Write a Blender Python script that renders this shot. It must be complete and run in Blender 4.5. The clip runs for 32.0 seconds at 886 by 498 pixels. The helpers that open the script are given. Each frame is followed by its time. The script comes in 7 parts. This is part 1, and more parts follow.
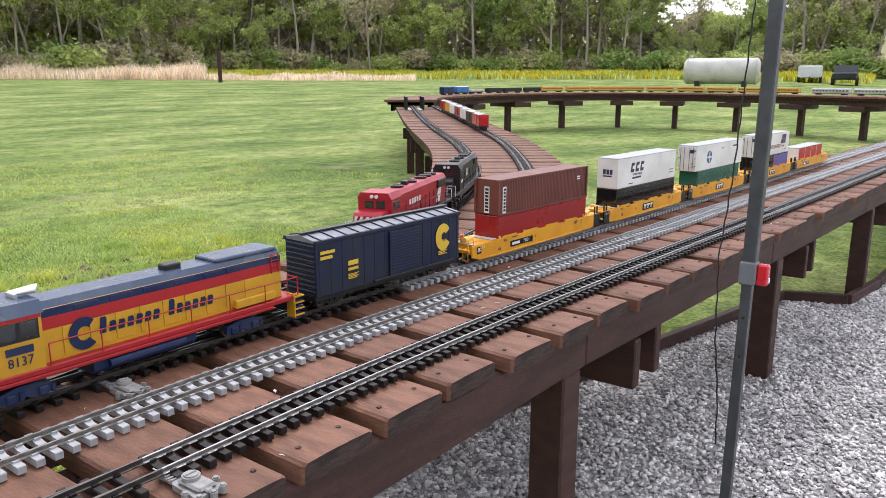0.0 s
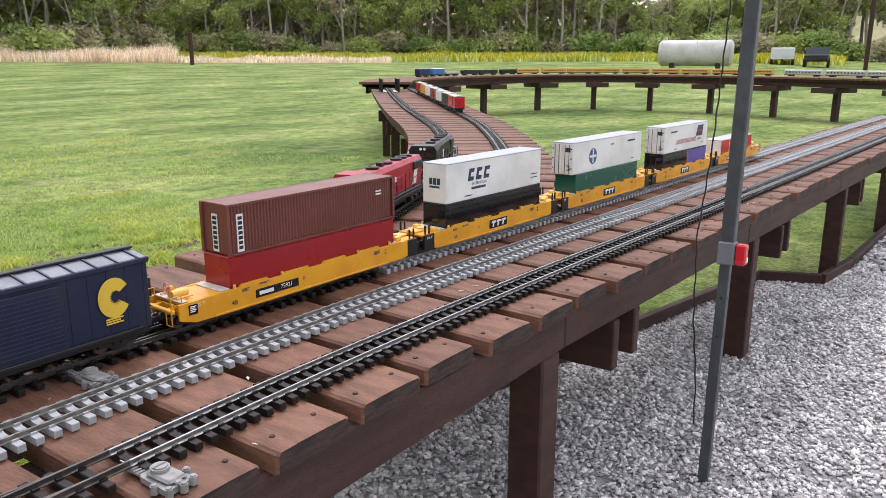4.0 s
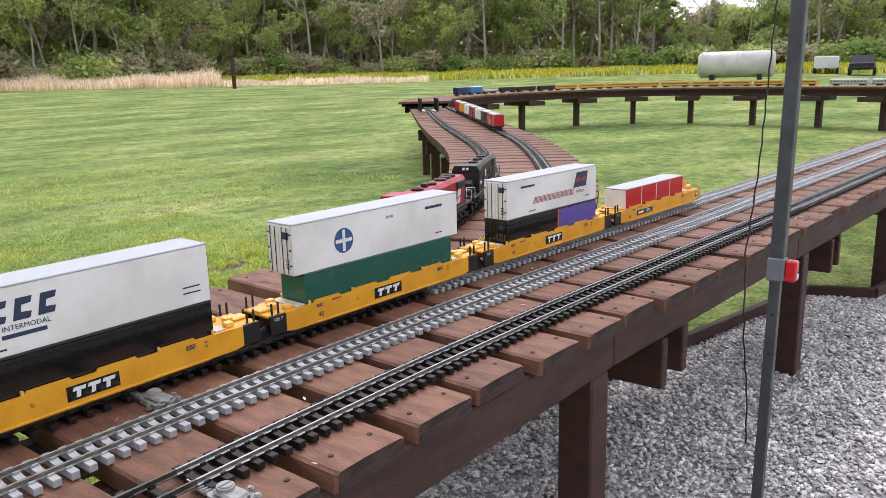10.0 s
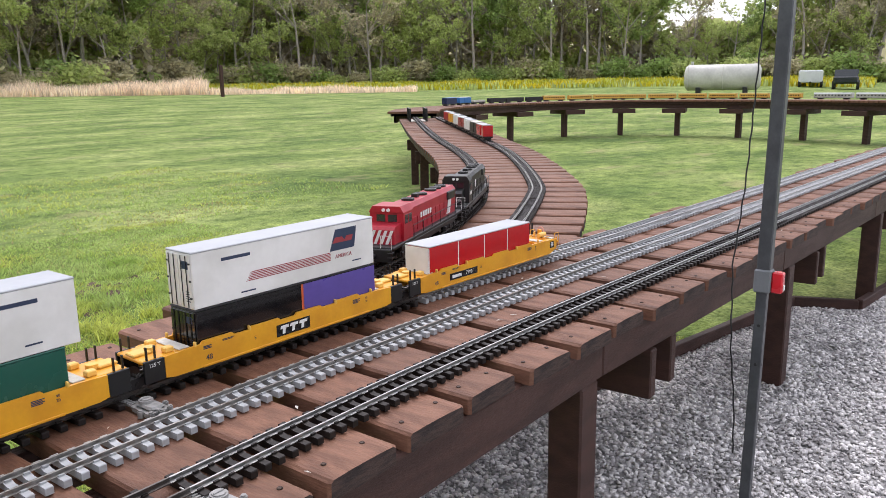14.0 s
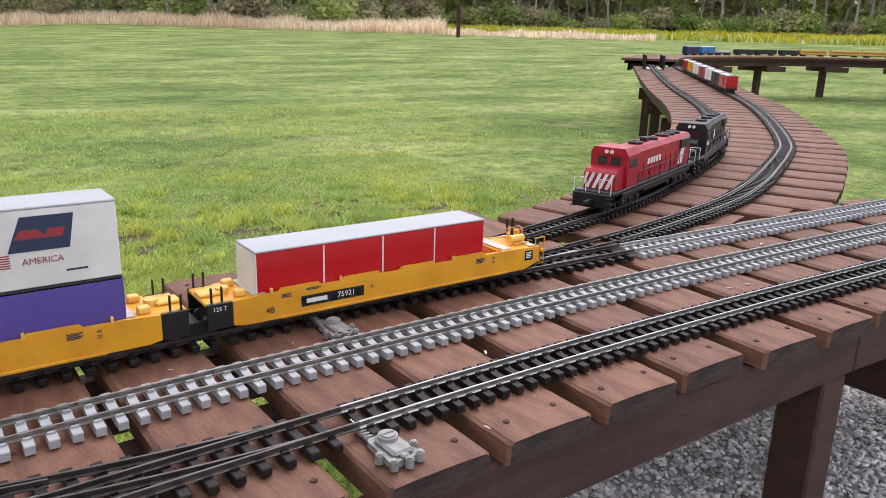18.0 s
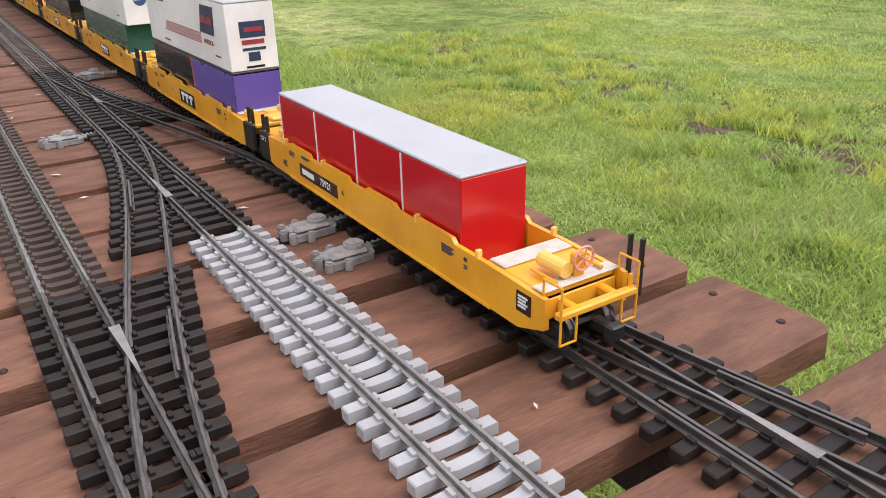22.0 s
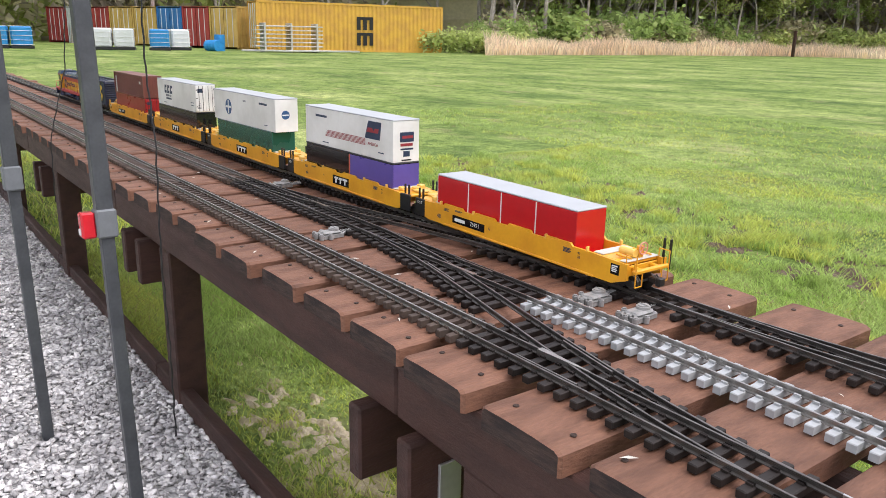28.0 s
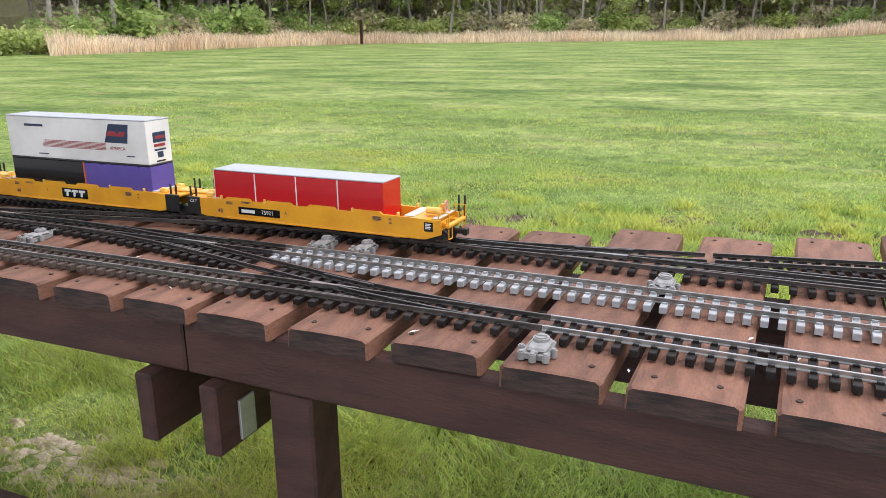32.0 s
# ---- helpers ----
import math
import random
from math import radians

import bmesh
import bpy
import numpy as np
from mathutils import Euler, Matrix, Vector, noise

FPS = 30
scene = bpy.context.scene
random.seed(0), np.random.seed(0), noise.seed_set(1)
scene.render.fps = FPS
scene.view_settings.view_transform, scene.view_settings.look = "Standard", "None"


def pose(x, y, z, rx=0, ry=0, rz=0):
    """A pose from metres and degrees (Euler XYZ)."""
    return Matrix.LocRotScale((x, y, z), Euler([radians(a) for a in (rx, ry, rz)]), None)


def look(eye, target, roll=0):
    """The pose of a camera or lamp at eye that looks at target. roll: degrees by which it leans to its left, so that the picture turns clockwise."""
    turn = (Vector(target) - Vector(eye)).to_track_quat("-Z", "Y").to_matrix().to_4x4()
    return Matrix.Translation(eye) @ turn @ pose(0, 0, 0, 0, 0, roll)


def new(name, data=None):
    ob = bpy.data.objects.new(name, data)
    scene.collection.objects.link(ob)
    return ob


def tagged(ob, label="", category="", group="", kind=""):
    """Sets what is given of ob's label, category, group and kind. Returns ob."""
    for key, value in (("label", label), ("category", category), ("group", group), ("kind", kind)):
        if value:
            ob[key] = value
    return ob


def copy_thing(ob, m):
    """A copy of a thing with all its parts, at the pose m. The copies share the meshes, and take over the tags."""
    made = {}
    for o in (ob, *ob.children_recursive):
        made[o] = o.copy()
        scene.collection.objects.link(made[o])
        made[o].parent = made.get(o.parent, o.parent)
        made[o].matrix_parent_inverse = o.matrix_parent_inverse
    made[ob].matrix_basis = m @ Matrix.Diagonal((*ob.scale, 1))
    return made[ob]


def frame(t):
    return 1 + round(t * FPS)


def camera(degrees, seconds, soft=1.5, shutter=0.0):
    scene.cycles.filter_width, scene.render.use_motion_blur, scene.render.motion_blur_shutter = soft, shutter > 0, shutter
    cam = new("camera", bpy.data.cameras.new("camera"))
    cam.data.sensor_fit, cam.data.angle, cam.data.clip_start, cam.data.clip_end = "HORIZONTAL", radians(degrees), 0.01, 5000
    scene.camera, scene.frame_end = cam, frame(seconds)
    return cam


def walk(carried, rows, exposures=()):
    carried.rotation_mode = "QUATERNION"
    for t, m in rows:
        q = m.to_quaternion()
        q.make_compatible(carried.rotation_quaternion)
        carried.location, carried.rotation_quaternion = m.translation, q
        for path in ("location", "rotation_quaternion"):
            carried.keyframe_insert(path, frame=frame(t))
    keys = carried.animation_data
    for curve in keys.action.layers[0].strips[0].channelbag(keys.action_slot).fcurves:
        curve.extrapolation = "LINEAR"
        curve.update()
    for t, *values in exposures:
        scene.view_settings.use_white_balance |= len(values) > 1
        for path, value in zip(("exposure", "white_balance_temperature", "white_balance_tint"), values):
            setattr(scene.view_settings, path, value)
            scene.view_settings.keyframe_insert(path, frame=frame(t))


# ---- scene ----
# camera: seconds, eye, target, roll
LENS = 60.40
cam = camera(LENS, 32.0, soft=0.8, shutter=0.0)
PATH = [
    (0, (-0.2, -0.893, 1.441), (1.378, 0.253, 0.999), 0.1),
    (0.5, (-0.197, -0.889, 1.439), (1.391, 0.242, 0.993), 0.2),
    (1, (-0.195, -0.887, 1.441), (1.403, 0.229, 0.992), 0.2),
    (1.5, (-0.188, -0.889, 1.44), (1.416, 0.216, 0.987), 0.1),
    (2, (-0.182, -0.892, 1.437), (1.425, 0.205, 0.979), 0.0),
    (2.5, (-0.179, -0.884, 1.435), (1.429, 0.209, 0.968), 0.0),
    (3, (-0.176, -0.877, 1.432), (1.432, 0.215, 0.957), 0.1),
    (3.5, (-0.175, -0.875, 1.431), (1.431, 0.216, 0.949), 0.1),
    (5.5, (-0.174, -0.877, 1.431), (1.431, 0.211, 0.941), -0.2),
    (6, (-0.169, -0.879, 1.429), (1.437, 0.207, 0.939), -0.4),
    (6.5, (-0.175, -0.885, 1.431), (1.431, 0.203, 0.943), -0.5),
    (7, (-0.18, -0.884, 1.433), (1.424, 0.21, 0.951), -0.5),
    (7.5, (-0.179, -0.886, 1.439), (1.417, 0.223, 0.966), -0.6),
    (8, (-0.184, -0.879, 1.437), (1.399, 0.251, 0.972), -0.8),
    (8.5, (-0.181, -0.877, 1.436), (1.389, 0.274, 0.976), -1.1),
    (9, (-0.184, -0.881, 1.439), (1.374, 0.288, 0.985), -1.3),
    (9.5, (-0.191, -0.879, 1.441), (1.362, 0.299, 0.992), -1.4),
    (10, (-0.203, -0.872, 1.445), (1.35, 0.308, 1.005), -1.4),
    (10.5, (-0.205, -0.873, 1.447), (1.353, 0.304, 1.015), -1.3),
    (11, (-0.21, -0.873, 1.448), (1.355, 0.297, 1.023), -1.2),
    (11.5, (-0.22, -0.874, 1.448), (1.353, 0.288, 1.028), -1.1),
    (12, (-0.22, -0.876, 1.448), (1.358, 0.28, 1.031), -1.0),
    (12.5, (-0.217, -0.875, 1.447), (1.363, 0.278, 1.032), -1.0),
    (13, (-0.216, -0.871, 1.448), (1.365, 0.281, 1.033), -1.0),
    (13.5, (-0.216, -0.872, 1.449), (1.364, 0.282, 1.034), -0.9),
    (15.5, (-0.226, -0.868, 1.443), (1.329, 0.314, 1.013), -0.8),
    (16, (-0.228, -0.868, 1.443), (1.307, 0.336, 1.002), -0.6),
    (16.5, (-0.24, -0.873, 1.434), (1.256, 0.373, 0.976), -0.4),
    (17, (-0.223, -0.889, 1.421), (1.201, 0.429, 0.938), 0.1),
    (17.5, (-0.208, -0.876, 1.413), (1.112, 0.537, 0.9), 0.7),
    (18, (-0.099, -0.765, 1.39), (1.069, 0.763, 0.84), 1.6),
    (18.5, (0.053, -0.657, 1.385), (0.984, 1.015, 0.803), 2.6),
    (19, (0.258, -0.573, 1.347), (0.754, 1.277, 0.771), 1.4),
    (19.5, (0.372, -0.527, 1.363), (0.392, 1.386, 0.779), 3.3),
    (20, (0.448, -0.391, 1.331), (0.026, 1.458, 0.697), 4.7),
    (20.5, (0.527, -0.276, 1.322), (-0.323, 1.388, 0.61), 3.7),
    (21, (0.638, -0.174, 1.314), (-0.598, 1.211, 0.568), 1.9),
    (21.5, (0.655, -0.117, 1.315), (-0.787, 1.029, 0.535), 0.4),
    (22, (0.607, -0.066, 1.289), (-0.911, 0.939, 0.46), -1.5),
    (22.5, (0.594, -0.015, 1.271), (-0.969, 0.888, 0.41), -2.7),
    (23, (0.581, 0.017, 1.27), (-1.02, 0.843, 0.402), -3.2),
    (23.5, (0.57, 0.042, 1.252), (-1.049, 0.834, 0.385), -2.9),
    (24, (0.552, 0.056, 1.234), (-1.076, 0.841, 0.378), -2.4),
    (24.5, (0.56, 0.061, 1.242), (-1.059, 0.886, 0.406), -1.5),
    (26.5, (0.725, -0.168, 1.361), (-0.816, 0.945, 0.738), 2.9),
    (27, (0.638, -0.39, 1.376), (-0.931, 0.716, 0.816), 2.5),
    (27.5, (0.581, -0.576, 1.366), (-0.986, 0.542, 0.82), 1.9),
    (28, (0.636, -0.73, 1.365), (-0.899, 0.435, 0.825), 1.3),
    (28.5, (0.735, -0.893, 1.355), (-0.736, 0.352, 0.82), 0.7),
    (29, (0.757, -0.964, 1.372), (-0.63, 0.377, 0.845), 0.3),
    (29.5, (0.717, -1.046, 1.377), (-0.574, 0.389, 0.854), -0.2),
    (30, (0.685, -1.102, 1.382), (-0.516, 0.411, 0.865), -0.4),
    (30.5, (0.667, -1.12, 1.385), (-0.444, 0.46, 0.867), -0.5),
    (31, (0.668, -1.116, 1.379), (-0.352, 0.522, 0.854), -0.5),
    (31.5, (0.666, -1.112, 1.372), (-0.24, 0.588, 0.836), -0.5),
    (32, (0.633, -1.095, 1.357), (-0.127, 0.672, 0.807), -0.6),
]


EXPOSURE = [(0.0, 0.54, 6200, 18), (3.0, 0.5, 6200, 18), (9.0, 0.44, 6200, 18), (17.0, 0.44, 6200, 19), (19.5, 0.3, 6300, 20), (21.0, 0.36, 6350, 21), (23.0, 0.66, 6450, 20), (24.5, 0.7, 6450, 19), (27.0, 0.6, 6300, 17), (29.0, 0.66, 6250, 17), (32.0, 0.64, 6150, 17)]
walk(cam, [(t, look(e, a, r)) for t, e, a, r in PATH], EXPOSURE)

# bright overcast sky, soft sun along the tracks
SUN_EL, SUN_AZ = radians(56), radians(50)
world = bpy.data.worlds.new("sky")
scene.world = world
world.use_nodes = True
wn = world.node_tree.nodes
sky = wn.new("ShaderNodeTexSky")
sky.sky_type = "NISHITA"
sky.sun_disc = False
sky.sun_elevation, sky.sun_rotation = SUN_EL, SUN_AZ
sky.dust_density, sky.air_density, sky.ozone_density = 4.0, 1.0, 1.0
hazy = wn.new("ShaderNodeMix")
hazy.data_type = "RGBA"
hazy.inputs[0].default_value = 0.75
hazy.inputs[7].default_value = (7.6, 7.7, 7.7, 1)
world.node_tree.links.new(sky.outputs[0], hazy.inputs[6])
world.node_tree.links.new(hazy.outputs[2], wn["Background"].inputs["Color"])
wn["Background"].inputs["Strength"].default_value = 0.15
sun = new("sun", bpy.data.lights.new("sun", "SUN"))
sun.data.energy, sun.data.angle, sun.data.color = 1.3, radians(35), (1.0, 0.98, 0.95)
sun.matrix_world = look((0, 0, 30), (0 - 30 * math.sin(SUN_AZ) / math.tan(SUN_EL), 0 - 30 * math.cos(SUN_AZ) / math.tan(SUN_EL), 0))

# ---- materials ----


def material(name, base, rough=0.6, metal=0.0, spec=0.5, vary=0.12, scale=30.0, bump=0.0, bump_scale=200.0, other=None, random_amount=0.0, coat=0.0, mask=(0.42, 0.62), stretch=(1, 1, 1), coords="Object"):
    """A surface with variation at two scales; other: a second colour in large patches."""
    m = bpy.data.materials.new(name)
    m.use_nodes = True
    nt = m.node_tree
    n, link = nt.nodes, nt.links.new
    b = n["Principled BSDF"]
    b.inputs["Roughness"].default_value = rough
    b.inputs["Metallic"].default_value = metal
    b.inputs["Specular IOR Level"].default_value = spec
    b.inputs["Coat Weight"].default_value = coat
    tc = n.new("ShaderNodeTexCoord")
    mp = n.new("ShaderNodeMapping")
    mp.inputs["Scale"].default_value = stretch
    link(tc.outputs[coords], mp.inputs["Vector"])
    big = n.new("ShaderNodeTexNoise")
    big.inputs["Scale"].default_value, big.inputs["Detail"].default_value = scale, 5
    link(mp.outputs[0], big.inputs["Vector"])
    fine = n.new("ShaderNodeTexNoise")
    fine.inputs["Scale"].default_value, fine.inputs["Detail"].default_value = scale * 9, 3
    link(mp.outputs[0], fine.inputs["Vector"])
    ramp = n.new("ShaderNodeValToRGB")
    ramp.color_ramp.elements[0].position, ramp.color_ramp.elements[1].position = mask
    second = other or tuple(c * (1 - 2 * vary) for c in base)
    ramp.color_ramp.elements[0].color = (*base, 1)
    ramp.color_ramp.elements[1].color = (*second, 1)
    link(big.outputs[0], ramp.inputs[0])
    mix = n.new("ShaderNodeMix")
    mix.data_type, mix.blend_type = "RGBA", "MULTIPLY"
    mix.inputs[0].default_value = 1.0
    link(ramp.outputs[0], mix.inputs[6])
    mr = n.new("ShaderNodeMapRange")
    mr.inputs["To Min"].default_value, mr.inputs["To Max"].default_value = 1 - vary * 1.5, 1 + vary * 1.5
    link(fine.outputs[0], mr.inputs["Value"])
    value = mr.outputs[0]
    if random_amount:
        oi = n.new("ShaderNodeObjectInfo")
        gi = n.new("ShaderNodeNewGeometry")
        add = n.new("ShaderNodeMath")
        add.operation = "ADD"
        link(oi.outputs["Random"], add.inputs[0])
        link(gi.outputs["Random Per Island"], add.inputs[1])
        fr = n.new("ShaderNodeMath")
        fr.operation = "FRACT"
        link(add.outputs[0], fr.inputs[0])
        rr = n.new("ShaderNodeMapRange")
        rr.inputs["To Min"].default_value, rr.inputs["To Max"].default_value = 1 - random_amount, 1 + random_amount
        link(fr.outputs[0], rr.inputs["Value"])
        mu = n.new("ShaderNodeMath")
        mu.operation = "MULTIPLY"
        link(value, mu.inputs[0])
        link(rr.outputs[0], mu.inputs[1])
        value = mu.outputs[0]
    link(value, mix.inputs[7])
    link(mix.outputs[2], b.inputs["Base Color"])
    rm = n.new("ShaderNodeMapRange")
    rm.inputs["To Min"].default_value, rm.inputs["To Max"].default_value = max(0.02, rough - 0.12), min(1, rough + 0.12)
    link(big.outputs[0], rm.inputs["Value"])
    link(rm.outputs[0], b.inputs["Roughness"])
    if bump:
        bn = n.new("ShaderNodeTexNoise")
        bn.inputs["Scale"].default_value, bn.inputs["Detail"].default_value = bump_scale, 4
        link(mp.outputs[0], bn.inputs["Vector"])
        bp = n.new("ShaderNodeBump")
        bp.inputs["Strength"].default_value, bp.inputs["Distance"].default_value = bump, 0.4 / bump_scale
        link(bn.outputs[0], bp.inputs["Height"])
        link(bp.outputs[0], b.inputs["Normal"])
    return m


def leafy(name, base, other, translucent=0.3, rough=0.6, scale=0.25):
    m = material(name, base, rough, vary=0.15, scale=scale, other=other, random_amount=0.35, spec=0.25)
    b = m.node_tree.nodes["Principled BSDF"]
    b.inputs["Transmission Weight"].default_value = 0.0
    b.inputs["Subsurface Weight"].default_value = 0.0
    t = m.node_tree.nodes.new("ShaderNodeBsdfTranslucent")
    ms = m.node_tree.nodes.new("ShaderNodeMixShader")
    ms.inputs[0].default_value = translucent
    src = b.inputs["Base Color"].links[0].from_socket
    m.node_tree.links.new(src, t.inputs["Color"])
    m.node_tree.links.new(b.outputs[0], ms.inputs[1])
    m.node_tree.links.new(t.outputs[0], ms.inputs[2])
    m.node_tree.links.new(ms.outputs[0], m.node_tree.nodes["Material Output"].inputs["Surface"])
    return m


WOOD = material("stained_deck_wood", (0.203, 0.097, 0.059), 0.66, spec=0.3, vary=0.20, scale=9, other=(0.135, 0.064, 0.040), bump=0.3, bump_scale=60, random_amount=0.13, stretch=(4, 1, 4), coords="Object")
# stain deepened so shade on the deck's near side sits in the colour
WOOD_DARK = material("stained_shaded_beam_wood", (0.058, 0.027, 0.0205), 0.6, spec=0.3, vary=0.18, scale=6, other=(0.040, 0.0195, 0.0150), bump=0.35, bump_scale=60, random_amount=0.10, stretch=(1, 3, 5))
# weathered end grain, darkened further for shade on ends turned from the sun
GRAIN_END = material("weathered_shaded_end_grain", (0.050, 0.027, 0.020), 0.8, vary=0.3, scale=40, other=(0.017, 0.010, 0.008), bump=0.6, bump_scale=120, stretch=(0.5, 1, 3))
TIE_WHITE = material("pale_grey_plastic_tie", (0.37, 0.385, 0.395), 0.5, vary=0.06, scale=25, other=(0.34, 0.345, 0.34), random_amount=0.08)
TIE_GREY = material("grey_plastic_tie", (0.36, 0.37, 0.36), 0.55, vary=0.08, scale=25, random_amount=0.08)
TIE_BLACK = material("black_plastic_tie", (0.014, 0.0108, 0.0095), 0.55, vary=0.15, scale=25, other=(0.023, 0.0178, 0.0155), random_amount=0.3, spec=0.25)
TIE_BROWN = material("brown_plastic_tie", (0.062, 0.042, 0.033), 0.65, vary=0.15, scale=25, other=(0.09, 0.066, 0.052), random_amount=0.2, spec=0.3)
RAIL_STEEL = material("dull_steel_rail", (0.34, 0.33, 0.31), 0.32, metal=0.9, vary=0.12, scale=40)
RAIL_BRIGHT = material("bright_aluminium_rail", (0.50, 0.50, 0.49), 0.32, metal=0.95, vary=0.06, scale=40)
RAIL_DARK = material("blackened_brass_rail", (0.15, 0.138, 0.128), 0.34, metal=0.8, vary=0.15, scale=40)
MOTOR = material("grey_plastic_switch_machine", (0.28, 0.275, 0.265), 0.5, vary=0.12, scale=60, other=(0.20, 0.20, 0.19))
SCREW = material("rusty_screw", (0.06, 0.035, 0.025), 0.6, metal=0.5, vary=0.2, scale=200)
YELLOW = material("glossy_yellow_car_paint", (0.78, 0.37, 0.018), 0.35, vary=0.05, scale=14, other=(0.70, 0.31, 0.015))
YELLOW_PALE = material("faded_yellow_plastic", (0.83, 0.50, 0.10), 0.45, vary=0.06, scale=18)
WALK_GREY = material("grey_walkway_plate", (0.55, 0.52, 0.45), 0.6, vary=0.08, scale=60, bump=0.3, bump_scale=900)
BLACK = material("satin_black_plastic", (0.011, 0.011, 0.012), 0.42, vary=0.1, scale=40)
BLACK_GLOSS = material("glossy_black_paint", (0.008, 0.008, 0.009), 0.12, vary=0.05, scale=20, coat=0.4)
WHITE = material("white_painted_panel", (0.80, 0.79, 0.76), 0.4, vary=0.03, scale=8, other=(0.68, 0.67, 0.63))
ROOF_WHITE = material("white_roof_panel", (0.40, 0.42, 0.44), 0.5, vary=0.03, scale=8)
BOX_BROWN = material("red_brown_container_paint", (0.17, 0.048, 0.035), 0.45, vary=0.07, scale=12)
BOX_RED = material("deep_red_container_paint", (0.30, 0.010, 0.014), 0.3, vary=0.05, scale=12)
BOX_BRIGHT = material("bright_red_container_paint", (0.52, 0.008, 0.012), 0.22, vary=0.04, scale=12, coat=0.3)
BOX_GREEN = material("dark_green_container_paint", (0.010, 0.095, 0.065), 0.25, vary=0.05, scale=12, coat=0.2)
BOX_PURPLE = material("purple_container_paint", (0.11, 0.075, 0.33), 0.3, vary=0.05, scale=12)
ORANGE = material("orange_stripe", (0.65, 0.12, 0.03), 0.4, vary=0.04)
NAVY = material("dark_navy_paint", (0.012, 0.024, 0.080), 0.45, spec=0.3, vary=0.12, scale=14, other=(0.026, 0.038, 0.085))
BOXCAR_NAVY = material("weathered_navy_paint", (0.010, 0.016, 0.045), 0.5, vary=0.15, scale=12, other=(0.019, 0.024, 0.040), spec=0.35)
ROOF_GREY = material("weathered_grey_roof", (0.20, 0.215, 0.245), 0.5, vary=0.12, scale=25)
ROOF_BLUE = material("glossy_slate_blue_roof", (0.055, 0.080, 0.135), 0.25, vary=0.1, scale=14, other=(0.080, 0.105, 0.15))
LOCO_YELLOW = material("loco_yellow_paint", (0.60, 0.32, 0.017), 0.4, vary=0.06, scale=12)
LOCO_RED = material("vermilion_paint", (0.40, 0.014, 0.018), 0.4, vary=0.06, scale=12)
CP_RED = material("crimson_loco_paint", (0.40, 0.014, 0.030), 0.38, vary=0.08, scale=12)
GLASS = material("dark_cab_glass", (0.02, 0.025, 0.03), 0.08, vary=0.05, spec=0.8)
INK = material("dark_blue_ink", (0.02, 0.035, 0.08), 0.5, vary=0.05)
INK_BLUE = material("blue_ink", (0.025, 0.085, 0.22), 0.5, vary=0.05)
# straw tone raised to lighten the patch in the deck's shade
STRAW_SOIL = material("straw_littered_soil", (0.56, 0.47, 0.33), 0.95, vary=0.35, scale=22, other=(0.38, 0.32, 0.18), bump=0.8, bump_scale=60)
INK_RED = material("dark_red_ink", (0.30, 0.03, 0.04), 0.5, vary=0.05)
INK_WHITE = material("white_ink", (0.78, 0.78, 0.76), 0.5, vary=0.03)
INK_YELLOW = material("yellow_ink", (0.72, 0.48, 0.04), 0.5, vary=0.04)
PINK = material("faded_pink_brake_wheel", (0.70, 0.30, 0.22), 0.5, vary=0.05)
POLE = material("grey_painted_steel", (0.080, 0.086, 0.092), 0.45, metal=0.3, vary=0.12, scale=18, other=(0.060, 0.064, 0.070))
POLE_COLLAR = material("light_grey_plastic_collar", (0.16, 0.172, 0.18), 0.5, vary=0.06)
RED_CLIP = material("translucent_red_plastic", (0.62, 0.02, 0.03), 0.25, vary=0.05, coat=0.3)
CORD = material("black_cord", (0.02, 0.02, 0.02), 0.7, vary=0.2)
STONE = material("pale_grey_limestone_chips", (0.69, 0.665, 0.65), 0.85, vary=0.15, scale=14, other=(0.48, 0.46, 0.455), random_amount=0.45, bump=0.3, bump_scale=150)
GRAVEL_BED = material("grey_stone_dust", (0.40, 0.39, 0.385), 0.9, vary=0.3, scale=20, other=(0.22, 0.215, 0.21), bump=0.8, bump_scale=60)
REED = leafy("dry_tan_reed", (0.90, 0.77, 0.60), (0.82, 0.67, 0.51), 0.55, scale=0.15)
# blade colours lifted to offset shade between the blades and under the deck
GRASS_BLADE = leafy("fresh_grass_blade", (0.350, 0.480, 0.120), (0.440, 0.550, 0.180), 0.52, scale=2.5)
GRASS_YELLOW = leafy("yellow_green_grass_blade", (0.56, 0.60, 0.140), (0.46, 0.54, 0.130), 0.52, scale=2.5)
GRASS_DRY = leafy("dry_grass_blade", (0.46, 0.41, 0.19), (0.36, 0.29, 0.16), 0.25, scale=0.9)
FLOWER = leafy("yellow_field_flower", (0.62, 0.52, 0.02), (0.40, 0.42, 0.03), 0.25, scale=0.2)
# leaf and twig colours lifted past natural tone to make up for crown shade
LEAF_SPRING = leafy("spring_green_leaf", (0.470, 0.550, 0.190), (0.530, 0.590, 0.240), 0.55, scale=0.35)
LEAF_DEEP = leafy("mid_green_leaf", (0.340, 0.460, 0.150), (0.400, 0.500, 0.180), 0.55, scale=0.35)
CANVAS = leafy("thin_white_canopy_cloth", (0.80, 0.80, 0.80), (0.78, 0.78, 0.78), 0.5, 0.8, 3)
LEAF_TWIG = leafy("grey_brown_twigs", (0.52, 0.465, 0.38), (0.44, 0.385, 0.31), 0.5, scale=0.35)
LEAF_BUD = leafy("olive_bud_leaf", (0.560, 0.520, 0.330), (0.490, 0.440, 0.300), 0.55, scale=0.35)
BARK = material("grey_brown_bark", (0.38, 0.34, 0.30), 0.9, vary=0.25, scale=5, other=(0.27, 0.24, 0.21))
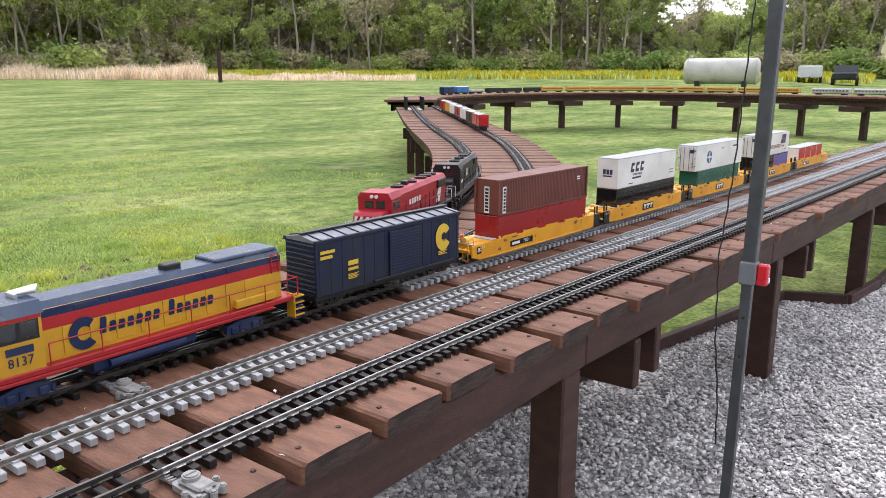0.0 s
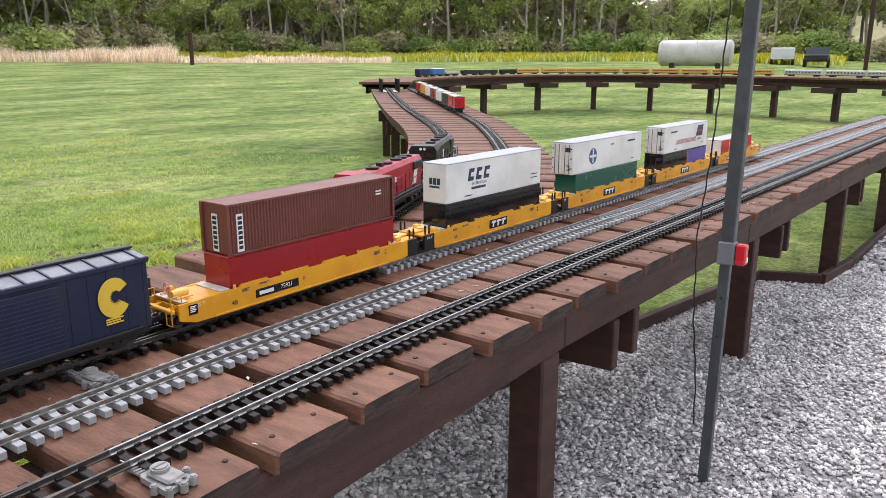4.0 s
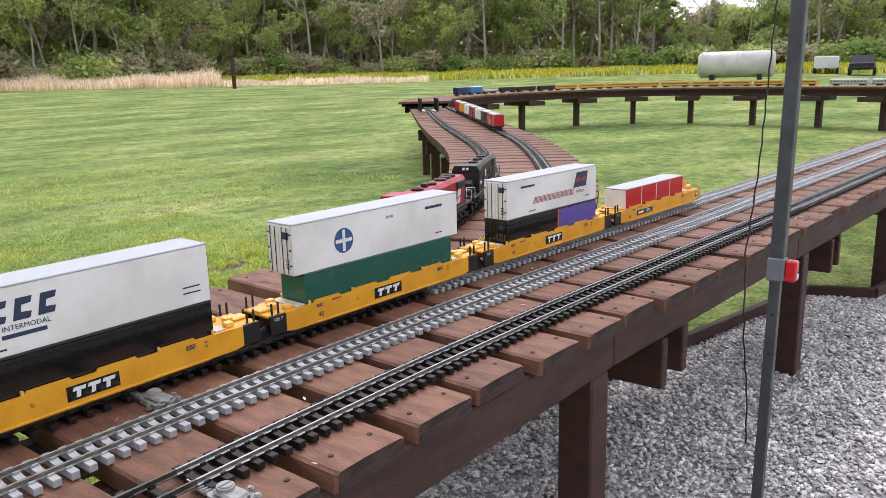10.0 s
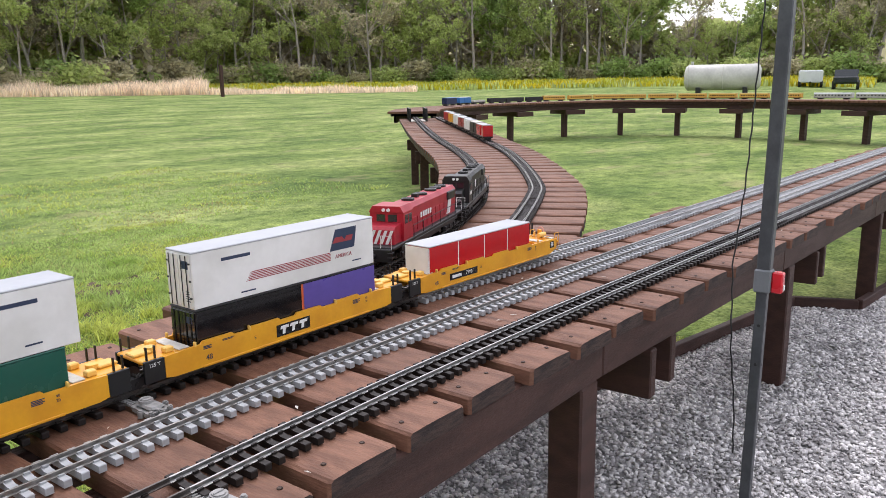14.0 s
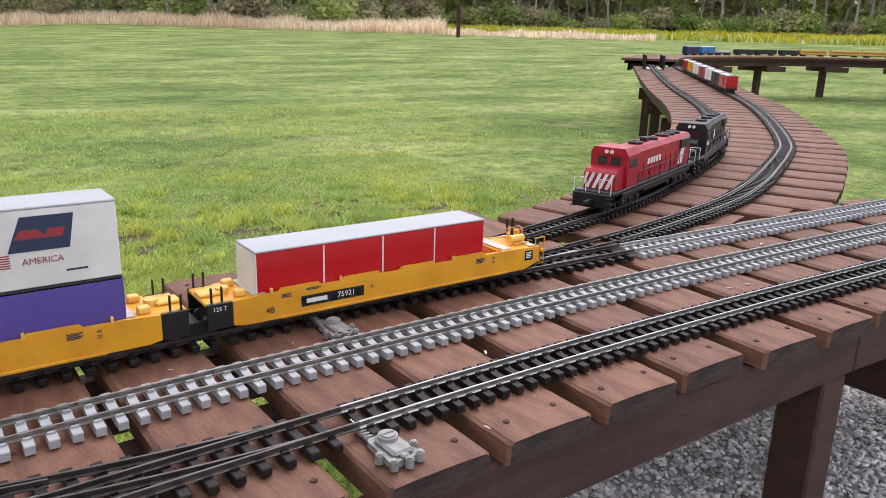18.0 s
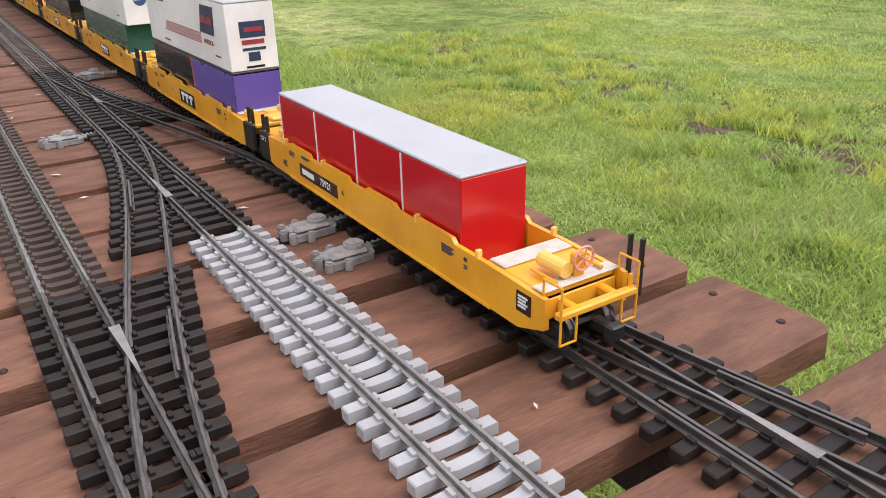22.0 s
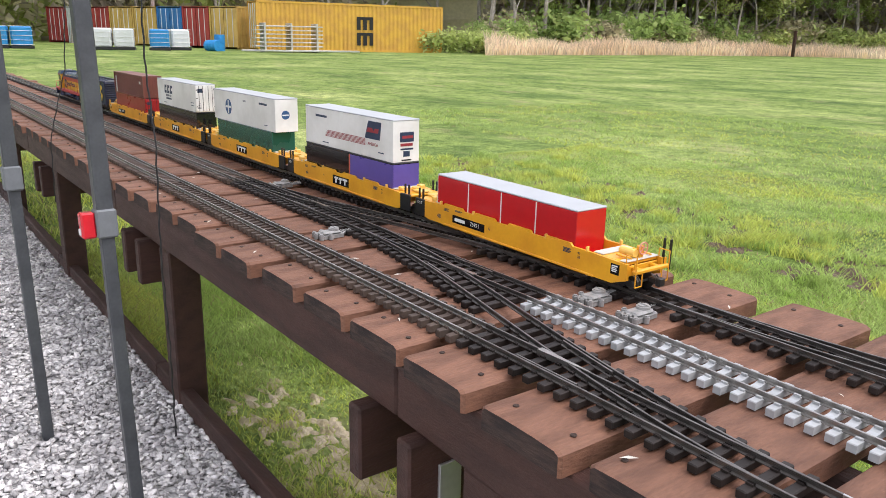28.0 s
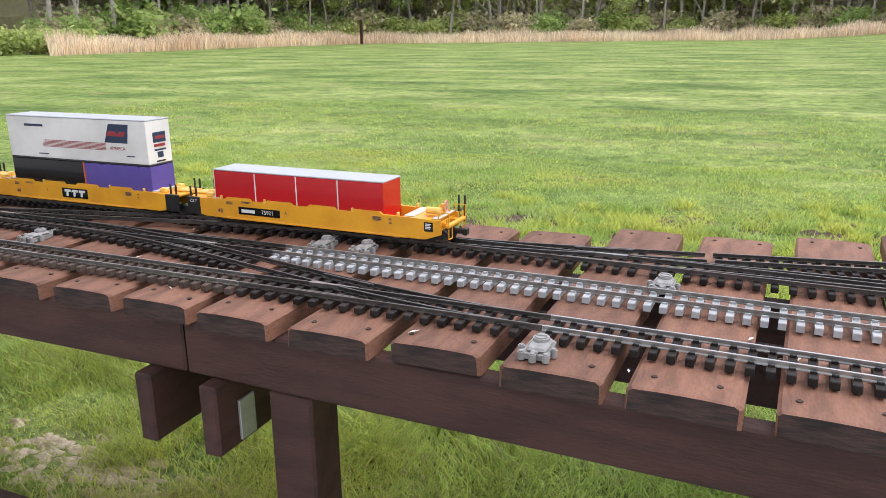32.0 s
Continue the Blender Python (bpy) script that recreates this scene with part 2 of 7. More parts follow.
SHIP_YELLOW = material("shipping_yellow_paint", (0.62, 0.36, 0.045), 0.55, vary=0.07, scale=1.5, other=(0.54, 0.30, 0.05))
SHIP_RED = material("shipping_red_paint", (0.36, 0.045, 0.04), 0.55, vary=0.1, scale=1.5)
SHIP_BLUE = material("shipping_blue_paint", (0.03, 0.16, 0.42), 0.5, vary=0.1, scale=1.5)
SHIP_TAN = material("shipping_tan_paint", (0.55, 0.36, 0.10), 0.55, vary=0.1, scale=1.5)
SHIP_WHITE = material("shipping_white_paint", (0.62, 0.64, 0.64), 0.5, vary=0.06, scale=1.5)
DRUM_BLUE = material("blue_plastic_drum", (0.02, 0.24, 0.55), 0.4, vary=0.08, scale=4)
ALU = material("weathered_aluminium", (0.60, 0.60, 0.58), 0.4, metal=0.7, vary=0.1, scale=6)
TANK_PAINT = material("dull_white_tank_paint", (0.55, 0.54, 0.50), 0.5, vary=0.12, scale=1.2, other=(0.42, 0.41, 0.38))
DARK_CAR = material("dark_car_paint", (0.02, 0.025, 0.03), 0.25, vary=0.08, coat=0.5)
RUBBER = material("black_rubber", (0.02, 0.02, 0.02), 0.8, vary=0.1)
DIRT = material("dry_brown_soil", (0.14, 0.100, 0.070), 0.95, vary=0.25, scale=8, other=(0.11, 0.075, 0.05), bump=0.7, bump_scale=30)


def ground_material():
    m = bpy.data.materials.new("mown_field_grass")
    m.use_nodes = True
    nt = m.node_tree
    n, link = nt.nodes, nt.links.new
    b = n["Principled BSDF"]
    b.inputs["Roughness"].default_value, b.inputs["Specular IOR Level"].default_value = 0.9, 0.15
    tc = n.new("ShaderNodeTexCoord")

    def tex(scale, detail, stretch=(1, 1, 1)):
        mp = n.new("ShaderNodeMapping")
        mp.inputs["Scale"].default_value = stretch
        link(tc.outputs["Object"], mp.inputs["Vector"])
        t = n.new("ShaderNodeTexNoise")
        t.inputs["Scale"].default_value, t.inputs["Detail"].default_value = scale, detail
        link(mp.outputs[0], t.inputs["Vector"])
        return t.outputs[0]

    def ramp(src, stops):
        r = n.new("ShaderNodeValToRGB")
        while len(r.color_ramp.elements) < len(stops):
            r.color_ramp.elements.new(0.5)
        for e, (p, c) in zip(r.color_ramp.elements, stops):
            e.position, e.color = p, (*c, 1)
        link(src, r.inputs[0])
        return r.outputs[0]

    def mix(kind, fac, a, bb):
        x = n.new("ShaderNodeMix")
        x.data_type, x.blend_type = "RGBA", kind
        if isinstance(fac, float):
            x.inputs[0].default_value = fac
        else:
            link(fac, x.inputs[0])
        link(a, x.inputs[6])
        link(bb, x.inputs[7])
        return x.outputs[2]

    base = ramp(tex(0.35, 6, (1, 1.6, 1)), [(0.30, (0.100, 0.165, 0.042)), (0.50, (0.205, 0.280, 0.076)), (0.70, (0.345, 0.395, 0.150))])
    tuft = ramp(tex(3.5, 6), [(0.33, (0.62, 0.68, 0.60)), (0.52, (1.0, 1.0, 1.0)), (0.70, (1.22, 1.18, 1.12))])
    base = mix("MULTIPLY", 1.0, base, tuft)
    blade = ramp(tex(45, 4), [(0.34, (0.55, 0.58, 0.5)), (0.62, (1.25, 1.22, 1.2))])
    base = mix("MULTIPLY", 0.9, base, blade)
    mown = ramp(tex(0.7, 5, (0.8, 1.6, 1)), [(0.36, (0.86, 0.88, 0.86)), (0.50, (1.0, 1.0, 1.0)), (0.66, (1.10, 1.09, 1.10))])
    base = mix("MULTIPLY", 1.0, base, mown)
    clump = ramp(tex(9, 5), [(0.36, (0.70, 0.74, 0.66)), (0.50, (1.0, 1.0, 1.0)), (0.66, (1.18, 1.14, 1.10))])
    base = mix("MULTIPLY", 1.0, base, clump)
    straw = ramp(tex(0.9, 7, (1, 2.2, 1)), [(0.58, (0, 0, 0)), (0.70, (0.55, 0.55, 0.55))])
    col = n.new("ShaderNodeRGB")
    col.outputs[0].default_value = (0.33, 0.29, 0.15, 1)
    base = mix("MIX", straw, base, col.outputs[0])
    link(base, b.inputs["Base Color"])
    bn = tex(30, 5)
    bp = n.new("ShaderNodeBump")
    bp.inputs["Strength"].default_value, bp.inputs["Distance"].default_value = 0.8, 0.05
    link(bn, bp.inputs["Height"])
    link(bp.outputs[0], b.inputs["Normal"])
    return m


FIELD = ground_material()


def weathered(m, across, along, amount):
    """Adds fine dark checks along the grain and scattered knots to a wood."""
    nt = m.node_tree
    n, link = nt.nodes, nt.links.new
    b = n["Principled BSDF"]
    src = b.inputs["Base Color"].links[0].from_socket
    tc = n.new("ShaderNodeTexCoord")
    oi = n.new("ShaderNodeObjectInfo")
    add = n.new("ShaderNodeVectorMath")
    add.operation = "MULTIPLY_ADD"
    add.inputs[1].default_value = (7, 5, 3)
    link(oi.outputs["Random"], add.inputs[0])
    link(tc.outputs["Object"], add.inputs[2])
    for kind, size, lo, hi, dark in (("crack", (across, along, across), 0.62, 0.72, amount), ("grain", (across * 3, along * 2, across * 3), 0.35, 0.75, 0.90), ("knot", (9, 4, 9), 0.06, 0.14, 0.50)):
        mp = n.new("ShaderNodeMapping")
        mp.inputs["Scale"].default_value = size
        link(add.outputs[0], mp.inputs["Vector"])
        r = n.new("ShaderNodeValToRGB")
        e = r.color_ramp.elements
        if kind == "knot":
            t = n.new("ShaderNodeTexVoronoi")
            t.inputs["Scale"].default_value = 1.0
            link(t.outputs["Distance"], r.inputs[0])
            e[0].color, e[1].color = (dark, dark, dark, 1), (1, 1, 1, 1)
        else:
            t = n.new("ShaderNodeTexNoise")
            t.inputs["Scale"].default_value, t.inputs["Detail"].default_value = 1.0, 3
            link(t.outputs[0], r.inputs[0])
            e[0].color, e[1].color = (1, 1, 1, 1), (dark, dark, dark, 1)
        link(mp.outputs[0], t.inputs["Vector"])
        e[0].position, e[1].position = lo, hi
        x = n.new("ShaderNodeMix")
        x.data_type, x.blend_type = "RGBA", "MULTIPLY"
        x.inputs[0].default_value = 1.0
        link(src, x.inputs[6])
        link(r.outputs[0], x.inputs[7])
        src = x.outputs[2]
    link(src, b.inputs["Base Color"])


weathered(WOOD, 34, 1.1, 0.66)

# ---- builders ----


class Shape:
    """Vertices and faces, gathered piece by piece."""

    def __init__(self):
        self.v, self.f = [], []

    def add(self, verts, faces, m=None):
        k = len(self.v)
        self.v += [tuple(m @ Vector(p)) if m else tuple(p) for p in verts]
        self.f += [tuple(i + k for i in f) for f in faces]
        return self

    def box(self, lo, hi, m=None):
        (a, b, c), (d, e, f) = lo, hi
        return self.add(
            [(a, b, c), (d, b, c), (d, e, c), (a, e, c), (a, b, f), (d, b, f), (d, e, f), (a, e, f)],
            [(3, 2, 1, 0), (4, 5, 6, 7), (0, 1, 5, 4), (1, 2, 6, 5), (2, 3, 7, 6), (3, 0, 4, 7)], m)

    def cbox(self, lo, hi, c=0.002, m=None):
        """A box with chamfered edges."""
        verts, at = [], {}
        for sx in (0, 1):
            for sy in (0, 1):
                for sz in (0, 1):
                    s = (sx, sy, sz)
                    for ax in range(3):
                        p = [(hi if s[i] else lo)[i] + (0 if i == ax else (-c if s[i] else c)) for i in range(3)]
                        at[s, ax] = len(verts)
                        verts.append(p)
        faces = []
        for ax in range(3):
            u, w = (ax + 1) % 3, (ax + 2) % 3
            for side in (0, 1):
                ring = []
                for su, sw in ((0, 0), (1, 0), (1, 1), (0, 1)):
                    s = [0, 0, 0]
                    s[ax], s[u], s[w] = side, su, sw
                    ring.append(at[tuple(s), ax])
                faces.append(tuple(ring if side else ring[::-1]))
        for ax in range(3):
            u, w = (ax + 1) % 3, (ax + 2) % 3
            for su in (0, 1):
                for sw in (0, 1):
                    a, b = [0, 0, 0], [0, 0, 0]
                    a[u], a[w], b[u], b[w], a[ax], b[ax] = su, sw, su, sw, 0, 1
                    a, b = tuple(a), tuple(b)
                    q = (at[a, u], at[b, u], at[b, w], at[a, w])
                    faces.append(q if (su == sw) else q[::-1])
        for s in ((x, y, z) for x in (0, 1) for y in (0, 1) for z in (0, 1)):
            t = (at[s, 0], at[s, 1], at[s, 2])
            faces.append(t if sum(s) % 2 else t[::-1])
        return self.add(verts, faces, m)

    def cyl(self, p, q, r, n=10, r2=None, caps=True):
        p, q = Vector(p), Vector(q)
        d = (q - p).normalized()
        u = d.orthogonal().normalized()
        w = d.cross(u)
        r2 = r if r2 is None else r2
        ring = [u * math.cos(2 * math.pi * k / n) + w * math.sin(2 * math.pi * k / n) for k in range(n)]
        verts = [p + a * r for a in ring] + [q + a * r2 for a in ring]
        faces = [(k, (k + 1) % n, n + (k + 1) % n, n + k) for k in range(n)]
        if caps:
            faces += [tuple(range(n - 1, -1, -1)), tuple(range(n, 2 * n))]
        return self.add(verts, faces)

    def tube(self, pts, r, n=6):
        for a, b in zip(pts, pts[1:]):
            self.cyl(a, b, r, n)
        return self

    def prism(self, outline, axis, a, b, m=None):
        """An outline of (u, w) drawn out along an axis from a to b. axis x: (y, z); y: (x, z); z: (x, y)."""
        def at(u, w, t):
            return {"x": (t, u, w), "y": (u, t, w), "z": (u, w, t)}[axis]
        k = len(outline)
        area = sum(outline[i][0] * outline[(i + 1) % k][1] - outline[(i + 1) % k][0] * outline[i][1] for i in range(k))
        if (area < 0) != (axis == "y"):
            outline = outline[::-1]
        verts = [at(u, w, a) for u, w in outline] + [at(u, w, b) for u, w in outline]
        faces = [tuple(range(k - 1, -1, -1)), tuple(range(k, 2 * k))] + [(i, (i + 1) % k, k + (i + 1) % k, k + i) for i in range(k)]
        return self.add(verts, faces, m)

    def ring(self, c, r, tube, axis="x", n=14, k=6):
        verts, faces = [], []
        for i in range(n):
            a = 2 * math.pi * i / n
            for j in range(k):
                b = 2 * math.pi * j / k
                u, w, t = (r + tube * math.cos(b)) * math.cos(a), (r + tube * math.cos(b)) * math.sin(a), tube * math.sin(b)
                o = {"x": (t, u, w), "y": (u, t, w), "z": (u, w, t)}[axis]
                verts.append((c[0] + o[0], c[1] + o[1], c[2] + o[2]))
                faces.append((i * k + j, ((i + 1) % n) * k + j, ((i + 1) % n) * k + (j + 1) % k, i * k + (j + 1) % k))
        return self.add(verts, faces)

    def mesh(self, name, mat, smooth=False):
        me = bpy.data.meshes.new(name)
        me.from_pydata(self.v, [], self.f)
        me.materials.append(mat)
        if smooth:
            me.shade_smooth()
        return me


def raw_mesh(name, verts, loops, size, mat):
    """A large mesh from arrays; every face has the same number of corners."""
    me = bpy.data.meshes.new(name)
    me.vertices.add(len(verts))
    me.vertices.foreach_set("co", np.asarray(verts, np.float32).ravel())
    me.loops.add(len(loops))
    me.loops.foreach_set("vertex_index", np.asarray(loops, np.int32))
    nf = len(loops) // size
    me.polygons.add(nf)
    me.polygons.foreach_set("loop_start", np.arange(nf, dtype=np.int32) * size)
    me.polygons.foreach_set("loop_total", np.full(nf, size, np.int32))
    me.update(calc_edges=True)
    me.materials.append(mat)
    return me


def part(name, shape, mat, parent, label="", m=None, smooth=False):
    me = shape if isinstance(shape, bpy.types.Mesh) else shape.mesh(name, mat, smooth)
    ob = new(name, me)
    ob.parent = parent
    if m is not None:
        ob.matrix_basis = m
    return tagged(ob, label) if label else ob


def thing(name, label, category, m=None, group="", kind=""):
    ob = new(name)
    ob.empty_display_size = 0.05
    if m is not None:
        ob.matrix_basis = m
    return tagged(ob, label, category, group, kind)


def solid(name, shape, mat, label, category, m=None, group="", kind="", smooth=False):
    ob = new(name, shape if isinstance(shape, bpy.types.Mesh) else shape.mesh(name, mat, smooth))
    if m is not None:
        ob.matrix_basis = m
    return tagged(ob, label, category, group, kind)


LETTERS = {}


def writing(name, text, size, mat, parent, m, stretch=1.0):
    """Raised letters from the built-in font, lying in local xy and centred."""
    key = (text, size, mat.name, stretch)
    if key not in LETTERS:
        cu = bpy.data.curves.new("letters", "FONT")
        cu.body, cu.size, cu.align_x, cu.align_y, cu.extrude = text, size, "CENTER", "CENTER", 0.0002
        cu.resolution_u = 2
        ob = bpy.data.objects.new("letters", cu)
        scene.collection.objects.link(ob)
        dg = bpy.context.evaluated_depsgraph_get()
        me = bpy.data.meshes.new_from_object(ob.evaluated_get(dg))
        bpy.data.objects.remove(ob)
        me.materials.clear()
        me.materials.append(mat)
        for v in me.vertices:
            v.co.x *= stretch
        LETTERS[key] = me
    return part(name, LETTERS[key], mat, parent, "", m)


SIDE = pose(0, 0, 0, 90, 0, 0)  # letters on a face that looks to -y

# ---- plan ----
GROUND, DECK = 0.25, 0.90
TIE_H, RAIL_H, GAUGE = 0.0115, 0.0088, 0.0476
RAIL_TOP = DECK + TIE_H + RAIL_H
Y1, Y2, Y3 = 0.0, 0.197, 0.378


def bend(x):
    """The gentle curve of the main deck away from the field past the junction."""
    return -0.083 * 0.3 * math.log(1 + math.exp(min(60.0, (x - 0.80) / 0.3)))


def curve_points(ctrl, step=0.02):
    """A smooth line through control points, at even steps."""
    pts = [Vector(p) for p in ctrl]
    pts = [2 * pts[0] - pts[1]] + pts + [2 * pts[-1] - pts[-2]]
    out = []
    for a, b, c, d in zip(pts, pts[1:], pts[2:], pts[3:]):
        for k in range(24):
            t = k / 24
            out.append(0.5 * (2 * b + (c - a) * t + (2 * a - 5 * b + 4 * c - d) * t * t + (3 * b - a - 3 * c + d) * t ** 3))
    out.append(pts[-2])
    even, left = [out[0]], step
    for a, b in zip(out, out[1:]):
        d = (b - a).length
        while d >= left and d > 1e-9:
            a = a + (b - a) * (left / d)
            even.append(a.copy())
            d, left = (b - a).length, step
        left -= d
    return even


def line_of(f, a, b, step=0.02):
    n = max(2, int(abs(b - a) / step))
    return [Vector((a + (b - a) * k / n, f(a + (b - a) * k / n))) for k in range(n + 1)]


def ease(t):
    t = min(1, max(0, t))
    return t * t * (3 - 2 * t)


def track_1(x):
    return Y1 + bend(x)


def track_2(x):
    return Y2 + bend(x)


def track_3(x):
    return Y3 + bend(x) + 0.012 * ease((-x) / 0.8)


B1_CTRL = [(-0.10, 0.379), (0.12, 0.392), (0.36, 0.424), (0.75, 0.487), (1.10, 0.550), (1.47, 0.625), (1.85, 0.735), (2.35, 0.935), (2.93, 1.215), (3.8, 1.80), (4.82, 2.60), (6.30, 3.98), (7.8, 5.32), (9.3, 6.62)]
B2_CTRL = [(0.44, 0.378), (0.64, 0.380), (1.00, 0.388), (1.43, 0.425), (1.96, 0.525), (2.35, 0.655), (2.70, 0.805), (3.10, 0.99), (3.51, 1.21), (4.38, 1.80), (5.30, 2.50), (6.2, 3.30), (7.5, 4.50), (9.2, 6.1)]
B1_LINE, B2_LINE = curve_points(B1_CTRL), curve_points(B2_CTRL)

# ---- ground ----


def near_height(x, y):
    """Small dips and the scuffed strip of soil beside the deck."""
    h = 0.012 * noise.noise((x * 0.9, y * 0.9, 3.1)) + 0.006 * noise.noise((x * 3, y * 3, 8.0))
    w = math.exp(-((y - 2.2 - 0.25 * math.sin(x * 0.7)) / 0.35) ** 2) if -9 < x < 3 else 0
    return h * 1.3 + w * 0.02 * noise.noise((x * 4, y * 4, 1.0))


def lift(x, y):
    """The field rises a little towards the far right corner."""
    return 0.016 * max(0.0, math.hypot(x, y) - 14) * ease((x + 4) / 26) * ease((y + 14) / 40) * (1 if math.hypot(x, y) < 160 else 0)


def build_ground():
    xs = sorted({round(-14 + 0.16 * k, 3) for k in range(190)} | {-900, -400, -160, -80, -45, -28, -20, 18, 21, 24, 28, 32, 38, 44, 50, 58, 66, 80, 110, 160, 400, 900})
    ys = sorted({round(-3 + 0.16 * k, 3) for k in range(100)} | {-900, -200, -60, -20, -8, -5, 15, 18, 21, 24, 28, 32, 38, 44, 50, 58, 66, 80, 110, 160, 400, 900})
    verts, faces = [], []
    for y in ys:
        for x in xs:
            inside = -14 <= x <= 16 and -3 <= y <= 13
            verts.append((x, y, (near_height(x, y) if inside else 0.0) + lift(x, y)))
    nx = len(xs)
    for j in range(len(ys) - 1):
        for i in range(nx - 1):
            faces.append((j * nx + i, j * nx + i + 1, (j + 1) * nx + i + 1, (j + 1) * nx + i))
    s = Shape()
    s.v, s.f = verts, faces
    solid("ground", s, FIELD, "mown green grass field with straw-coloured patches", "ground", pose(0, 0, GROUND), kind="structure", smooth=True)


build_ground()


EDGING = [(-8.0, -0.06), (-0.3, -0.085), (1.32, 0.55), (4.02, -0.06), (4.13, -0.36), (4.60, -0.44), (5.87, -0.54), (7.0, -0.75)]


def edging_line(x):
    """Where the timber edging of the gravel runs."""
    for (a, p), (b, q) in zip(EDGING, EDGING[1:]):
        if x <= b:
            return p + (q - p) * (x - a) / (b - a)
    return EDGING[-1][1]


def build_gravel():
    s = Shape()
    n = 60
    for k in range(n):
        a, b = -8 + 15 * k / n, -8 + 15 * (k + 1) / n
        s.add([(a, -6, 0.026), (b, -6, 0.026), (b, edging_line(b), 0.026), (a, edging_line(a), 0.026)], [(0, 1, 2, 3)])
    solid("gravel_bed", s, GRAVEL_BED, "grey stone dust under the loose gravel", "gravel", pose(0, 0, GROUND), kind="structure")
    rng = np.random.default_rng(4)
    def scatter(count, x0, x1, y0, size):
        x = rng.uniform(x0, x1, count)
        top = np.array([edging_line(v) for v in x]) - 0.02
        y = top - (top - y0) * rng.uniform(0, 1, count) ** 1.25
        r = size * rng.uniform(0.55, 1.35, count)
        return x, y, r
    packs = [scatter(76000, 0.3, 4.6, -2.1, 0.0074), scatter(11000, 4.6, 7, -3.0, 0.015), scatter(46000, -5.2, -0.9, -1.5, 0.0080), scatter(6000, -8, -5.2, -2.2, 0.016), scatter(11000, -0.9, 0.3, -1.6, 0.0080)]
    x, y, r = (np.concatenate(c) for c in zip(*packs))
    n = len(x)
    unit = np.array([(sx, sy, sz) for sx in (-1, 1) for sy in (-1, 1) for sz in (-1, 1)], float)
    p = unit[None] * rng.uniform(0.25, 1.15, (n, 8, 3)) * (r[:, None, None] * np.stack([rng.uniform(0.8, 1.35, n), rng.uniform(0.7, 1.1, n), rng.uniform(0.3, 0.65, n)], 1)[:, None])
    ang, tilt = rng.uniform(0, 6.28, n), rng.normal(0, 0.45, n)
    ca, sa, ct, st = np.cos(ang)[:, None], np.sin(ang)[:, None], np.cos(tilt)[:, None], np.sin(tilt)[:, None]
    px, pz = p[..., 0] * ct + p[..., 2] * st, -p[..., 0] * st + p[..., 2] * ct
    qx, qy = px * ca - p[..., 1] * sa, px * sa + p[..., 1] * ca
    z = 0.026 + r * rng.uniform(0.1, 1.1, n)
    verts = np.stack([qx + x[:, None], qy + y[:, None], pz + z[:, None]], -1).reshape(-1, 3)
    quad = np.array([(0, 1, 3, 2), (4, 6, 7, 5), (0, 4, 5, 1), (2, 3, 7, 6), (0, 2, 6, 4), (1, 5, 7, 3)])
    loops = (quad[None] + (np.arange(n) * 8)[:, None, None]).ravel()
    me = raw_mesh("gravel", verts, loops, 4, STONE)
    solid("gravel", me, STONE, "loose pale grey crushed limestone chips", "gravel", pose(0, 0, GROUND), kind="stuff")


build_gravel()


def build_edging():
    cuts = [-8, -6.4, -4.9, -3.2, -1.7, -0.3, 0.5, 1.32, 2.7, 4.02, 4.13, 4.60, 5.87, 7.0]
    for a, b in zip(cuts, cuts[1:]):
        p, q = Vector((a, edging_line(a), 0)), Vector((b, edging_line(b), 0))
        d = (q - p).length
        s = Shape().cbox((0.003, -0.019, -0.05), (d - 0.003, 0.019, 0.085), 0.004)
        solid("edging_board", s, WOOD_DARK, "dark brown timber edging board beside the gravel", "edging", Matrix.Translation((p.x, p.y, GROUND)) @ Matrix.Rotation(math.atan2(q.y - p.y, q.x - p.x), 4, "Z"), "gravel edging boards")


build_edging()

# ---- the deck ----
PITCH, BOARD_W, BOARD_T = 0.1824, 0.150, 0.036
BOARD_X0 = -0.169


def deck_far(x):
    if x < 1.27:
        return 0.515 + 0.075 * ease((x + 0.9) / 0.9) + 0.27 * max(0.0, x) ** 1.3
    return 0.475 + bend(x)


def board_mesh(length, seed):
    r = random.Random(seed)
    w, t, c = BOARD_W / 2, BOARD_T, 0.006
    outline = [(-w, -t), (w, -t), (w, -c), (w - c, -c * 0.25), (w * 0.4, 0.0), (-w * 0.4, 0.0), (-w + c, -c * 0.25), (-w, -c)]
    outline = [(a + r.uniform(-0.0012, 0.0012), b) for a, b in outline]
    s, k = Shape(), len(outline)
    cuts = [0, 0.006, length * 0.35, length * 0.7, length - 0.006, length]
    verts = []
    for i, y in enumerate(cuts):
        inset = 0.94 if i in (0, len(cuts) - 1) else 1.0
        dy = r.uniform(-0.002, 0.002) if 0 < i < len(cuts) - 1 else 0
        verts += [(a * inset + dy, y, -t / 2 + (b + t / 2) * inset) for a, b in outline]
    faces = [tuple(range(k)), tuple((len(cuts) - 1) * k + i for i in range(k - 1, -1, -1))]
    for j in range(len(cuts) - 1):
        faces += [(j * k + i, (j + 1) * k + i, (j + 1) * k + (i + 1) % k, j * k + (i + 1) % k) for i in range(k)]
    s.v, s.f = verts, faces
    me = s.mesh("board", WOOD)
    me.materials.append(GRAIN_END)
    me.polygons[0].material_index = me.polygons[1].material_index = 1
    return me


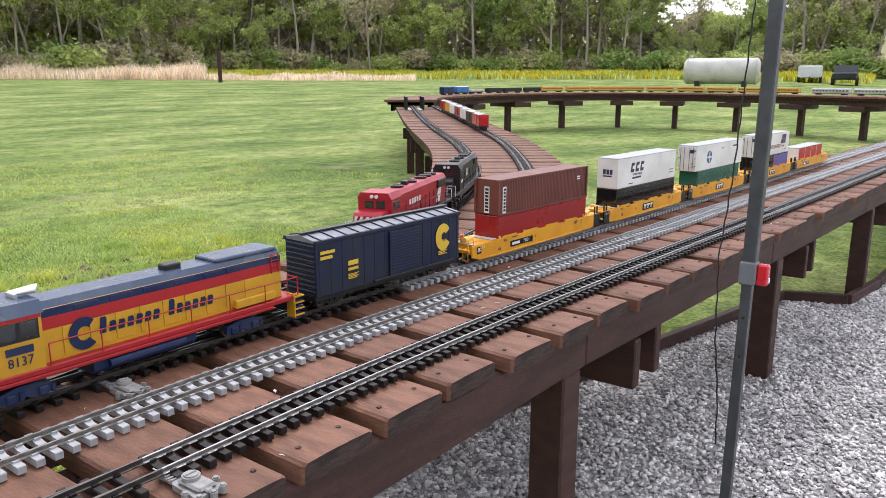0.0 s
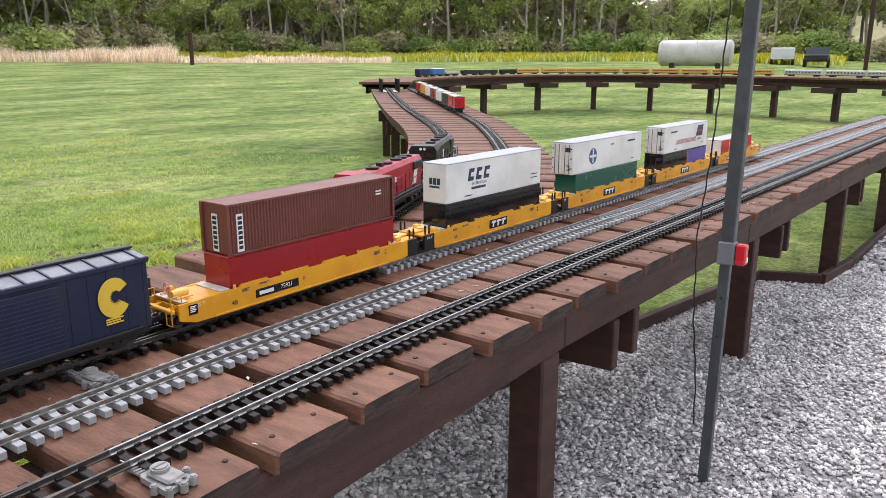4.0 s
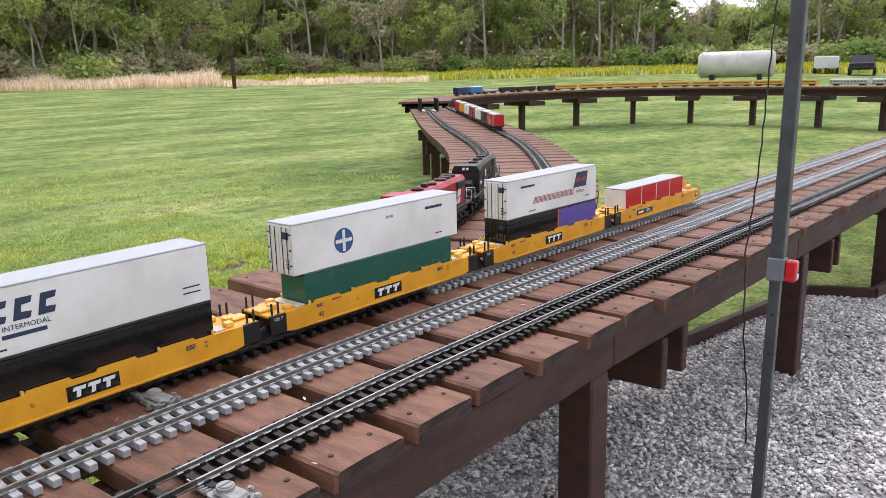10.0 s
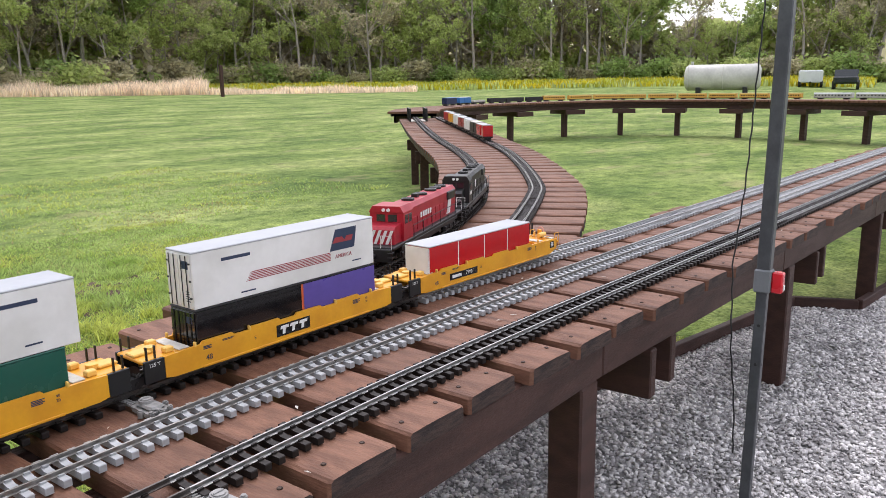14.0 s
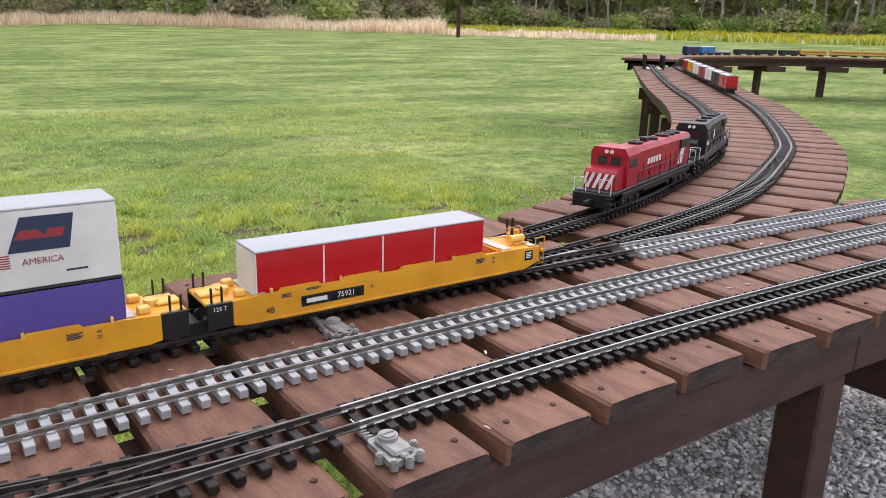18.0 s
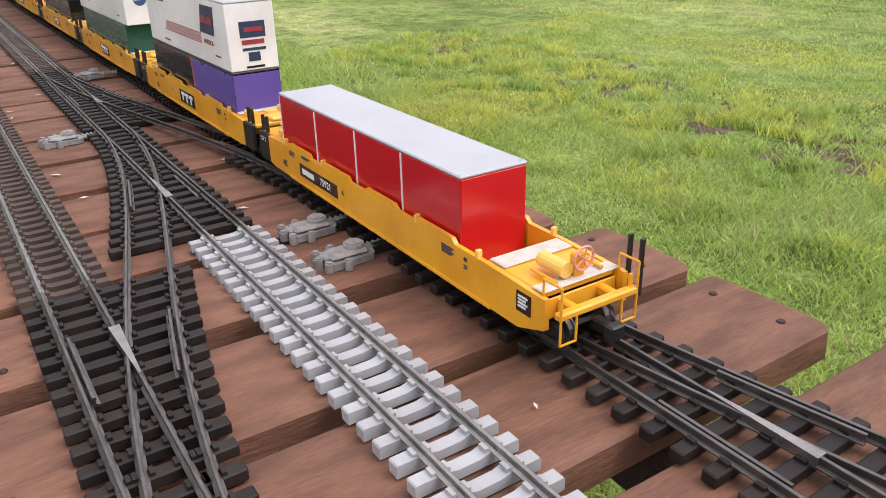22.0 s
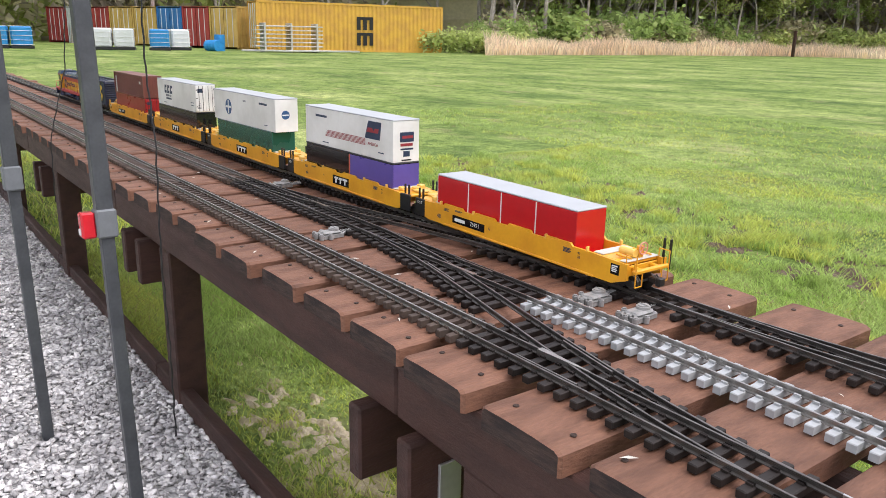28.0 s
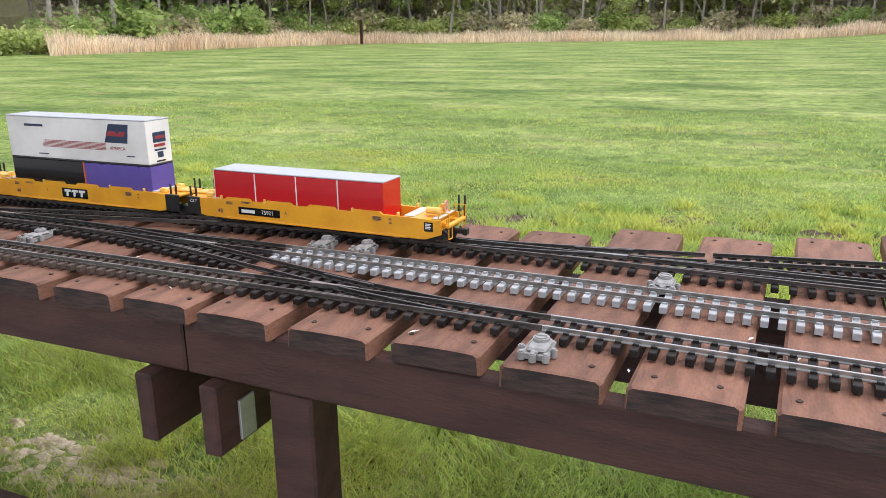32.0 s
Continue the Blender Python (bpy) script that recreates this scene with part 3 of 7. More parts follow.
deck = thing("wooden_deck", "long raised deck of stained brown planks on timber posts", "deck", kind="structure")
SCREW_SHAPE = Shape().cyl((0, 0, -0.004), (0, 0, 0.0006), 0.0027, 8)
SCREW_SHAPE.ring((0, 0, 0.0), 0.0036, 0.0011, "z", 10, 5)
SCREW_MESH = SCREW_SHAPE.mesh("screw", SCREW)


def build_boards():
    r = random.Random(11)
    for k in range(-50, 46):
        x = BOARD_X0 + PITCH * k + r.uniform(-0.006, 0.006)
        near = -0.122 - 0.014 * ease((x - 0.2) / 0.4) + bend(x) + r.uniform(-0.014, 0.010)
        far = deck_far(x) + r.uniform(-0.02, 0.03)
        turn = math.degrees(math.atan((bend(x + 0.05) - bend(x - 0.05)) / 0.1)) + r.uniform(-0.5, 0.5)
        m = Matrix.Translation((x, near, DECK - r.uniform(0.0, 0.0035))) @ pose(0, 0, 0, r.uniform(-0.15, 0.15), r.uniform(-0.5, 0.5), turn)
        b = part("plank", board_mesh(far - near, k), WOOD, deck, m=m)
        if -4 < x < 4:
            for dy in (0.045, far - near - 0.045):
                for dx in (-0.046, 0.046):
                    part("screw", SCREW_MESH, SCREW, b, m=pose(dx + r.uniform(-0.008, 0.008), dy + r.uniform(-0.01, 0.01), 0.0002))


build_boards()


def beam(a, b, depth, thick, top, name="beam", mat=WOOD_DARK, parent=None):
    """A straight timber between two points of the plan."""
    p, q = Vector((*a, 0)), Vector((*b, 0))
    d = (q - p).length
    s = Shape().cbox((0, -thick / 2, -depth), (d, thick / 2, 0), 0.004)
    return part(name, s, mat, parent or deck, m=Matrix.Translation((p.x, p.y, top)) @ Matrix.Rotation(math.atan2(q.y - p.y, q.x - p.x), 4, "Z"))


POSTS_X = [-7.6, -6.08, -4.55, -3.01, -1.51, -0.085, 1.34, 2.86, 4.38, 5.9, 7.4]
BEAM_TOP, BEAM_D = DECK - BOARD_T - 0.0035, 0.100


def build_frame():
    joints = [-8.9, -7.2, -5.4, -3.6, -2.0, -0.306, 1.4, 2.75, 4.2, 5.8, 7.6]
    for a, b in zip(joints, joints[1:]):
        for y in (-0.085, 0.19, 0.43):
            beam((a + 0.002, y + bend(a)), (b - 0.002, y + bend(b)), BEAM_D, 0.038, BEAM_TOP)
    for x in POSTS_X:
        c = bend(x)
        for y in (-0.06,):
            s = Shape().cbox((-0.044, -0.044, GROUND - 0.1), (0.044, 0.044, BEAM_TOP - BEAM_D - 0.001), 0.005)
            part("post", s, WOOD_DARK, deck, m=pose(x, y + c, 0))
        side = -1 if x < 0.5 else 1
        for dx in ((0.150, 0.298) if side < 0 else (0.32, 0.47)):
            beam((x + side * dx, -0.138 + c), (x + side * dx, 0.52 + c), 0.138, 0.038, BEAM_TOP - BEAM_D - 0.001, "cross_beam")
    plate = Shape().cbox((-0.003, -0.022, -0.125), (0.003, 0.022, -0.045), 0.001)
    part("steel_bracket", plate, ALU, deck, "bare galvanised steel bracket plate", m=pose(-0.2125, -0.062, BEAM_TOP - BEAM_D - 0.004))


build_frame()

# the branch deck, its planks square to the branch
branch = thing("branch_deck", "curved raised deck of stained brown planks on posts", "deck", kind="structure")
SIDE_1, SIDE_2 = curve_points(B1_CTRL[4:], 0.01), curve_points(B2_CTRL[2:], 0.01)
AXIS = [(a + b) / 2 for a, b in zip(SIDE_1, SIDE_2)]
HALF = [(a - b).length / 2 for a, b in zip(SIDE_1, SIDE_2)]


def rise(x):
    """The branch climbs gently towards the far viaduct."""
    return 0.15 * ease((x - 4.0) / 9.0)



def build_branch():
    r = random.Random(5)
    dist, last = 0.0, AXIS[0]
    want = 0.0
    posts = []
    for i in range(1, len(AXIS) - 2):
        p = AXIS[i]
        dist += (p - last).length
        last = p
        if dist < want:
            continue
        t = (AXIS[i + 2] - AXIS[i - 1]).normalized()
        a = math.atan2(t.y, t.x)
        n = Vector((-t.y, t.x))
        near, far = -HALF[i] - 0.23, HALF[i] + 0.20
        e = p + n * near
        while e.y < 0.485 + bend(e.x) and near < far - 0.2:
            near += 0.02
            e = p + n * near
        f = p + n * far
        if e.x < 1.30:
            want = dist + PITCH
            continue
        top = DECK + rise(p.x)
        part("plank", board_mesh(far - near, int(dist * 1000)), WOOD, branch, m=Matrix.Translation((e.x, e.y, top - r.uniform(0.004, 0.007))) @ Matrix.Rotation(a + r.uniform(-0.01, 0.01), 4, "Z"))
        posts.append((p.copy(), n.copy(), near, far, a, top))
        want = dist + PITCH * 0.99
    for q in range(0, len(posts) - 4, 4):
        p, n, near, far, a, top = posts[q]
        p2, n2, near2, far2, a2, top2 = posts[min(q + 4, len(posts) - 1)]
        for k in (0.08, 0.92):
            u, w = p + n * (near + (far - near) * k), p2 + n2 * (near2 + (far2 - near2) * k)
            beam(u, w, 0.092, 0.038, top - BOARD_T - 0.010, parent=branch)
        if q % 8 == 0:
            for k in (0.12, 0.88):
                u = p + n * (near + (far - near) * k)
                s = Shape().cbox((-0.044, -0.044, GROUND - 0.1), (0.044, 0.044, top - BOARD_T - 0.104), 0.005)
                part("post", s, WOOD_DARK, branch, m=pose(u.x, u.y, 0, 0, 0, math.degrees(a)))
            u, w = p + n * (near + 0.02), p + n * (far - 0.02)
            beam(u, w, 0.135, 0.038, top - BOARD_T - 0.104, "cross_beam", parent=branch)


build_branch()

# ---- track ----
RAIL_PROFILE = [(-0.0042, 0), (0.0042, 0), (0.0042, 0.0013), (0.0010, 0.0024), (0.0010, 0.0060), (0.0017, 0.0068), (0.0017, 0.0086), (0.0011, 0.0090), (-0.0011, 0.0090), (-0.0017, 0.0086), (-0.0017, 0.0068), (-0.0010, 0.0060), (-0.0010, 0.0024), (-0.0042, 0.0013)]


def normals(pts):
    out = []
    for i in range(len(pts)):
        a, b = pts[max(0, i - 1)], pts[min(len(pts) - 1, i + 1)]
        t = (b - a).normalized()
        out.append(Vector((-t.y, t.x)))
    return out


def rail_shape(pts, off, low=0.0, slope=None):
    s, k = Shape(), len(RAIL_PROFILE)
    nn = normals(pts)
    for p, n in zip(pts, nn):
        z0 = DECK + TIE_H - low - (slope(p) if slope else 0)
        s.v += [(p.x + n.x * (off + u), p.y + n.y * (off + u), z0 + w) for u, w in RAIL_PROFILE]
    for j in range(len(pts) - 1):
        s.f += [(j * k + i, j * k + (i + 1) % k, (j + 1) * k + (i + 1) % k, (j + 1) * k + i) for i in range(k)]
    s.f += [tuple(range(k)), tuple((len(pts) - 1) * k + i for i in range(k - 1, -1, -1))]
    return s


def tie_shape(length=0.094, width=0.0122, chairs=True):
    if not chairs:
        return Shape().cbox((-width / 2, -length / 2, 0), (width / 2, length / 2, TIE_H), 0.0014)
    h, w = length / 2, width / 2
    s = Shape()
    # the top sags between the rails
    top = [(-h, TIE_H - 0.0012), (-h + 0.0012, TIE_H), (-0.019, TIE_H), (-0.010, TIE_H - 0.0026), (0.010, TIE_H - 0.0026), (0.019, TIE_H), (h - 0.0012, TIE_H), (h, TIE_H - 0.0012)]
    s.prism([(-h, 0.0)] + top + [(h, 0.0)], "x", -w, w)
    if chairs:
        for y in (-GAUGE / 2, GAUGE / 2):
            for d in (-0.0062, 0.0062):
                s.box((-0.0045, y + d - 0.0018, TIE_H - 0.0005), (0.0045, y + d + 0.0018, TIE_H + 0.0030))
    return s


TIE_MESH = {m.name: tie_shape().mesh("tie", m) for m in (TIE_WHITE, TIE_GREY, TIE_BLACK, TIE_BROWN)}
TIE_STEP = 0.0262


def track(label, pts, tie_mat, rail_mat, loose=True, rails=True, slope=None, step=TIE_STEP):
    t = thing("model_track", label, "model track", group="garden railway tracks")
    if rails:
        for off in (-GAUGE / 2, GAUGE / 2):
            part("rail", rail_shape(pts, off, 0, slope), rail_mat, t)
    nn = normals(pts)
    dist, want, rest = 0.0, step / 2, Shape()
    src = tie_shape(chairs=False)
    for i in range(1, len(pts)):
        d = (pts[i] - pts[i - 1]).length
        while dist + d >= want:
            p = pts[i - 1] + (pts[i] - pts[i - 1]) * ((want - dist) / max(d, 1e-9))
            m = Matrix.Translation((p.x, p.y, DECK + 0.0004 - (slope(p) if slope else 0))) @ Matrix.Rotation(math.atan2(-nn[i].x, nn[i].y), 4, "Z")
            if loose and -1.7 < p.x < 3.0 and p.y < 1.4:
                part("tie", TIE_MESH[tie_mat.name], tie_mat, t, m=m)
            else:
                rest.add(src.v, src.f, m)
            want += step
        dist += d
    if rest.v:
        tagged(part("tie_run", rest, tie_mat, t), kind="stuff")
    return t


def long_ties(t, f, g, x0, x1, mat):
    """Ties under a turnout: each reaches under both of its lines."""
    gap = 0.0305
    k = int((x1 - x0) / gap)
    for i in range(k):
        x = x0 + (i + 0.5) * gap
        a, b = sorted((f(x), g(x)))
        s = Shape().cbox((-0.0066, a - b - 0.047, 0), (0.0066, 0.047, TIE_H), 0.0014)
        for y in {0.0, a - b}:
            for e in (-GAUGE / 2, GAUGE / 2):
                s.box((-0.0045, y + e - 0.008, TIE_H - 0.0005), (0.0045, y + e - 0.0044, TIE_H + 0.003))
                s.box((-0.0045, y + e + 0.0044, TIE_H - 0.0005), (0.0045, y + e + 0.008, TIE_H + 0.003))
        part("tie", s, mat, t, m=pose(x, b, DECK + 0.0004))


def turnout(label, main, side, x0, x1, xs0, xs1, mat=TIE_BLACK):
    """main(x) runs from x0 to x1; side(x) from xs0 (at the blades) to xs1."""
    t = thing("track_turnout", label, "track turnout", group="garden railway turnouts")
    for off in (-GAUGE / 2, GAUGE / 2):
        part("rail", rail_shape(line_of(main, x0, x1), off), RAIL_DARK, t)
        part("rail", rail_shape(line_of(side, xs0, xs1), off, 0.0004), RAIL_DARK, t)
    # check rails and the pale frog tip where the rails cross
    lo, hi = min(x0, x1), max(x0, x1)
    cross = min((lo + (hi - lo) * k / 200 for k in range(201)), key=lambda x: abs(abs(side(x) - main(x)) - GAUGE))
    sgn = 1 if side(cross) > main(cross) else -1
    yf = main(cross) + sgn * GAUGE / 2
    w = 1 if x1 > x0 else -1
    w = 1 if abs(side(cross + 0.02) - main(cross + 0.02)) > GAUGE else -1
    tip = Shape().prism([(cross - w * 0.045, yf - 0.0012), (cross - w * 0.045, yf + 0.0012), (cross + w * 0.055, yf + 0.0055), (cross + w * 0.055, yf - 0.0055)], "z", DECK + TIE_H, RAIL_TOP + 0.0007)
    part("frog", tip, RAIL_STEEL, t, "bright steel frog tip")
    for f, e in ((main, -sgn), (side, sgn)):
        g = line_of(lambda x: f(x) + e * (GAUGE / 2 - 0.0062), cross - 0.06, cross + 0.06, 0.01)
        part("check_rail", rail_shape(g, 0.0, 0.0006), RAIL_DARK, t)
    long_ties(t, main, side, lo, hi, mat)
    return t


def cross_12(x):
    return track_1(x) + (Y2 - Y1) * ease((0.34 - x) / 1.24)


def cross_23(x):
    return track_2(x) + (Y3 - Y2) * ease((x + 1.62) / 1.30)


def branch_1(x):
    for a, b in zip(B1_LINE, B1_LINE[1:]):
        if a.x <= x <= b.x:
            return a.y + (b.y - a.y) * (x - a.x) / (b.x - a.x)
    return track_3(x)


def branch_2(x):
    for a, b in zip(B2_LINE, B2_LINE[1:]):
        if a.x <= x <= b.x:
            return a.y + (b.y - a.y) * (x - a.x) / (b.x - a.x)
    return track_3(x)


def build_tracks():
    track("brown-tied model track with worn silver rails on the deck", line_of(track_1, -8.8, -0.235), TIE_BROWN, RAIL_STEEL)
    turnout("black turnout with dark rails crossing between two tracks", track_1, cross_12, 0.34, -0.235, 0.34, -0.28)
    track("black-tied model track with bright aluminium rails", line_of(track_1, 0.34, 8.2), TIE_BLACK, RAIL_BRIGHT)
    track("brown-tied model track with dull rails", line_of(track_2, -8.8, -1.64), TIE_BROWN, RAIL_STEEL)
    turnout("black turnout where two diverging routes meet", track_2, cross_23, -1.64, -0.92, -1.62, -0.60)
    turnout("black turnout of the crossover beside the white track", track_2, cross_12, -0.92, -0.30, -0.90, -0.28)
    track("white-tied model track with dull steel rails", line_of(track_2, -0.30, 2.2), TIE_WHITE, RAIL_STEEL)
    track("pale-tied model track with bright silver rails", line_of(track_2, 2.2, 8.2), TIE_WHITE, RAIL_BRIGHT)
    track("black-tied model track with dull rails under the train", line_of(track_3, -8.8, -0.62), TIE_BLACK, RAIL_STEEL)
    turnout("black turnout where the crossover reaches the field-side track", track_3, cross_23, -0.62, -0.12, -0.60, -0.32)
    turnout("black turnout leading to the outer branch track", track_3, branch_1, -0.12, 0.44, -0.10, 0.54)
    turnout("black turnout leading to the inner branch track", track_3, branch_2, 0.44, 1.28, 0.46, 1.30)
    track("white-tied model track with bright silver rails", line_of(track_3, 1.28, 8.2), TIE_WHITE, RAIL_BRIGHT)
    def drop(p):
        return -rise(p.x)
    track("black-tied branch track curving off across its deck", [p for p in B1_LINE if p.x > 0.54], TIE_BLACK, RAIL_DARK, slope=drop)
    track("black-tied inner branch track with dull rails", [p for p in B2_LINE if p.x > 1.30], TIE_BLACK, RAIL_STEEL, slope=drop)


build_tracks()


def switch_machine(x, y, turn, group="switch machines"):
    t = thing("switch_machine", "grey plastic electric switch machine beside the track", "switch machine", pose(x, y, DECK, 0, 0, turn) @ Matrix.Scale(0.84, 4), group)
    s = Shape().prism([(-0.040, -0.020), (-0.034, -0.026), (0.030, -0.022), (0.036, -0.014), (0.036, 0.014), (0.030, 0.022), (-0.034, 0.026), (-0.040, 0.020)], "z", 0.001, 0.011)
    part("base", s, MOTOR, t)
    s = Shape().cbox((-0.033, -0.019, 0.011), (0.026, 0.017, 0.019), 0.004)
    s.cbox((-0.040, -0.007, 0.006), (-0.026, 0.007, 0.016), 0.002)
    part("housing", s, MOTOR, t)
    s = Shape().cyl((0.010, 0, 0.018), (0.010, 0, 0.0245), 0.0150, 20)
    s.cyl((0.010, 0, 0.024), (0.010, 0, 0.0270), 0.0115, 20)
    s.cbox((0.0085, -0.010, 0.0265), (0.0115, 0.010, 0.0290), 0.0008)
    part("dial", s, MOTOR, t)
    for dx, dy in ((-0.040, -0.022), (-0.046, 0.0), (-0.040, 0.022), (-0.014, -0.029), (-0.014, 0.029)):
        part("mounting_lug", Shape().cyl((dx, dy, 0.0), (dx, dy, 0.014), 0.0064, 12).cyl((dx, dy, 0.013), (dx, dy, 0.0165), 0.0045, 8), MOTOR, t)
    s = Shape().cbox((0.030, -0.004, 0.004), (0.084, 0.018, 0.010), 0.001)
    for k in range(5):
        s.cbox((0.038 + k * 0.009, -0.003, 0.0095), (0.042 + k * 0.009, 0.017, 0.0125), 0.0006)
    part("slide_arm", s, MOTOR, t)
    part("throw_rod", Shape().cyl((0.080, 0.007, 0.0075), (0.104, 0.007, 0.0075), 0.0016, 6), ALU, t, "thin silver rod")


for mx, my, mt in ((0.352, -0.084, 90), (0.482, 0.284, 90), (-0.250, 0.297, 90), (-0.148, 0.297, 90), (-0.915, 0.112, 90), (-1.53, 0.280, 90)):
    switch_machine(mx, my, mt)


def build_litter():
    """Pale seed wings and splinters lying on the planks."""
    r = random.Random(44)
    s = Shape()
    for _ in range(70):
        x, y = r.uniform(-2.0, 3.0), r.uniform(-0.10, 0.50)
        a, l = r.uniform(0, 3.1), r.uniform(0.004, 0.012)
        z = DECK + 0.0012
        c, d = math.cos(a) * l, math.sin(a) * l
        w = r.uniform(0.15, 0.4)
        s.add([(x - c, y - d + bend(x), z), (x + d * w, y - c * w + bend(x), z + 0.001), (x + c, y + d + bend(x), z + 0.0008), (x - d * w, y + c * w + bend(x), z + 0.0014)], [(0, 1, 2, 3)])
    solid("seed_litter", s, WALK_GREY, "pale dry seed wings and splinters on the planks", "litter", kind="stuff")


build_litter()

# ---- the train ----
VK = 0.91  # overall scale of the rolling stock
CAR_L = 0.72 / VK
WELL_W = 0.104
END_OUT = 0.036  # the platform at the boxcar reaches past the car pitch


def truck(parent, x, z=0.0, base=0.060):
    """A two-axle truck with its wheels."""
    t = new("truck")
    t.parent = parent
    t.matrix_basis = pose(x, 0, z)
    for y in (-0.034, 0.034):
        s = Shape().prism([(-base / 2 - 0.012, 0.012), (-base / 2 - 0.008, 0.022), (-0.016, 0.027), (0.016, 0.027), (base / 2 + 0.008, 0.022), (base / 2 + 0.012, 0.012), (base / 2 - 0.010, 0.010), (0.014, 0.005), (-0.014, 0.005), (-base / 2 + 0.010, 0.010)], "y", y - 0.004, y + 0.004)
        s.cyl((-0.008, y - 0.006, 0.014), (-0.008, y + 0.006, 0.014), 0.005, 8)
        s.cyl((0.008, y - 0.006, 0.014), (0.008, y + 0.006, 0.014), 0.005, 8)
        part("side_frame", s, BLACK, t)
    for dx in (-base / 2, base / 2):
        s = Shape().cyl((dx, -0.030, 0.0150), (dx, 0.030, 0.0150), 0.003, 6)
        for y in (-0.0245, 0.0245):
            g = 1 if y > 0 else -1
            s.cyl((dx, y - 0.003, 0.0150), (dx, y + 0.003, 0.0150), 0.0150, 16)
            s.cyl((dx, y - g * 0.003, 0.0150), (dx, y - g * 0.0048, 0.0150), 0.0168, 16)
        part("wheelset", s, RAIL_DARK, t)
    part("bolster", Shape().cbox((-0.010, -0.034, 0.014), (0.010, 0.034, 0.026), 0.002), BLACK, t)
    return t


def bars(parent, rows, x, z, w, h, y, mat, name="lettering_bar"):
    """Unreadable or private writing: plain bars on a face that looks to -y."""
    for k in range(rows):
        part(name, Shape().box((x, y - 0.0005, z - k * h * 1.7 - h), (x + w * (1 - 0.18 * (k % 2)), y + 0.0003, z - k * h * 1.7)), mat, parent)


def well_car(end_car, plate, letter, first=False):
    """A yellow articulated well car. Local x runs to the rear of the train, z = 0 at the rail head."""
    t = thing("well_car", "yellow end well car with brake wheel and grab irons" if end_car else "bright yellow well car with a black road sign on its side", "rail car", group="articulated well cars")
    L, w = CAR_L, WELL_W / 2
    x0, x1 = 0.128, L - 0.128
    lo, hi = 0.012, 0.066
    xa, xb = (0.024 - END_OUT if first else 0.061), (L - 0.024 if end_car else L - 0.061)
    for y in (-1, 1):
        out = [(xa, lo + 0.012 if first else lo + 0.004), (xa + (0.040 if first else 0.02), lo), (xb - (0.040 if end_car else 0.02), lo), (xb, lo + 0.014 if end_car else lo + 0.004), (xb, 0.0595), (x1 + 0.01, hi - 0.004), (x0 - 0.01, hi - 0.004), (xa, 0.0595)]
        p = part("side_panel", Shape().prism(out, "y", y * w - 0.003, y * w + 0.003), YELLOW, t)
        for k in range(4):
            a = x0 + 0.016 + k * (x1 - x0 - 0.024) / 4
            part("top_flange", Shape().prism([(a, hi - 0.0042), (a + 0.007, hi + 0.0022), (a + 0.080, hi + 0.0022), (a + 0.087, hi - 0.0042)], "y", y * w - 0.0027, y * w + 0.0027), YELLOW, p)
        part("bottom_chord", Shape().cbox((xa + 0.086, y * w - 0.0048, lo - 0.001), (xb - 0.086, y * w + 0.0048, lo + 0.004), 0.0008), YELLOW, p)
        for k in range(4):
            a = x0 + (0.002, 0.14, 0.40, x1 - x0 - 0.010)[k]
            part("stacking_lug", Shape().cbox((a, y * w - 0.0036, hi - 0.006), (a + 0.005, y * w + 0.0036, hi + 0.005), 0.001), YELLOW_PALE, p)
    part("floor", Shape().cbox((x0 - 0.006, -w + 0.003, lo + 0.001), (x1 + 0.006, w - 0.003, 0.0297), 0.001), YELLOW, t)
    for sgn, c in ((-1, x0), (1, x1)):
        last = (end_car and sgn == 1) or (first and sgn == -1)
        e = c + sgn * (0.112 if not last else 0.092 if sgn == 1 else 0.092 + END_OUT)
        a, b = sorted((c, e))
        part("bulkhead", Shape().cbox((min(c, c + sgn * 0.006), -w + 0.003, 0.0298), (max(c, c + sgn * 0.006), w - 0.003, 0.052), 0.001), YELLOW, t)
        part("end_platform", Shape().cbox((a, -w + 0.004, 0.0525), (b, w - 0.004, 0.0605), 0.002), YELLOW, t)
        part("walkway", Shape().cbox((min(c + sgn * 0.004, c + sgn * 0.030), -w + 0.006, 0.0606), (max(c + sgn * 0.004, c + sgn * 0.030), w - 0.006, 0.0636), 0.001), WALK_GREY, t)
        if not last:
            for y in (-1, 1):
                part("end_plate", Shape().cbox((min(e, e - sgn * 0.0445), y * w - 0.0032, 0.014), (max(e, e - sgn * 0.0445), y * w + 0.0034, 0.0600), 0.001), BLACK, t, "black end plate")
                for d in (0.010, 0.028):
                    part("guide_post", Shape().cbox((e - sgn * d - 0.0016, y * (w - 0.004) - 0.0030, 0.0606), (e - sgn * d + 0.0016, y * (w - 0.004) + 0.0030, 0.088), 0.0008), BLACK, t)
            part("centre_casting", Shape().cyl((e - sgn * 0.045, 0, 0.0606), (e - sgn * 0.045, 0, 0.071), 0.012, 14), YELLOW_PALE, t)
            part("articulation_casting", Shape().cbox((min(e, e - sgn * 0.040), -0.016, 0.0606), (max(e, e - sgn * 0.040), 0.016, 0.067), 0.002), YELLOW_PALE, t)
            for y in (-0.032, 0.032):
                part("buffer_block", Shape().cbox((e - sgn * 0.066 - 0.010, y - 0.009, 0.0606), (e - sgn * 0.066 + 0.010, y + 0.009, 0.072), 0.002), YELLOW_PALE, t)
            continue
        # open end frame of an outer car
        f = L - 0.010 if sgn == 1 else 0.012 - END_OUT
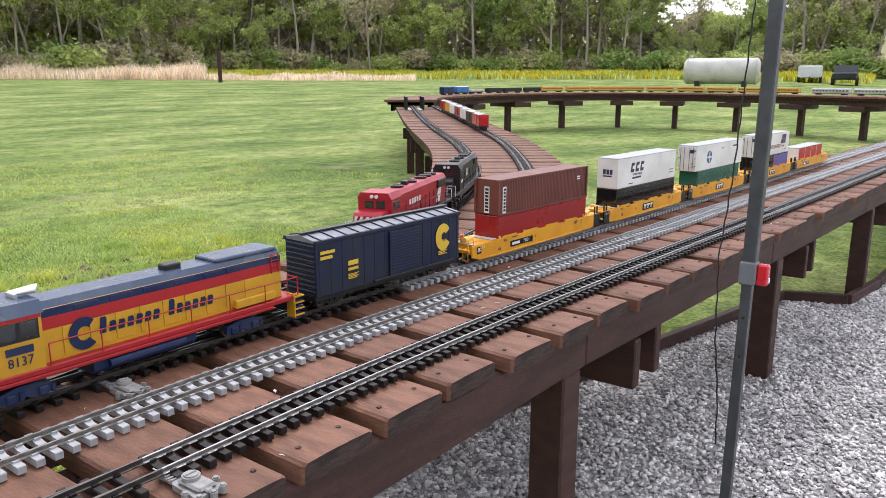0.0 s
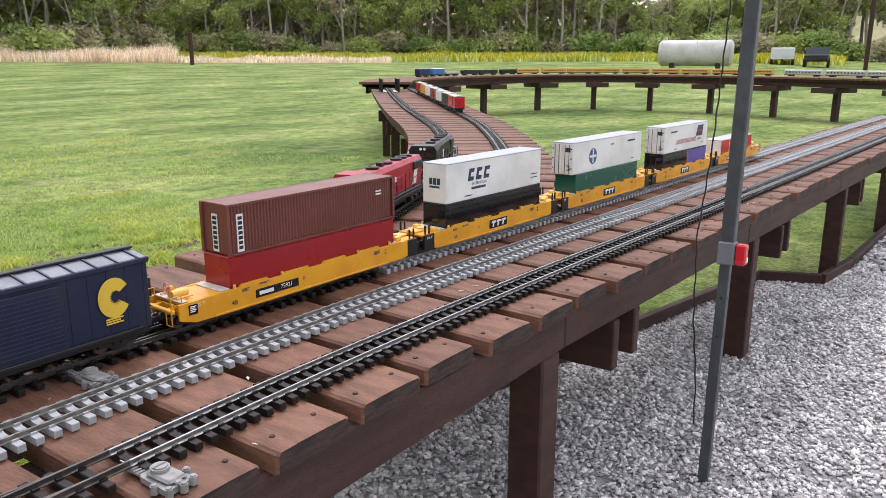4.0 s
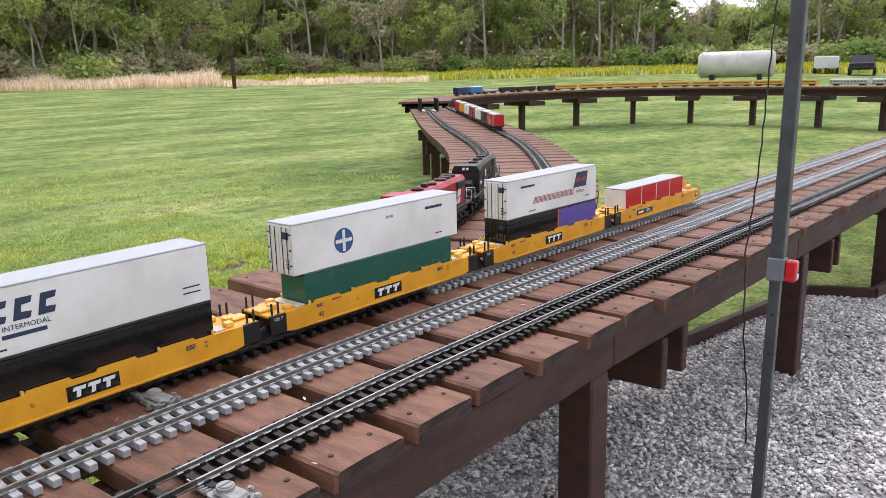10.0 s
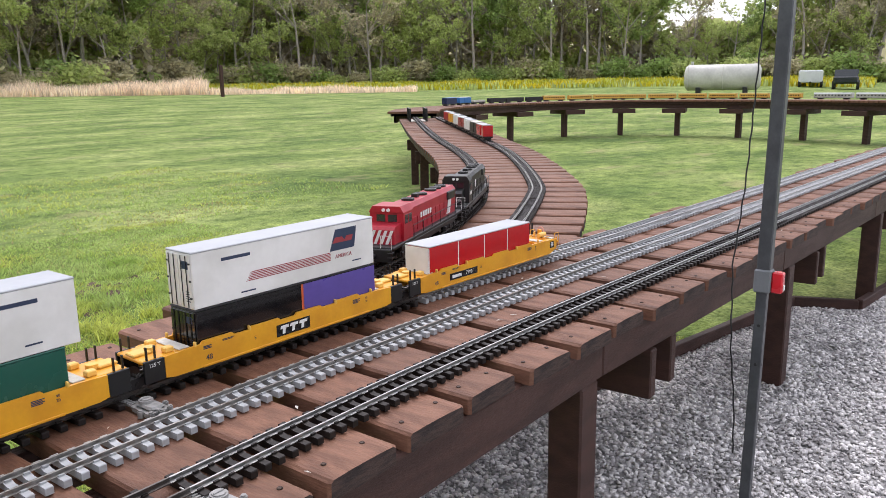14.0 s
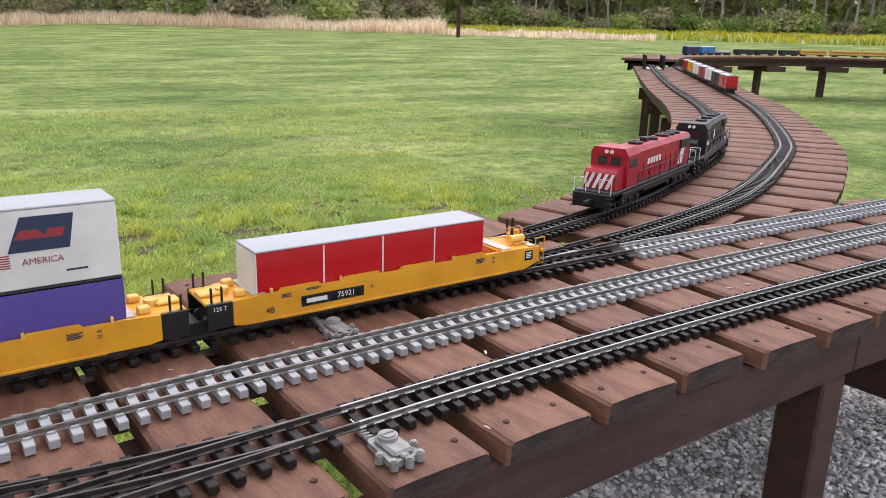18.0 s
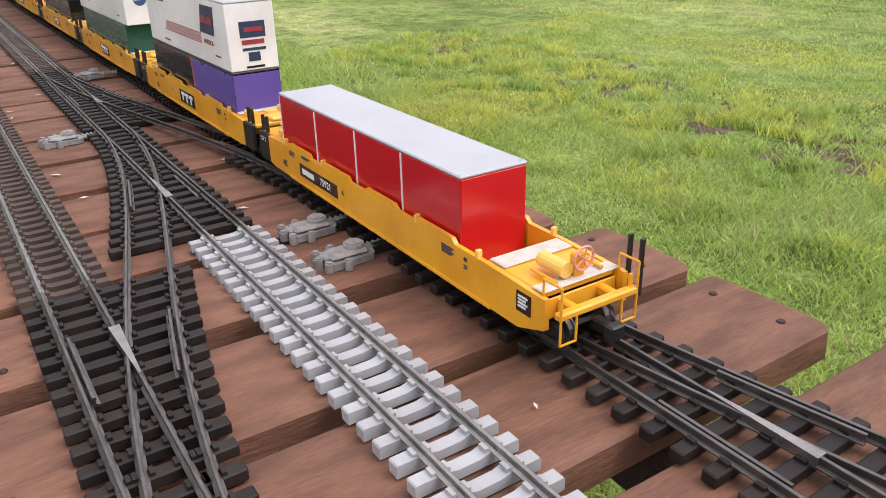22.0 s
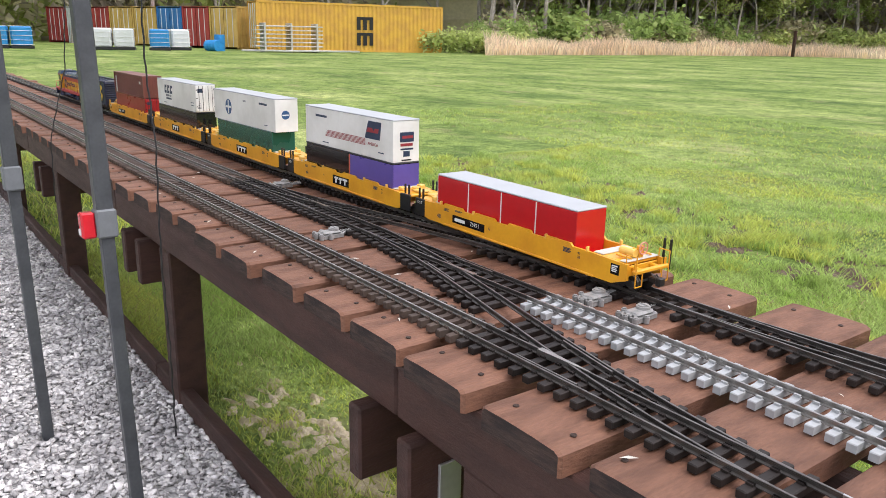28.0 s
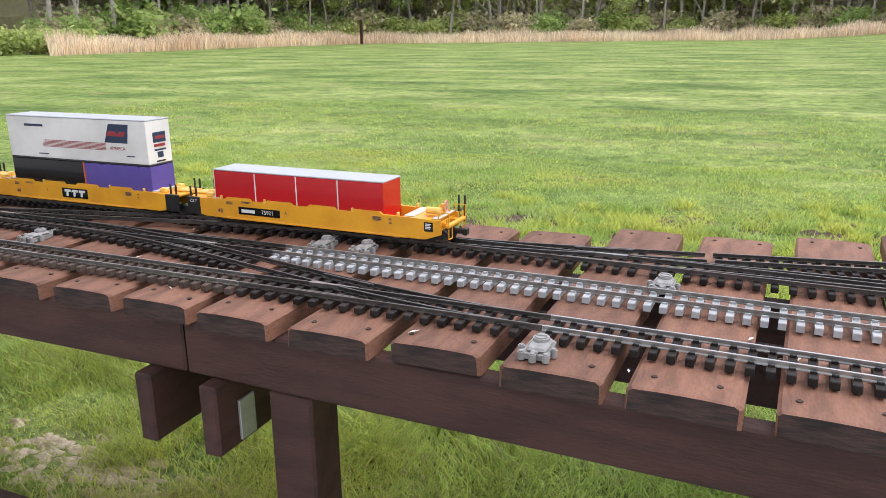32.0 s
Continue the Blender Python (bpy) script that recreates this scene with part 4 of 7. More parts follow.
        part("walkway", Shape().cbox((min(e - sgn * 0.014, e + sgn * 0.004), -w + 0.002, 0.0606), (max(e - sgn * 0.014, e + sgn * 0.004), w - 0.002, 0.0632), 0.001), WALK_GREY, t)
        for y in (-0.026, 0.026):
            part("frame_rail", Shape().cbox((min(e, f), y - 0.005, 0.038), (max(e, f), y + 0.005, 0.050), 0.002), YELLOW, t)
        part("end_sheet", Shape().cbox((min(e, e + sgn * 0.003), -w + 0.004, 0.030), (max(e, e + sgn * 0.003), w - 0.004, 0.0524), 0.001), YELLOW, t)
        part("end_sill", Shape().cbox((f - 0.005, -w, 0.042), (f + 0.005, w, 0.0505), 0.002), YELLOW, t)
        truck(t, L - 0.062 if sgn == 1 else 0.066 - END_OUT)
        x = e - sgn * 0.020
        part("brake_cylinder", Shape().cyl((x - 0.022, -0.014, 0.073), (x + 0.016, -0.014, 0.073), 0.0085, 14), YELLOW_PALE, t)
        part("brake_valve", Shape().cyl((x, 0.016, 0.0606), (x, 0.016, 0.080), 0.004, 8), YELLOW_PALE, t)
        part("brake_stand", Shape().cbox((x + sgn * 0.012 - 0.005, -0.004, 0.0606), (x + sgn * 0.012 + 0.005, 0.010, 0.088), 0.002), YELLOW, t)
        s = Shape().ring((x + sgn * 0.020, 0.004, 0.083), 0.0125, 0.0015, "x", 16, 5)
        for k in range(5):
            an = 2 * math.pi * k / 5
            s.cyl((x + sgn * 0.020, 0.004, 0.083), (x + sgn * 0.020, 0.004 + 0.012 * math.cos(an), 0.083 + 0.012 * math.sin(an)), 0.0010, 5)
        part("brake_wheel", s, PINK, t, "faded pink brake wheel")
        for y in (-0.030, 0.030):
            part("brake_rod", Shape().cyl((x - 0.02, y, 0.066), (x + 0.02, y, 0.066), 0.0018, 6), YELLOW, t)
        for y in (-1, 1):
            s = Shape().tube([(f + sgn * 0.004, y * 0.050, 0.016), (f + sgn * 0.004, y * 0.050, 0.078), (f - sgn * 0.022, y * 0.050, 0.078), (f - sgn * 0.022, y * 0.050, 0.050)], 0.0013)
            part("grab_iron", s, YELLOW, t)
            s = Shape().tube([(f + sgn * 0.004, y * 0.050, 0.016), (f + sgn * 0.004, y * 0.030, 0.016), (f + sgn * 0.004, y * 0.030, 0.044)], 0.0013)
            part("step", s, YELLOW, t)
            part("side_post", Shape().cbox((f - sgn * 0.002 - 0.002, y * 0.046 - 0.002, 0.050), (f - sgn * 0.002 + 0.002, y * 0.046 + 0.002, 0.064), 0.0006), YELLOW, t)
        for d in (0.000, 0.016):
            part("guide_post", Shape().cbox((f - sgn * d - 0.0018, w + 0.002, 0.036), (f - sgn * d + 0.0018, w + 0.008, 0.100), 0.0008), BLACK, t)
        part("coupler", Shape().cbox((f - 0.012 + sgn * 0.010, -0.006, 0.020), (f + 0.012 + sgn * 0.010, 0.006, 0.032), 0.002), BLACK, t)
        part("knuckle", Shape().cbox((f + sgn * 0.026 - 0.006, -0.010, 0.018), (f + sgn * 0.026 + 0.006, 0.008, 0.035), 0.002), BLACK, t)
        part("air_hose", Shape().tube([(f + sgn * 0.004, 0.014, 0.034), (f + sgn * 0.014, 0.015, 0.024), (f + sgn * 0.016, 0.015, 0.012)], 0.0018), BLACK, t)
        part("placard", Shape().box((f - sgn * 0.045 - 0.011, -w - 0.0042, 0.032), (f - sgn * 0.045 + 0.011, -w - 0.0030, 0.054)), BLACK_GLOSS, t, "black square placard with white print")
        bars(t, 4, f - sgn * 0.045 - 0.008, 0.051, 0.015, 0.0022, -w - 0.0042, INK_WHITE)
    if not first:
        truck(t, 0.0)
    yf = -w - 0.0034
    if plate == "number":
        part("road_sign", Shape().box((x0 + 0.060, yf - 0.0004, 0.026), (x0 + 0.190, yf + 0.0004, 0.046)), BLACK_GLOSS, t, "black sign with pale lettering")
        bars(t, 1, x0 + 0.070, 0.0400, 0.042, 0.0085, yf - 0.0004, INK_WHITE)
        writing("lettering", "75921", 0.0150, INK_WHITE, t, pose(x0 + 0.152, yf - 0.0006, 0.0362) @ SIDE)
    else:
        part("road_sign", Shape().box((x0 + 0.215, yf - 0.0004, 0.024), (x0 + 0.315, yf + 0.0004, 0.052)), BLACK_GLOSS, t, "black sign with three white block shapes")
        for k in range(3):
            a = x0 + 0.225 + k * 0.028
            s = Shape().prism([(a, 0.0410), (a + 0.003, 0.0480), (a + 0.026, 0.0480), (a + 0.024, 0.0410), (a + 0.016, 0.0410), (a + 0.014, 0.0285), (a + 0.006, 0.0285), (a + 0.008, 0.0410)], "y", yf - 0.0009, yf)
            part("logo_bar", s, INK_WHITE, t)
    writing("lettering", "48", 0.017, INK, t, pose(x0 + (0.0 if plate == "number" else 0.035), yf - 0.0002, 0.030) @ SIDE)
    if letter:
        writing("lettering", letter, 0.011, INK, t, pose(x0 + (0.208 if plate == "number" else 0.155), yf - 0.0002, 0.040) @ SIDE)
    writing("lettering", "125 T", 0.0105, INK_WHITE, t, pose(x0 - 0.112 + 0.022, -w - 0.0036, 0.050) @ SIDE)
    bars(t, 3, x0 + 0.022, 0.057, 0.02, 0.0016, yf, INK)
    bars(t, 2, x0 + 0.070, 0.060, 0.03, 0.0014, yf, INK)
    bars(t, 4, x1 - 0.075, 0.056, 0.024, 0.0016, yf, INK)
    writing("lettering", "40", 0.008, INK, t, pose(x1 - 0.028, yf - 0.0002, 0.052) @ SIDE)
    writing("lettering", "20", 0.008, INK, t, pose(x1 - 0.028, yf - 0.0002, 0.043) @ SIDE)
    return t


BOX_H, TOP_H, BOX_W, BOX_LEN = 0.104, 0.122, 0.091, 0.535


def container(name, label, mats, ridged=False, doors="front", upper=True, panels=None, roof=ROOF_WHITE, length=BOX_LEN, h=BOX_H, under=None, w=None):
    """A model container: local origin at the middle of its base."""
    t = thing(name, label, "container", group="model containers")
    w, l = (w or BOX_W) / 2, length / 2
    main = mats[0]
    if ridged:
        for y in (-1, 1):
            s = Shape()
            n = 58
            pts = []
            for k in range(n):
                a = -l + 0.006 + (2 * l - 0.012) * k / n
                d = (2 * l - 0.012) / n
                pts += [(a, y * (w - 0.0026)), (a + d * 0.25, y * (w - 0.0026)), (a + d * 0.5, y * w), (a + d * 0.75, y * w)]
            pts.append((l - 0.006, y * (w - 0.0026)))
            back = [(l - 0.006, y * (w - 0.006)), (-l + 0.006, y * (w - 0.006))]
            s.prism(pts + back, "z", 0.004, h - 0.004)
            part("corrugated_side", s, main, t)
        s = Shape()
        for x in (-1, 1):
            for y in (-1, 1):
                s.box((x * l - 0.004, y * w - 0.004, 0), (x * l + 0.004, y * w + 0.004, h))
        for y in (-1, 1):
            for z in (0, h - 0.004):
                s.box((-l, y * w - 0.004, z), (l, y * w + 0.002, z + 0.005))
        part("corner_frame", s, main, t)
        part("end_wall", Shape().box((-l + 0.001, -w + 0.002, 0.002), (-l + 0.004, w - 0.002, h - 0.002)), main, t)
        part("end_wall", Shape().box((l - 0.004, -w + 0.002, 0.002), (l - 0.001, w - 0.002, h - 0.002)), main, t)
        part("roof", Shape().cbox((-l, -w, h - 0.003), (l, w, h + 0.001), 0.001), roof, t)
    else:
        part("body", Shape().cbox((-l, -w, 0), (l, w, h - 0.004), 0.0014), main, t)
        part("roof", Shape().cbox((-l - 0.0008, -w - 0.0008, h - 0.004), (l + 0.0008, w + 0.0008, h), 0.0014), roof, t)
        for x in (-1, 1):
            for y in (-1, 1):
                part("corner_casting", Shape().cbox((x * (l - 0.004) - 0.0035, y * (w - 0.004) - 0.0035, h - 0.001), (x * (l - 0.004) + 0.0035, y * (w - 0.004) + 0.0035, h + 0.0006), 0.0008), roof, t)
    if panels:
        for a, b, mat in panels:
            part("side_panel", Shape().box((-l + 2 * l * a, -w - 0.0006, 0.002), (-l + 2 * l * b, -w + 0.0004, h - 0.005)), mat, t)
    if doors:
        sg = -1 if doors == "front" else 1
        xf = sg * l
        for y0, y1 in ((-w + 0.003, -0.0006), (0.0006, w - 0.003)):
            d = part("door", Shape().cbox((min(xf, xf + sg * 0.0018), y0, 0.004), (max(xf, xf + sg * 0.0018), y1, h - 0.007), 0.0006), mats[-1], t)
            for k in (0.30, 0.72):
                y = y0 + (y1 - y0) * k
                part("lock_rod", Shape().cyl((xf + sg * 0.003, y, 0.004), (xf + sg * 0.003, y, h - 0.008), 0.0010, 6), BLACK if not ridged else main, d)
            for z in (0.2, 0.5, 0.8):
                part("hinge", Shape().cbox((min(xf, xf + sg * 0.0032), (y0 if y0 < -0.01 else y1 - 0.006), h * z - 0.002), (max(xf, xf + sg * 0.0032), (y0 + 0.006 if y0 < -0.01 else y1), h * z + 0.002), 0.0006), BLACK if not ridged else main, d)
        if not ridged:
            for k in range(5):
                part("door_notice", Shape().box((min(xf, xf + sg * 0.0022), -w + 0.008 + k * 0.001, 0.016 + k * 0.005), (max(xf, xf + sg * 0.0022), -w + 0.024, 0.018 + k * 0.005)), INK, t)
            part("door_notice", Shape().box((min(xf, xf + sg * 0.0022), -w + 0.010, h * 0.70), (max(xf, xf + sg * 0.0022), -w + 0.032, h * 0.84)), INK, t)
    return t


def block_logo(t, x, z, sx, sz, mat, y=-BOX_W / 2 - 0.0006, kind="blocks"):
    """Maker's marks as plain shapes in their colours."""
    if kind == "blocks":
        for k in range(3):
            a = x + k * sx * 0.35
            s = Shape().prism([(a, z), (a + sx * 0.07, z + sz), (a + sx * 0.30, z + sz), (a + sx * 0.27, z + sz * 0.7), (a + sx * 0.14, z + sz * 0.66), (a + sx * 0.12, z + sz * 0.34), (a + sx * 0.27, z + sz * 0.3), (a + sx * 0.24, z)], "y", y - 0.0004, y + 0.0002)
            part("logo_shape", s, mat, t)
    elif kind == "disc":
        part("logo_shape", Shape().cyl((x, y - 0.0003, z), (x, y + 0.0003, z), sx, 28), mat, t)
        part("logo_shape", Shape().box((x - sx * 0.86, y - 0.0008, z - sx * 0.14), (x + sx * 0.86, y - 0.0002, z + sx * 0.14)), INK_WHITE, t)
        part("logo_shape", Shape().box((x - sx * 0.14, y - 0.0008, z - sx * 0.86), (x + sx * 0.14, y - 0.0002, z + sx * 0.86)), INK_WHITE, t)
    elif kind == "slab":
        s = Shape().prism([(x, z), (x + sx * 0.22, z + sz), (x + sx, z + sz), (x + sx * 0.95, z + sz * 0.5), (x + sx * 0.9, z)], "y", y - 0.0003, y + 0.0003)
        part("logo_shape", s, INK, t)
        s = Shape().prism([(x + sx * 0.1, z + sz * 0.36), (x + sx * 0.2, z + sz * 0.62), (x + sx * 0.45, z + sz * 0.62), (x + sx * 0.55, z + sz * 0.45), (x + sx * 0.62, z + sz * 0.62), (x + sx * 0.86, z + sz * 0.62), (x + sx * 0.8, z + sz * 0.36)], "y", y - 0.0006, y)
        part("logo_shape", s, INK_RED, t)


def build_containers():
    out = []
    yb, RED_LEN = -BOX_W / 2, 0.506
    # last car: one red container with a pale roof
    a = container("container", "bright red panelled container with a white roof", [BOX_BRIGHT, WHITE], doors=None, panels=None, h=0.109, length=RED_LEN)
    for k in (0.0, 0.26, 0.51, 0.75):
        x = -RED_LEN / 2 + RED_LEN * k
        part("panel_strip", Shape().box((max(-RED_LEN / 2, x - 0.0014), yb - 0.001, 0.002), (min(RED_LEN / 2, x + 0.0014), yb + 0.0002, 0.104)), WHITE, a)
    part("end_wall", Shape().box((-RED_LEN / 2 - 0.0012, yb + 0.001, 0.002), (-RED_LEN / 2 + 0.0005, -yb - 0.001, 0.104)), WHITE, a)
    out.append([(a, 0.030)])
    # half black, half purple, with a white one on top
    b = container("container", "black and purple container in the well car", [BLACK_GLOSS, BLACK_GLOSS], panels=[(0.545, 0.999, BOX_PURPLE), (0.535, 0.548, ORANGE)], roof=BLACK)
    part("end_wall", Shape().box((BOX_LEN / 2 - 0.0005, yb + 0.001, 0.002), (BOX_LEN / 2 + 0.0012, -yb - 0.001, BOX_H - 0.005)), BOX_PURPLE, b)
    c = container("container", "white container with red stripes and a slanted logo", [WHITE, WHITE], h=TOP_H)
    for k in range(6):
        part("stripe", Shape().prism([(-0.125 - k * 0.0022, 0.052 - k * 0.0036), (-0.115 - k * 0.0022, 0.0538 - k * 0.0036), (0.118, 0.0538 - k * 0.0036), (0.116, 0.052 - k * 0.0036)], "y", yb - 0.0006, yb), INK_RED, c)
    block_logo(c, 0.115, 0.056, 0.092, 0.052, INK, kind="slab")
    writing("lettering", "AMERICA", 0.0135, INK_RED, c, pose(0.160, yb - 0.0006, 0.0405) @ SIDE)
    bars(c, 1, -0.195, 0.098, 0.075, 0.007, yb, INK)
    bars(c, 1, 0.190, 0.022, 0.030, 0.003, yb, INK)
    bars(c, 1, -0.150, 0.014, 0.040, 0.003, yb, INK)
    xe = BOX_LEN / 2
    for y0, y1, z0, z1, mt in ((-0.022, 0.026, 0.058, 0.086, INK), (-0.014, 0.022, 0.068, 0.076, INK_RED), (-0.020, 0.022, 0.046, 0.054, INK_RED), (-0.020, 0.024, 0.035, 0.040, INK), (-0.010, 0.012, 0.016, 0.032, INK), (-0.016, 0.018, 0.004, 0.008, BLACK)):
        part("end_marking", Shape().box((xe, y0, z0), (xe + 0.0007 + (0.0004 if mt is INK_RED else 0), y1, z1)), mt, c)
    out.append([(b, 0.030), (c, 0.030 + BOX_H + 0.001)])
    # green with a white one on top
    d = container("container", "glossy dark green container in the well car", [BOX_GREEN, BOX_GREEN], doors=None, roof=BOX_GREEN)
    e = container("container", "long white container with a round blue emblem", [WHITE, WHITE], length=0.595, h=TOP_H)
    block_logo(e, -0.140, 0.058, 0.031, 0, INK_BLUE, kind="disc")
    writing("lettering", "45/102", 0.010, INK, e, pose(0.022, yb - 0.0006, 0.092) @ SIDE)
    bars(e, 1, 0.160, 0.098, 0.070, 0.0075, yb, INK)
    part("end_marking", Shape().cyl((xe, -0.004, 0.062), (xe + 0.0306, -0.004, 0.062), 0.016, 24), INK_BLUE, e)
    part("end_marking", Shape().box((xe + 0.0302, -0.017, 0.060), (xe + 0.0312, 0.009, 0.064)), INK_WHITE, e)
    bars(e, 1, 0.20, 0.020, 0.03, 0.003, yb, INK)
    out.append([(d, 0.030), (e, 0.030 + BOX_H + 0.001)])
    # black with a white one on top
    f = container("container", "glossy black container in the well car", [BLACK_GLOSS, BLACK_GLOSS], doors=None, roof=BLACK)
    g = container("container", "white container with dark blue block logo", [WHITE, WHITE], doors="back", h=TOP_H)
    block_logo(g, -0.160, 0.058, 0.118, 0.038, INK)
    writing("lettering", "INTERMODAL", 0.0130, INK, g, pose(-0.098, yb - 0.0006, 0.047) @ SIDE)
    bars(g, 1, -0.140, 0.0370, 0.075, 0.0075, yb, INK)
    bars(g, 1, 0.205, 0.040, 0.040, 0.003, yb, INK)
    bars(g, 1, 0.205, 0.028, 0.040, 0.003, yb, INK)
    bars(g, 1, -0.175, 0.014, 0.040, 0.003, yb, INK)
    for k in range(3):
        part("end_marking", Shape().box((-xe - 0.0007, -0.022 + k * 0.015, 0.056), (-xe, -0.010 + k * 0.015, 0.076)), INK, g)
    part("end_marking", Shape().box((-xe - 0.0007, -0.020, 0.046), (-xe, 0.020, 0.052)), INK, g)
    out.append([(f, 0.030), (g, 0.030 + BOX_H + 0.001)])
    # red below, ridged brown above
    h = container("container", "deep red container in the well car", [BOX_RED, BOX_RED], doors="back", roof=BOX_RED, length=0.556)
    i = container("container", "red-brown corrugated container with an upright white name panel", [BOX_BROWN, BOX_BROWN], ridged=True, doors="back", roof=BOX_BROWN, length=0.548, h=0.115)
    part("name_panel", Shape().box((-0.252, yb - 0.0022, 0.006), (-0.234, yb - 0.0008, 0.092)), INK_WHITE, i)
    for k in range(7):
        part("logo_shape", Shape().box((-0.2485, yb - 0.0028, 0.012 + k * 0.0112), (-0.2375, yb - 0.0018, 0.0195 + k * 0.0112)), BLACK, i)
    part("name_panel", Shape().box((-0.2755, -0.010, 0.006), (-0.2742, 0.010, 0.092)), INK_WHITE, i)
    for k in range(7):
        part("logo_shape", Shape().box((-0.2764, -0.007, 0.012 + k * 0.0112), (-0.2750, 0.006, 0.0195 + k * 0.0112)), BLACK, i)
    bars(i, 1, 0.205, 0.084, 0.022, 0.004, yb - 0.001, INK_WHITE)
    bars(i, 1, 0.205, 0.076, 0.022, 0.004, yb - 0.001, INK_WHITE)
    out.append([(h, 0.030), (i, 0.030 + BOX_H + 0.001)])
    return out


CARS = [well_car(True, "number", "A"), well_car(False, "logo", "E"), well_car(False, "logo", "C"), well_car(False, "logo", "D"), well_car(False, "number", "B", True)]
LOADS = build_containers()
BOXCAR_L, BOXCAR_K = 0.580, 0.95


def boxcar():
    """Local x = 0 at the front coupler, z = 0 at the rail head."""
    t = thing("boxcar", "weathered dark navy boxcar with a yellow round emblem", "rail car")
    L, w, z0, z1 = BOXCAR_L, 0.052, 0.030, 0.142
    a, b = 0.022, L - 0.022
    part("body", Shape().cbox((a, -w, z0), (b, w, z1), 0.001), BOXCAR_NAVY, t)
    roof = part("roof", Shape().prism([(-w - 0.002, z1), (-w - 0.002, z1 + 0.004), (0, z1 + 0.012), (w + 0.002, z1 + 0.004), (w + 0.002, z1)], "x", a - 0.002, b + 0.002), ROOF_GREY, t, "weathered grey-blue roof")
    for k in range(13):
        x = a + 0.016 + k * (b - a - 0.032) / 12
        part("roof_rib", Shape().prism([(-w - 0.003, z1 + 0.002), (-w - 0.003, z1 + 0.0062), (0, z1 + 0.0145), (w + 0.003, z1 + 0.0062), (w + 0.003, z1 + 0.002), (0, z1 + 0.009)], "x", x - 0.0016, x + 0.0016), BOXCAR_NAVY, roof)
    for y in (-1, 1):
        part("roof_edge", Shape().cbox((a - 0.003, y * w - 0.0045, z1 - 0.003), (b + 0.003, y * w + 0.0045, z1 + 0.0050), 0.0012), BOXCAR_NAVY, roof)
    part("roof_walk", Shape().cbox((a - 0.004, -0.008, z1 + 0.013), (b + 0.004, 0.008, z1 + 0.0165), 0.001), BLACK, t)
    for y in (-1, 1):
        for k in range(15):
            x = a + 0.010 + k * (b - a - 0.020) / 14
            part("side_rib", Shape().cbox((x - 0.0009, y * w - 0.0008, z0 + 0.004), (x + 0.0009, y * w + 0.0008, z1 - 0.004), 0.0003), BOXCAR_NAVY, t)
        d = part("door", Shape().cbox((L * 0.46, y * (w + 0.0042) - 0.0022, z0 + 0.006), (L * 0.67, y * (w + 0.0042) + 0.0022, z1 - 0.008), 0.001), BOXCAR_NAVY, t)
        for k in range(13):
            z = z0 + 0.014 + k * 0.0066
            part("door_rib", Shape().cbox((L * 0.47, y * (w + 0.0062) - 0.0014, z), (L * 0.66, y * (w + 0.0062) + 0.0014, z + 0.0026), 0.0005), BOXCAR_NAVY, d)
        part("door_track", Shape().cbox((L * 0.36, y * (w + 0.004) - 0.004, z0), (L * 0.92, y * (w + 0.004) + 0.004, z0 + 0.006), 0.001), BLACK, t)
    for x in (a, b):
        for k in range(10):
            z = z0 + 0.008 + k * 0.0104
            part("end_rib", Shape().cbox((x - 0.0032, -w + 0.004, z), (x + 0.0032, w - 0.004, z + 0.0052), 0.0016), BOXCAR_NAVY, t)
    for x in (a - 0.005, b + 0.005):
        for k in range(8):
            part("ladder_rung", Shape().cyl((x, -w + 0.004, z0 + 0.006 + k * 0.013), (x, -w + 0.026, z0 + 0.006 + k * 0.013), 0.0009, 5), BLACK, t)
    part("sill", Shape().cbox((a, -w + 0.004, z0 - 0.010), (b, w - 0.004, z0 + 0.001), 0.001), BLACK, t)
    for x in (0.006, L - 0.006):
        part("coupler", Shape().cbox((x - 0.016, -0.006, 0.020), (x + 0.016, 0.006, 0.031), 0.002), BLACK, t)
    truck(t, 0.085)
    truck(t, L - 0.085)
    yf = -w - 0.0026
    n = 26
    out = [(L * 0.835 + 0.032 * math.cos(0.55 + 5.2 * k / n), 0.094 + 0.032 * math.sin(0.55 + 5.2 * k / n)) for k in range(n + 1)]
    inn = [(L * 0.835 + 0.003 + (0.011 + 0.005 * math.sin(3.1 * k)) * math.cos(0.75 + 4.8 * k / n), 0.094 + (0.011 + 0.005 * math.sin(3.1 * k)) * math.sin(0.75 + 4.8 * k / n)) for k in range(n, -1, -1)]
    s = Shape().prism(out + inn, "y", yf - 0.0004, yf + 0.0004)
    part("emblem", s, INK_YELLOW, t, "yellow round emblem")
    bars(t, 2, 0.034, 0.124, 0.046, 0.0065, yf, INK_YELLOW, "logo_bar")
    bars(t, 1, L * 0.21, 0.092, 0.034, 0.010, yf, INK_YELLOW, "logo_bar")
    bars(t, 1, L * 0.21, 0.077, 0.034, 0.006, yf, INK_YELLOW)
    bars(t, 4, L * 0.21, 0.064, 0.036, 0.0018, yf, INK_YELLOW)
    bars(t, 3, L * 0.80, 0.062, 0.035, 0.0022, yf, INK_YELLOW)
    return t


BOXCAR = boxcar()
LOCO_L, LOCO_K, BRANCH_K = 0.71, 1.07, 1.13


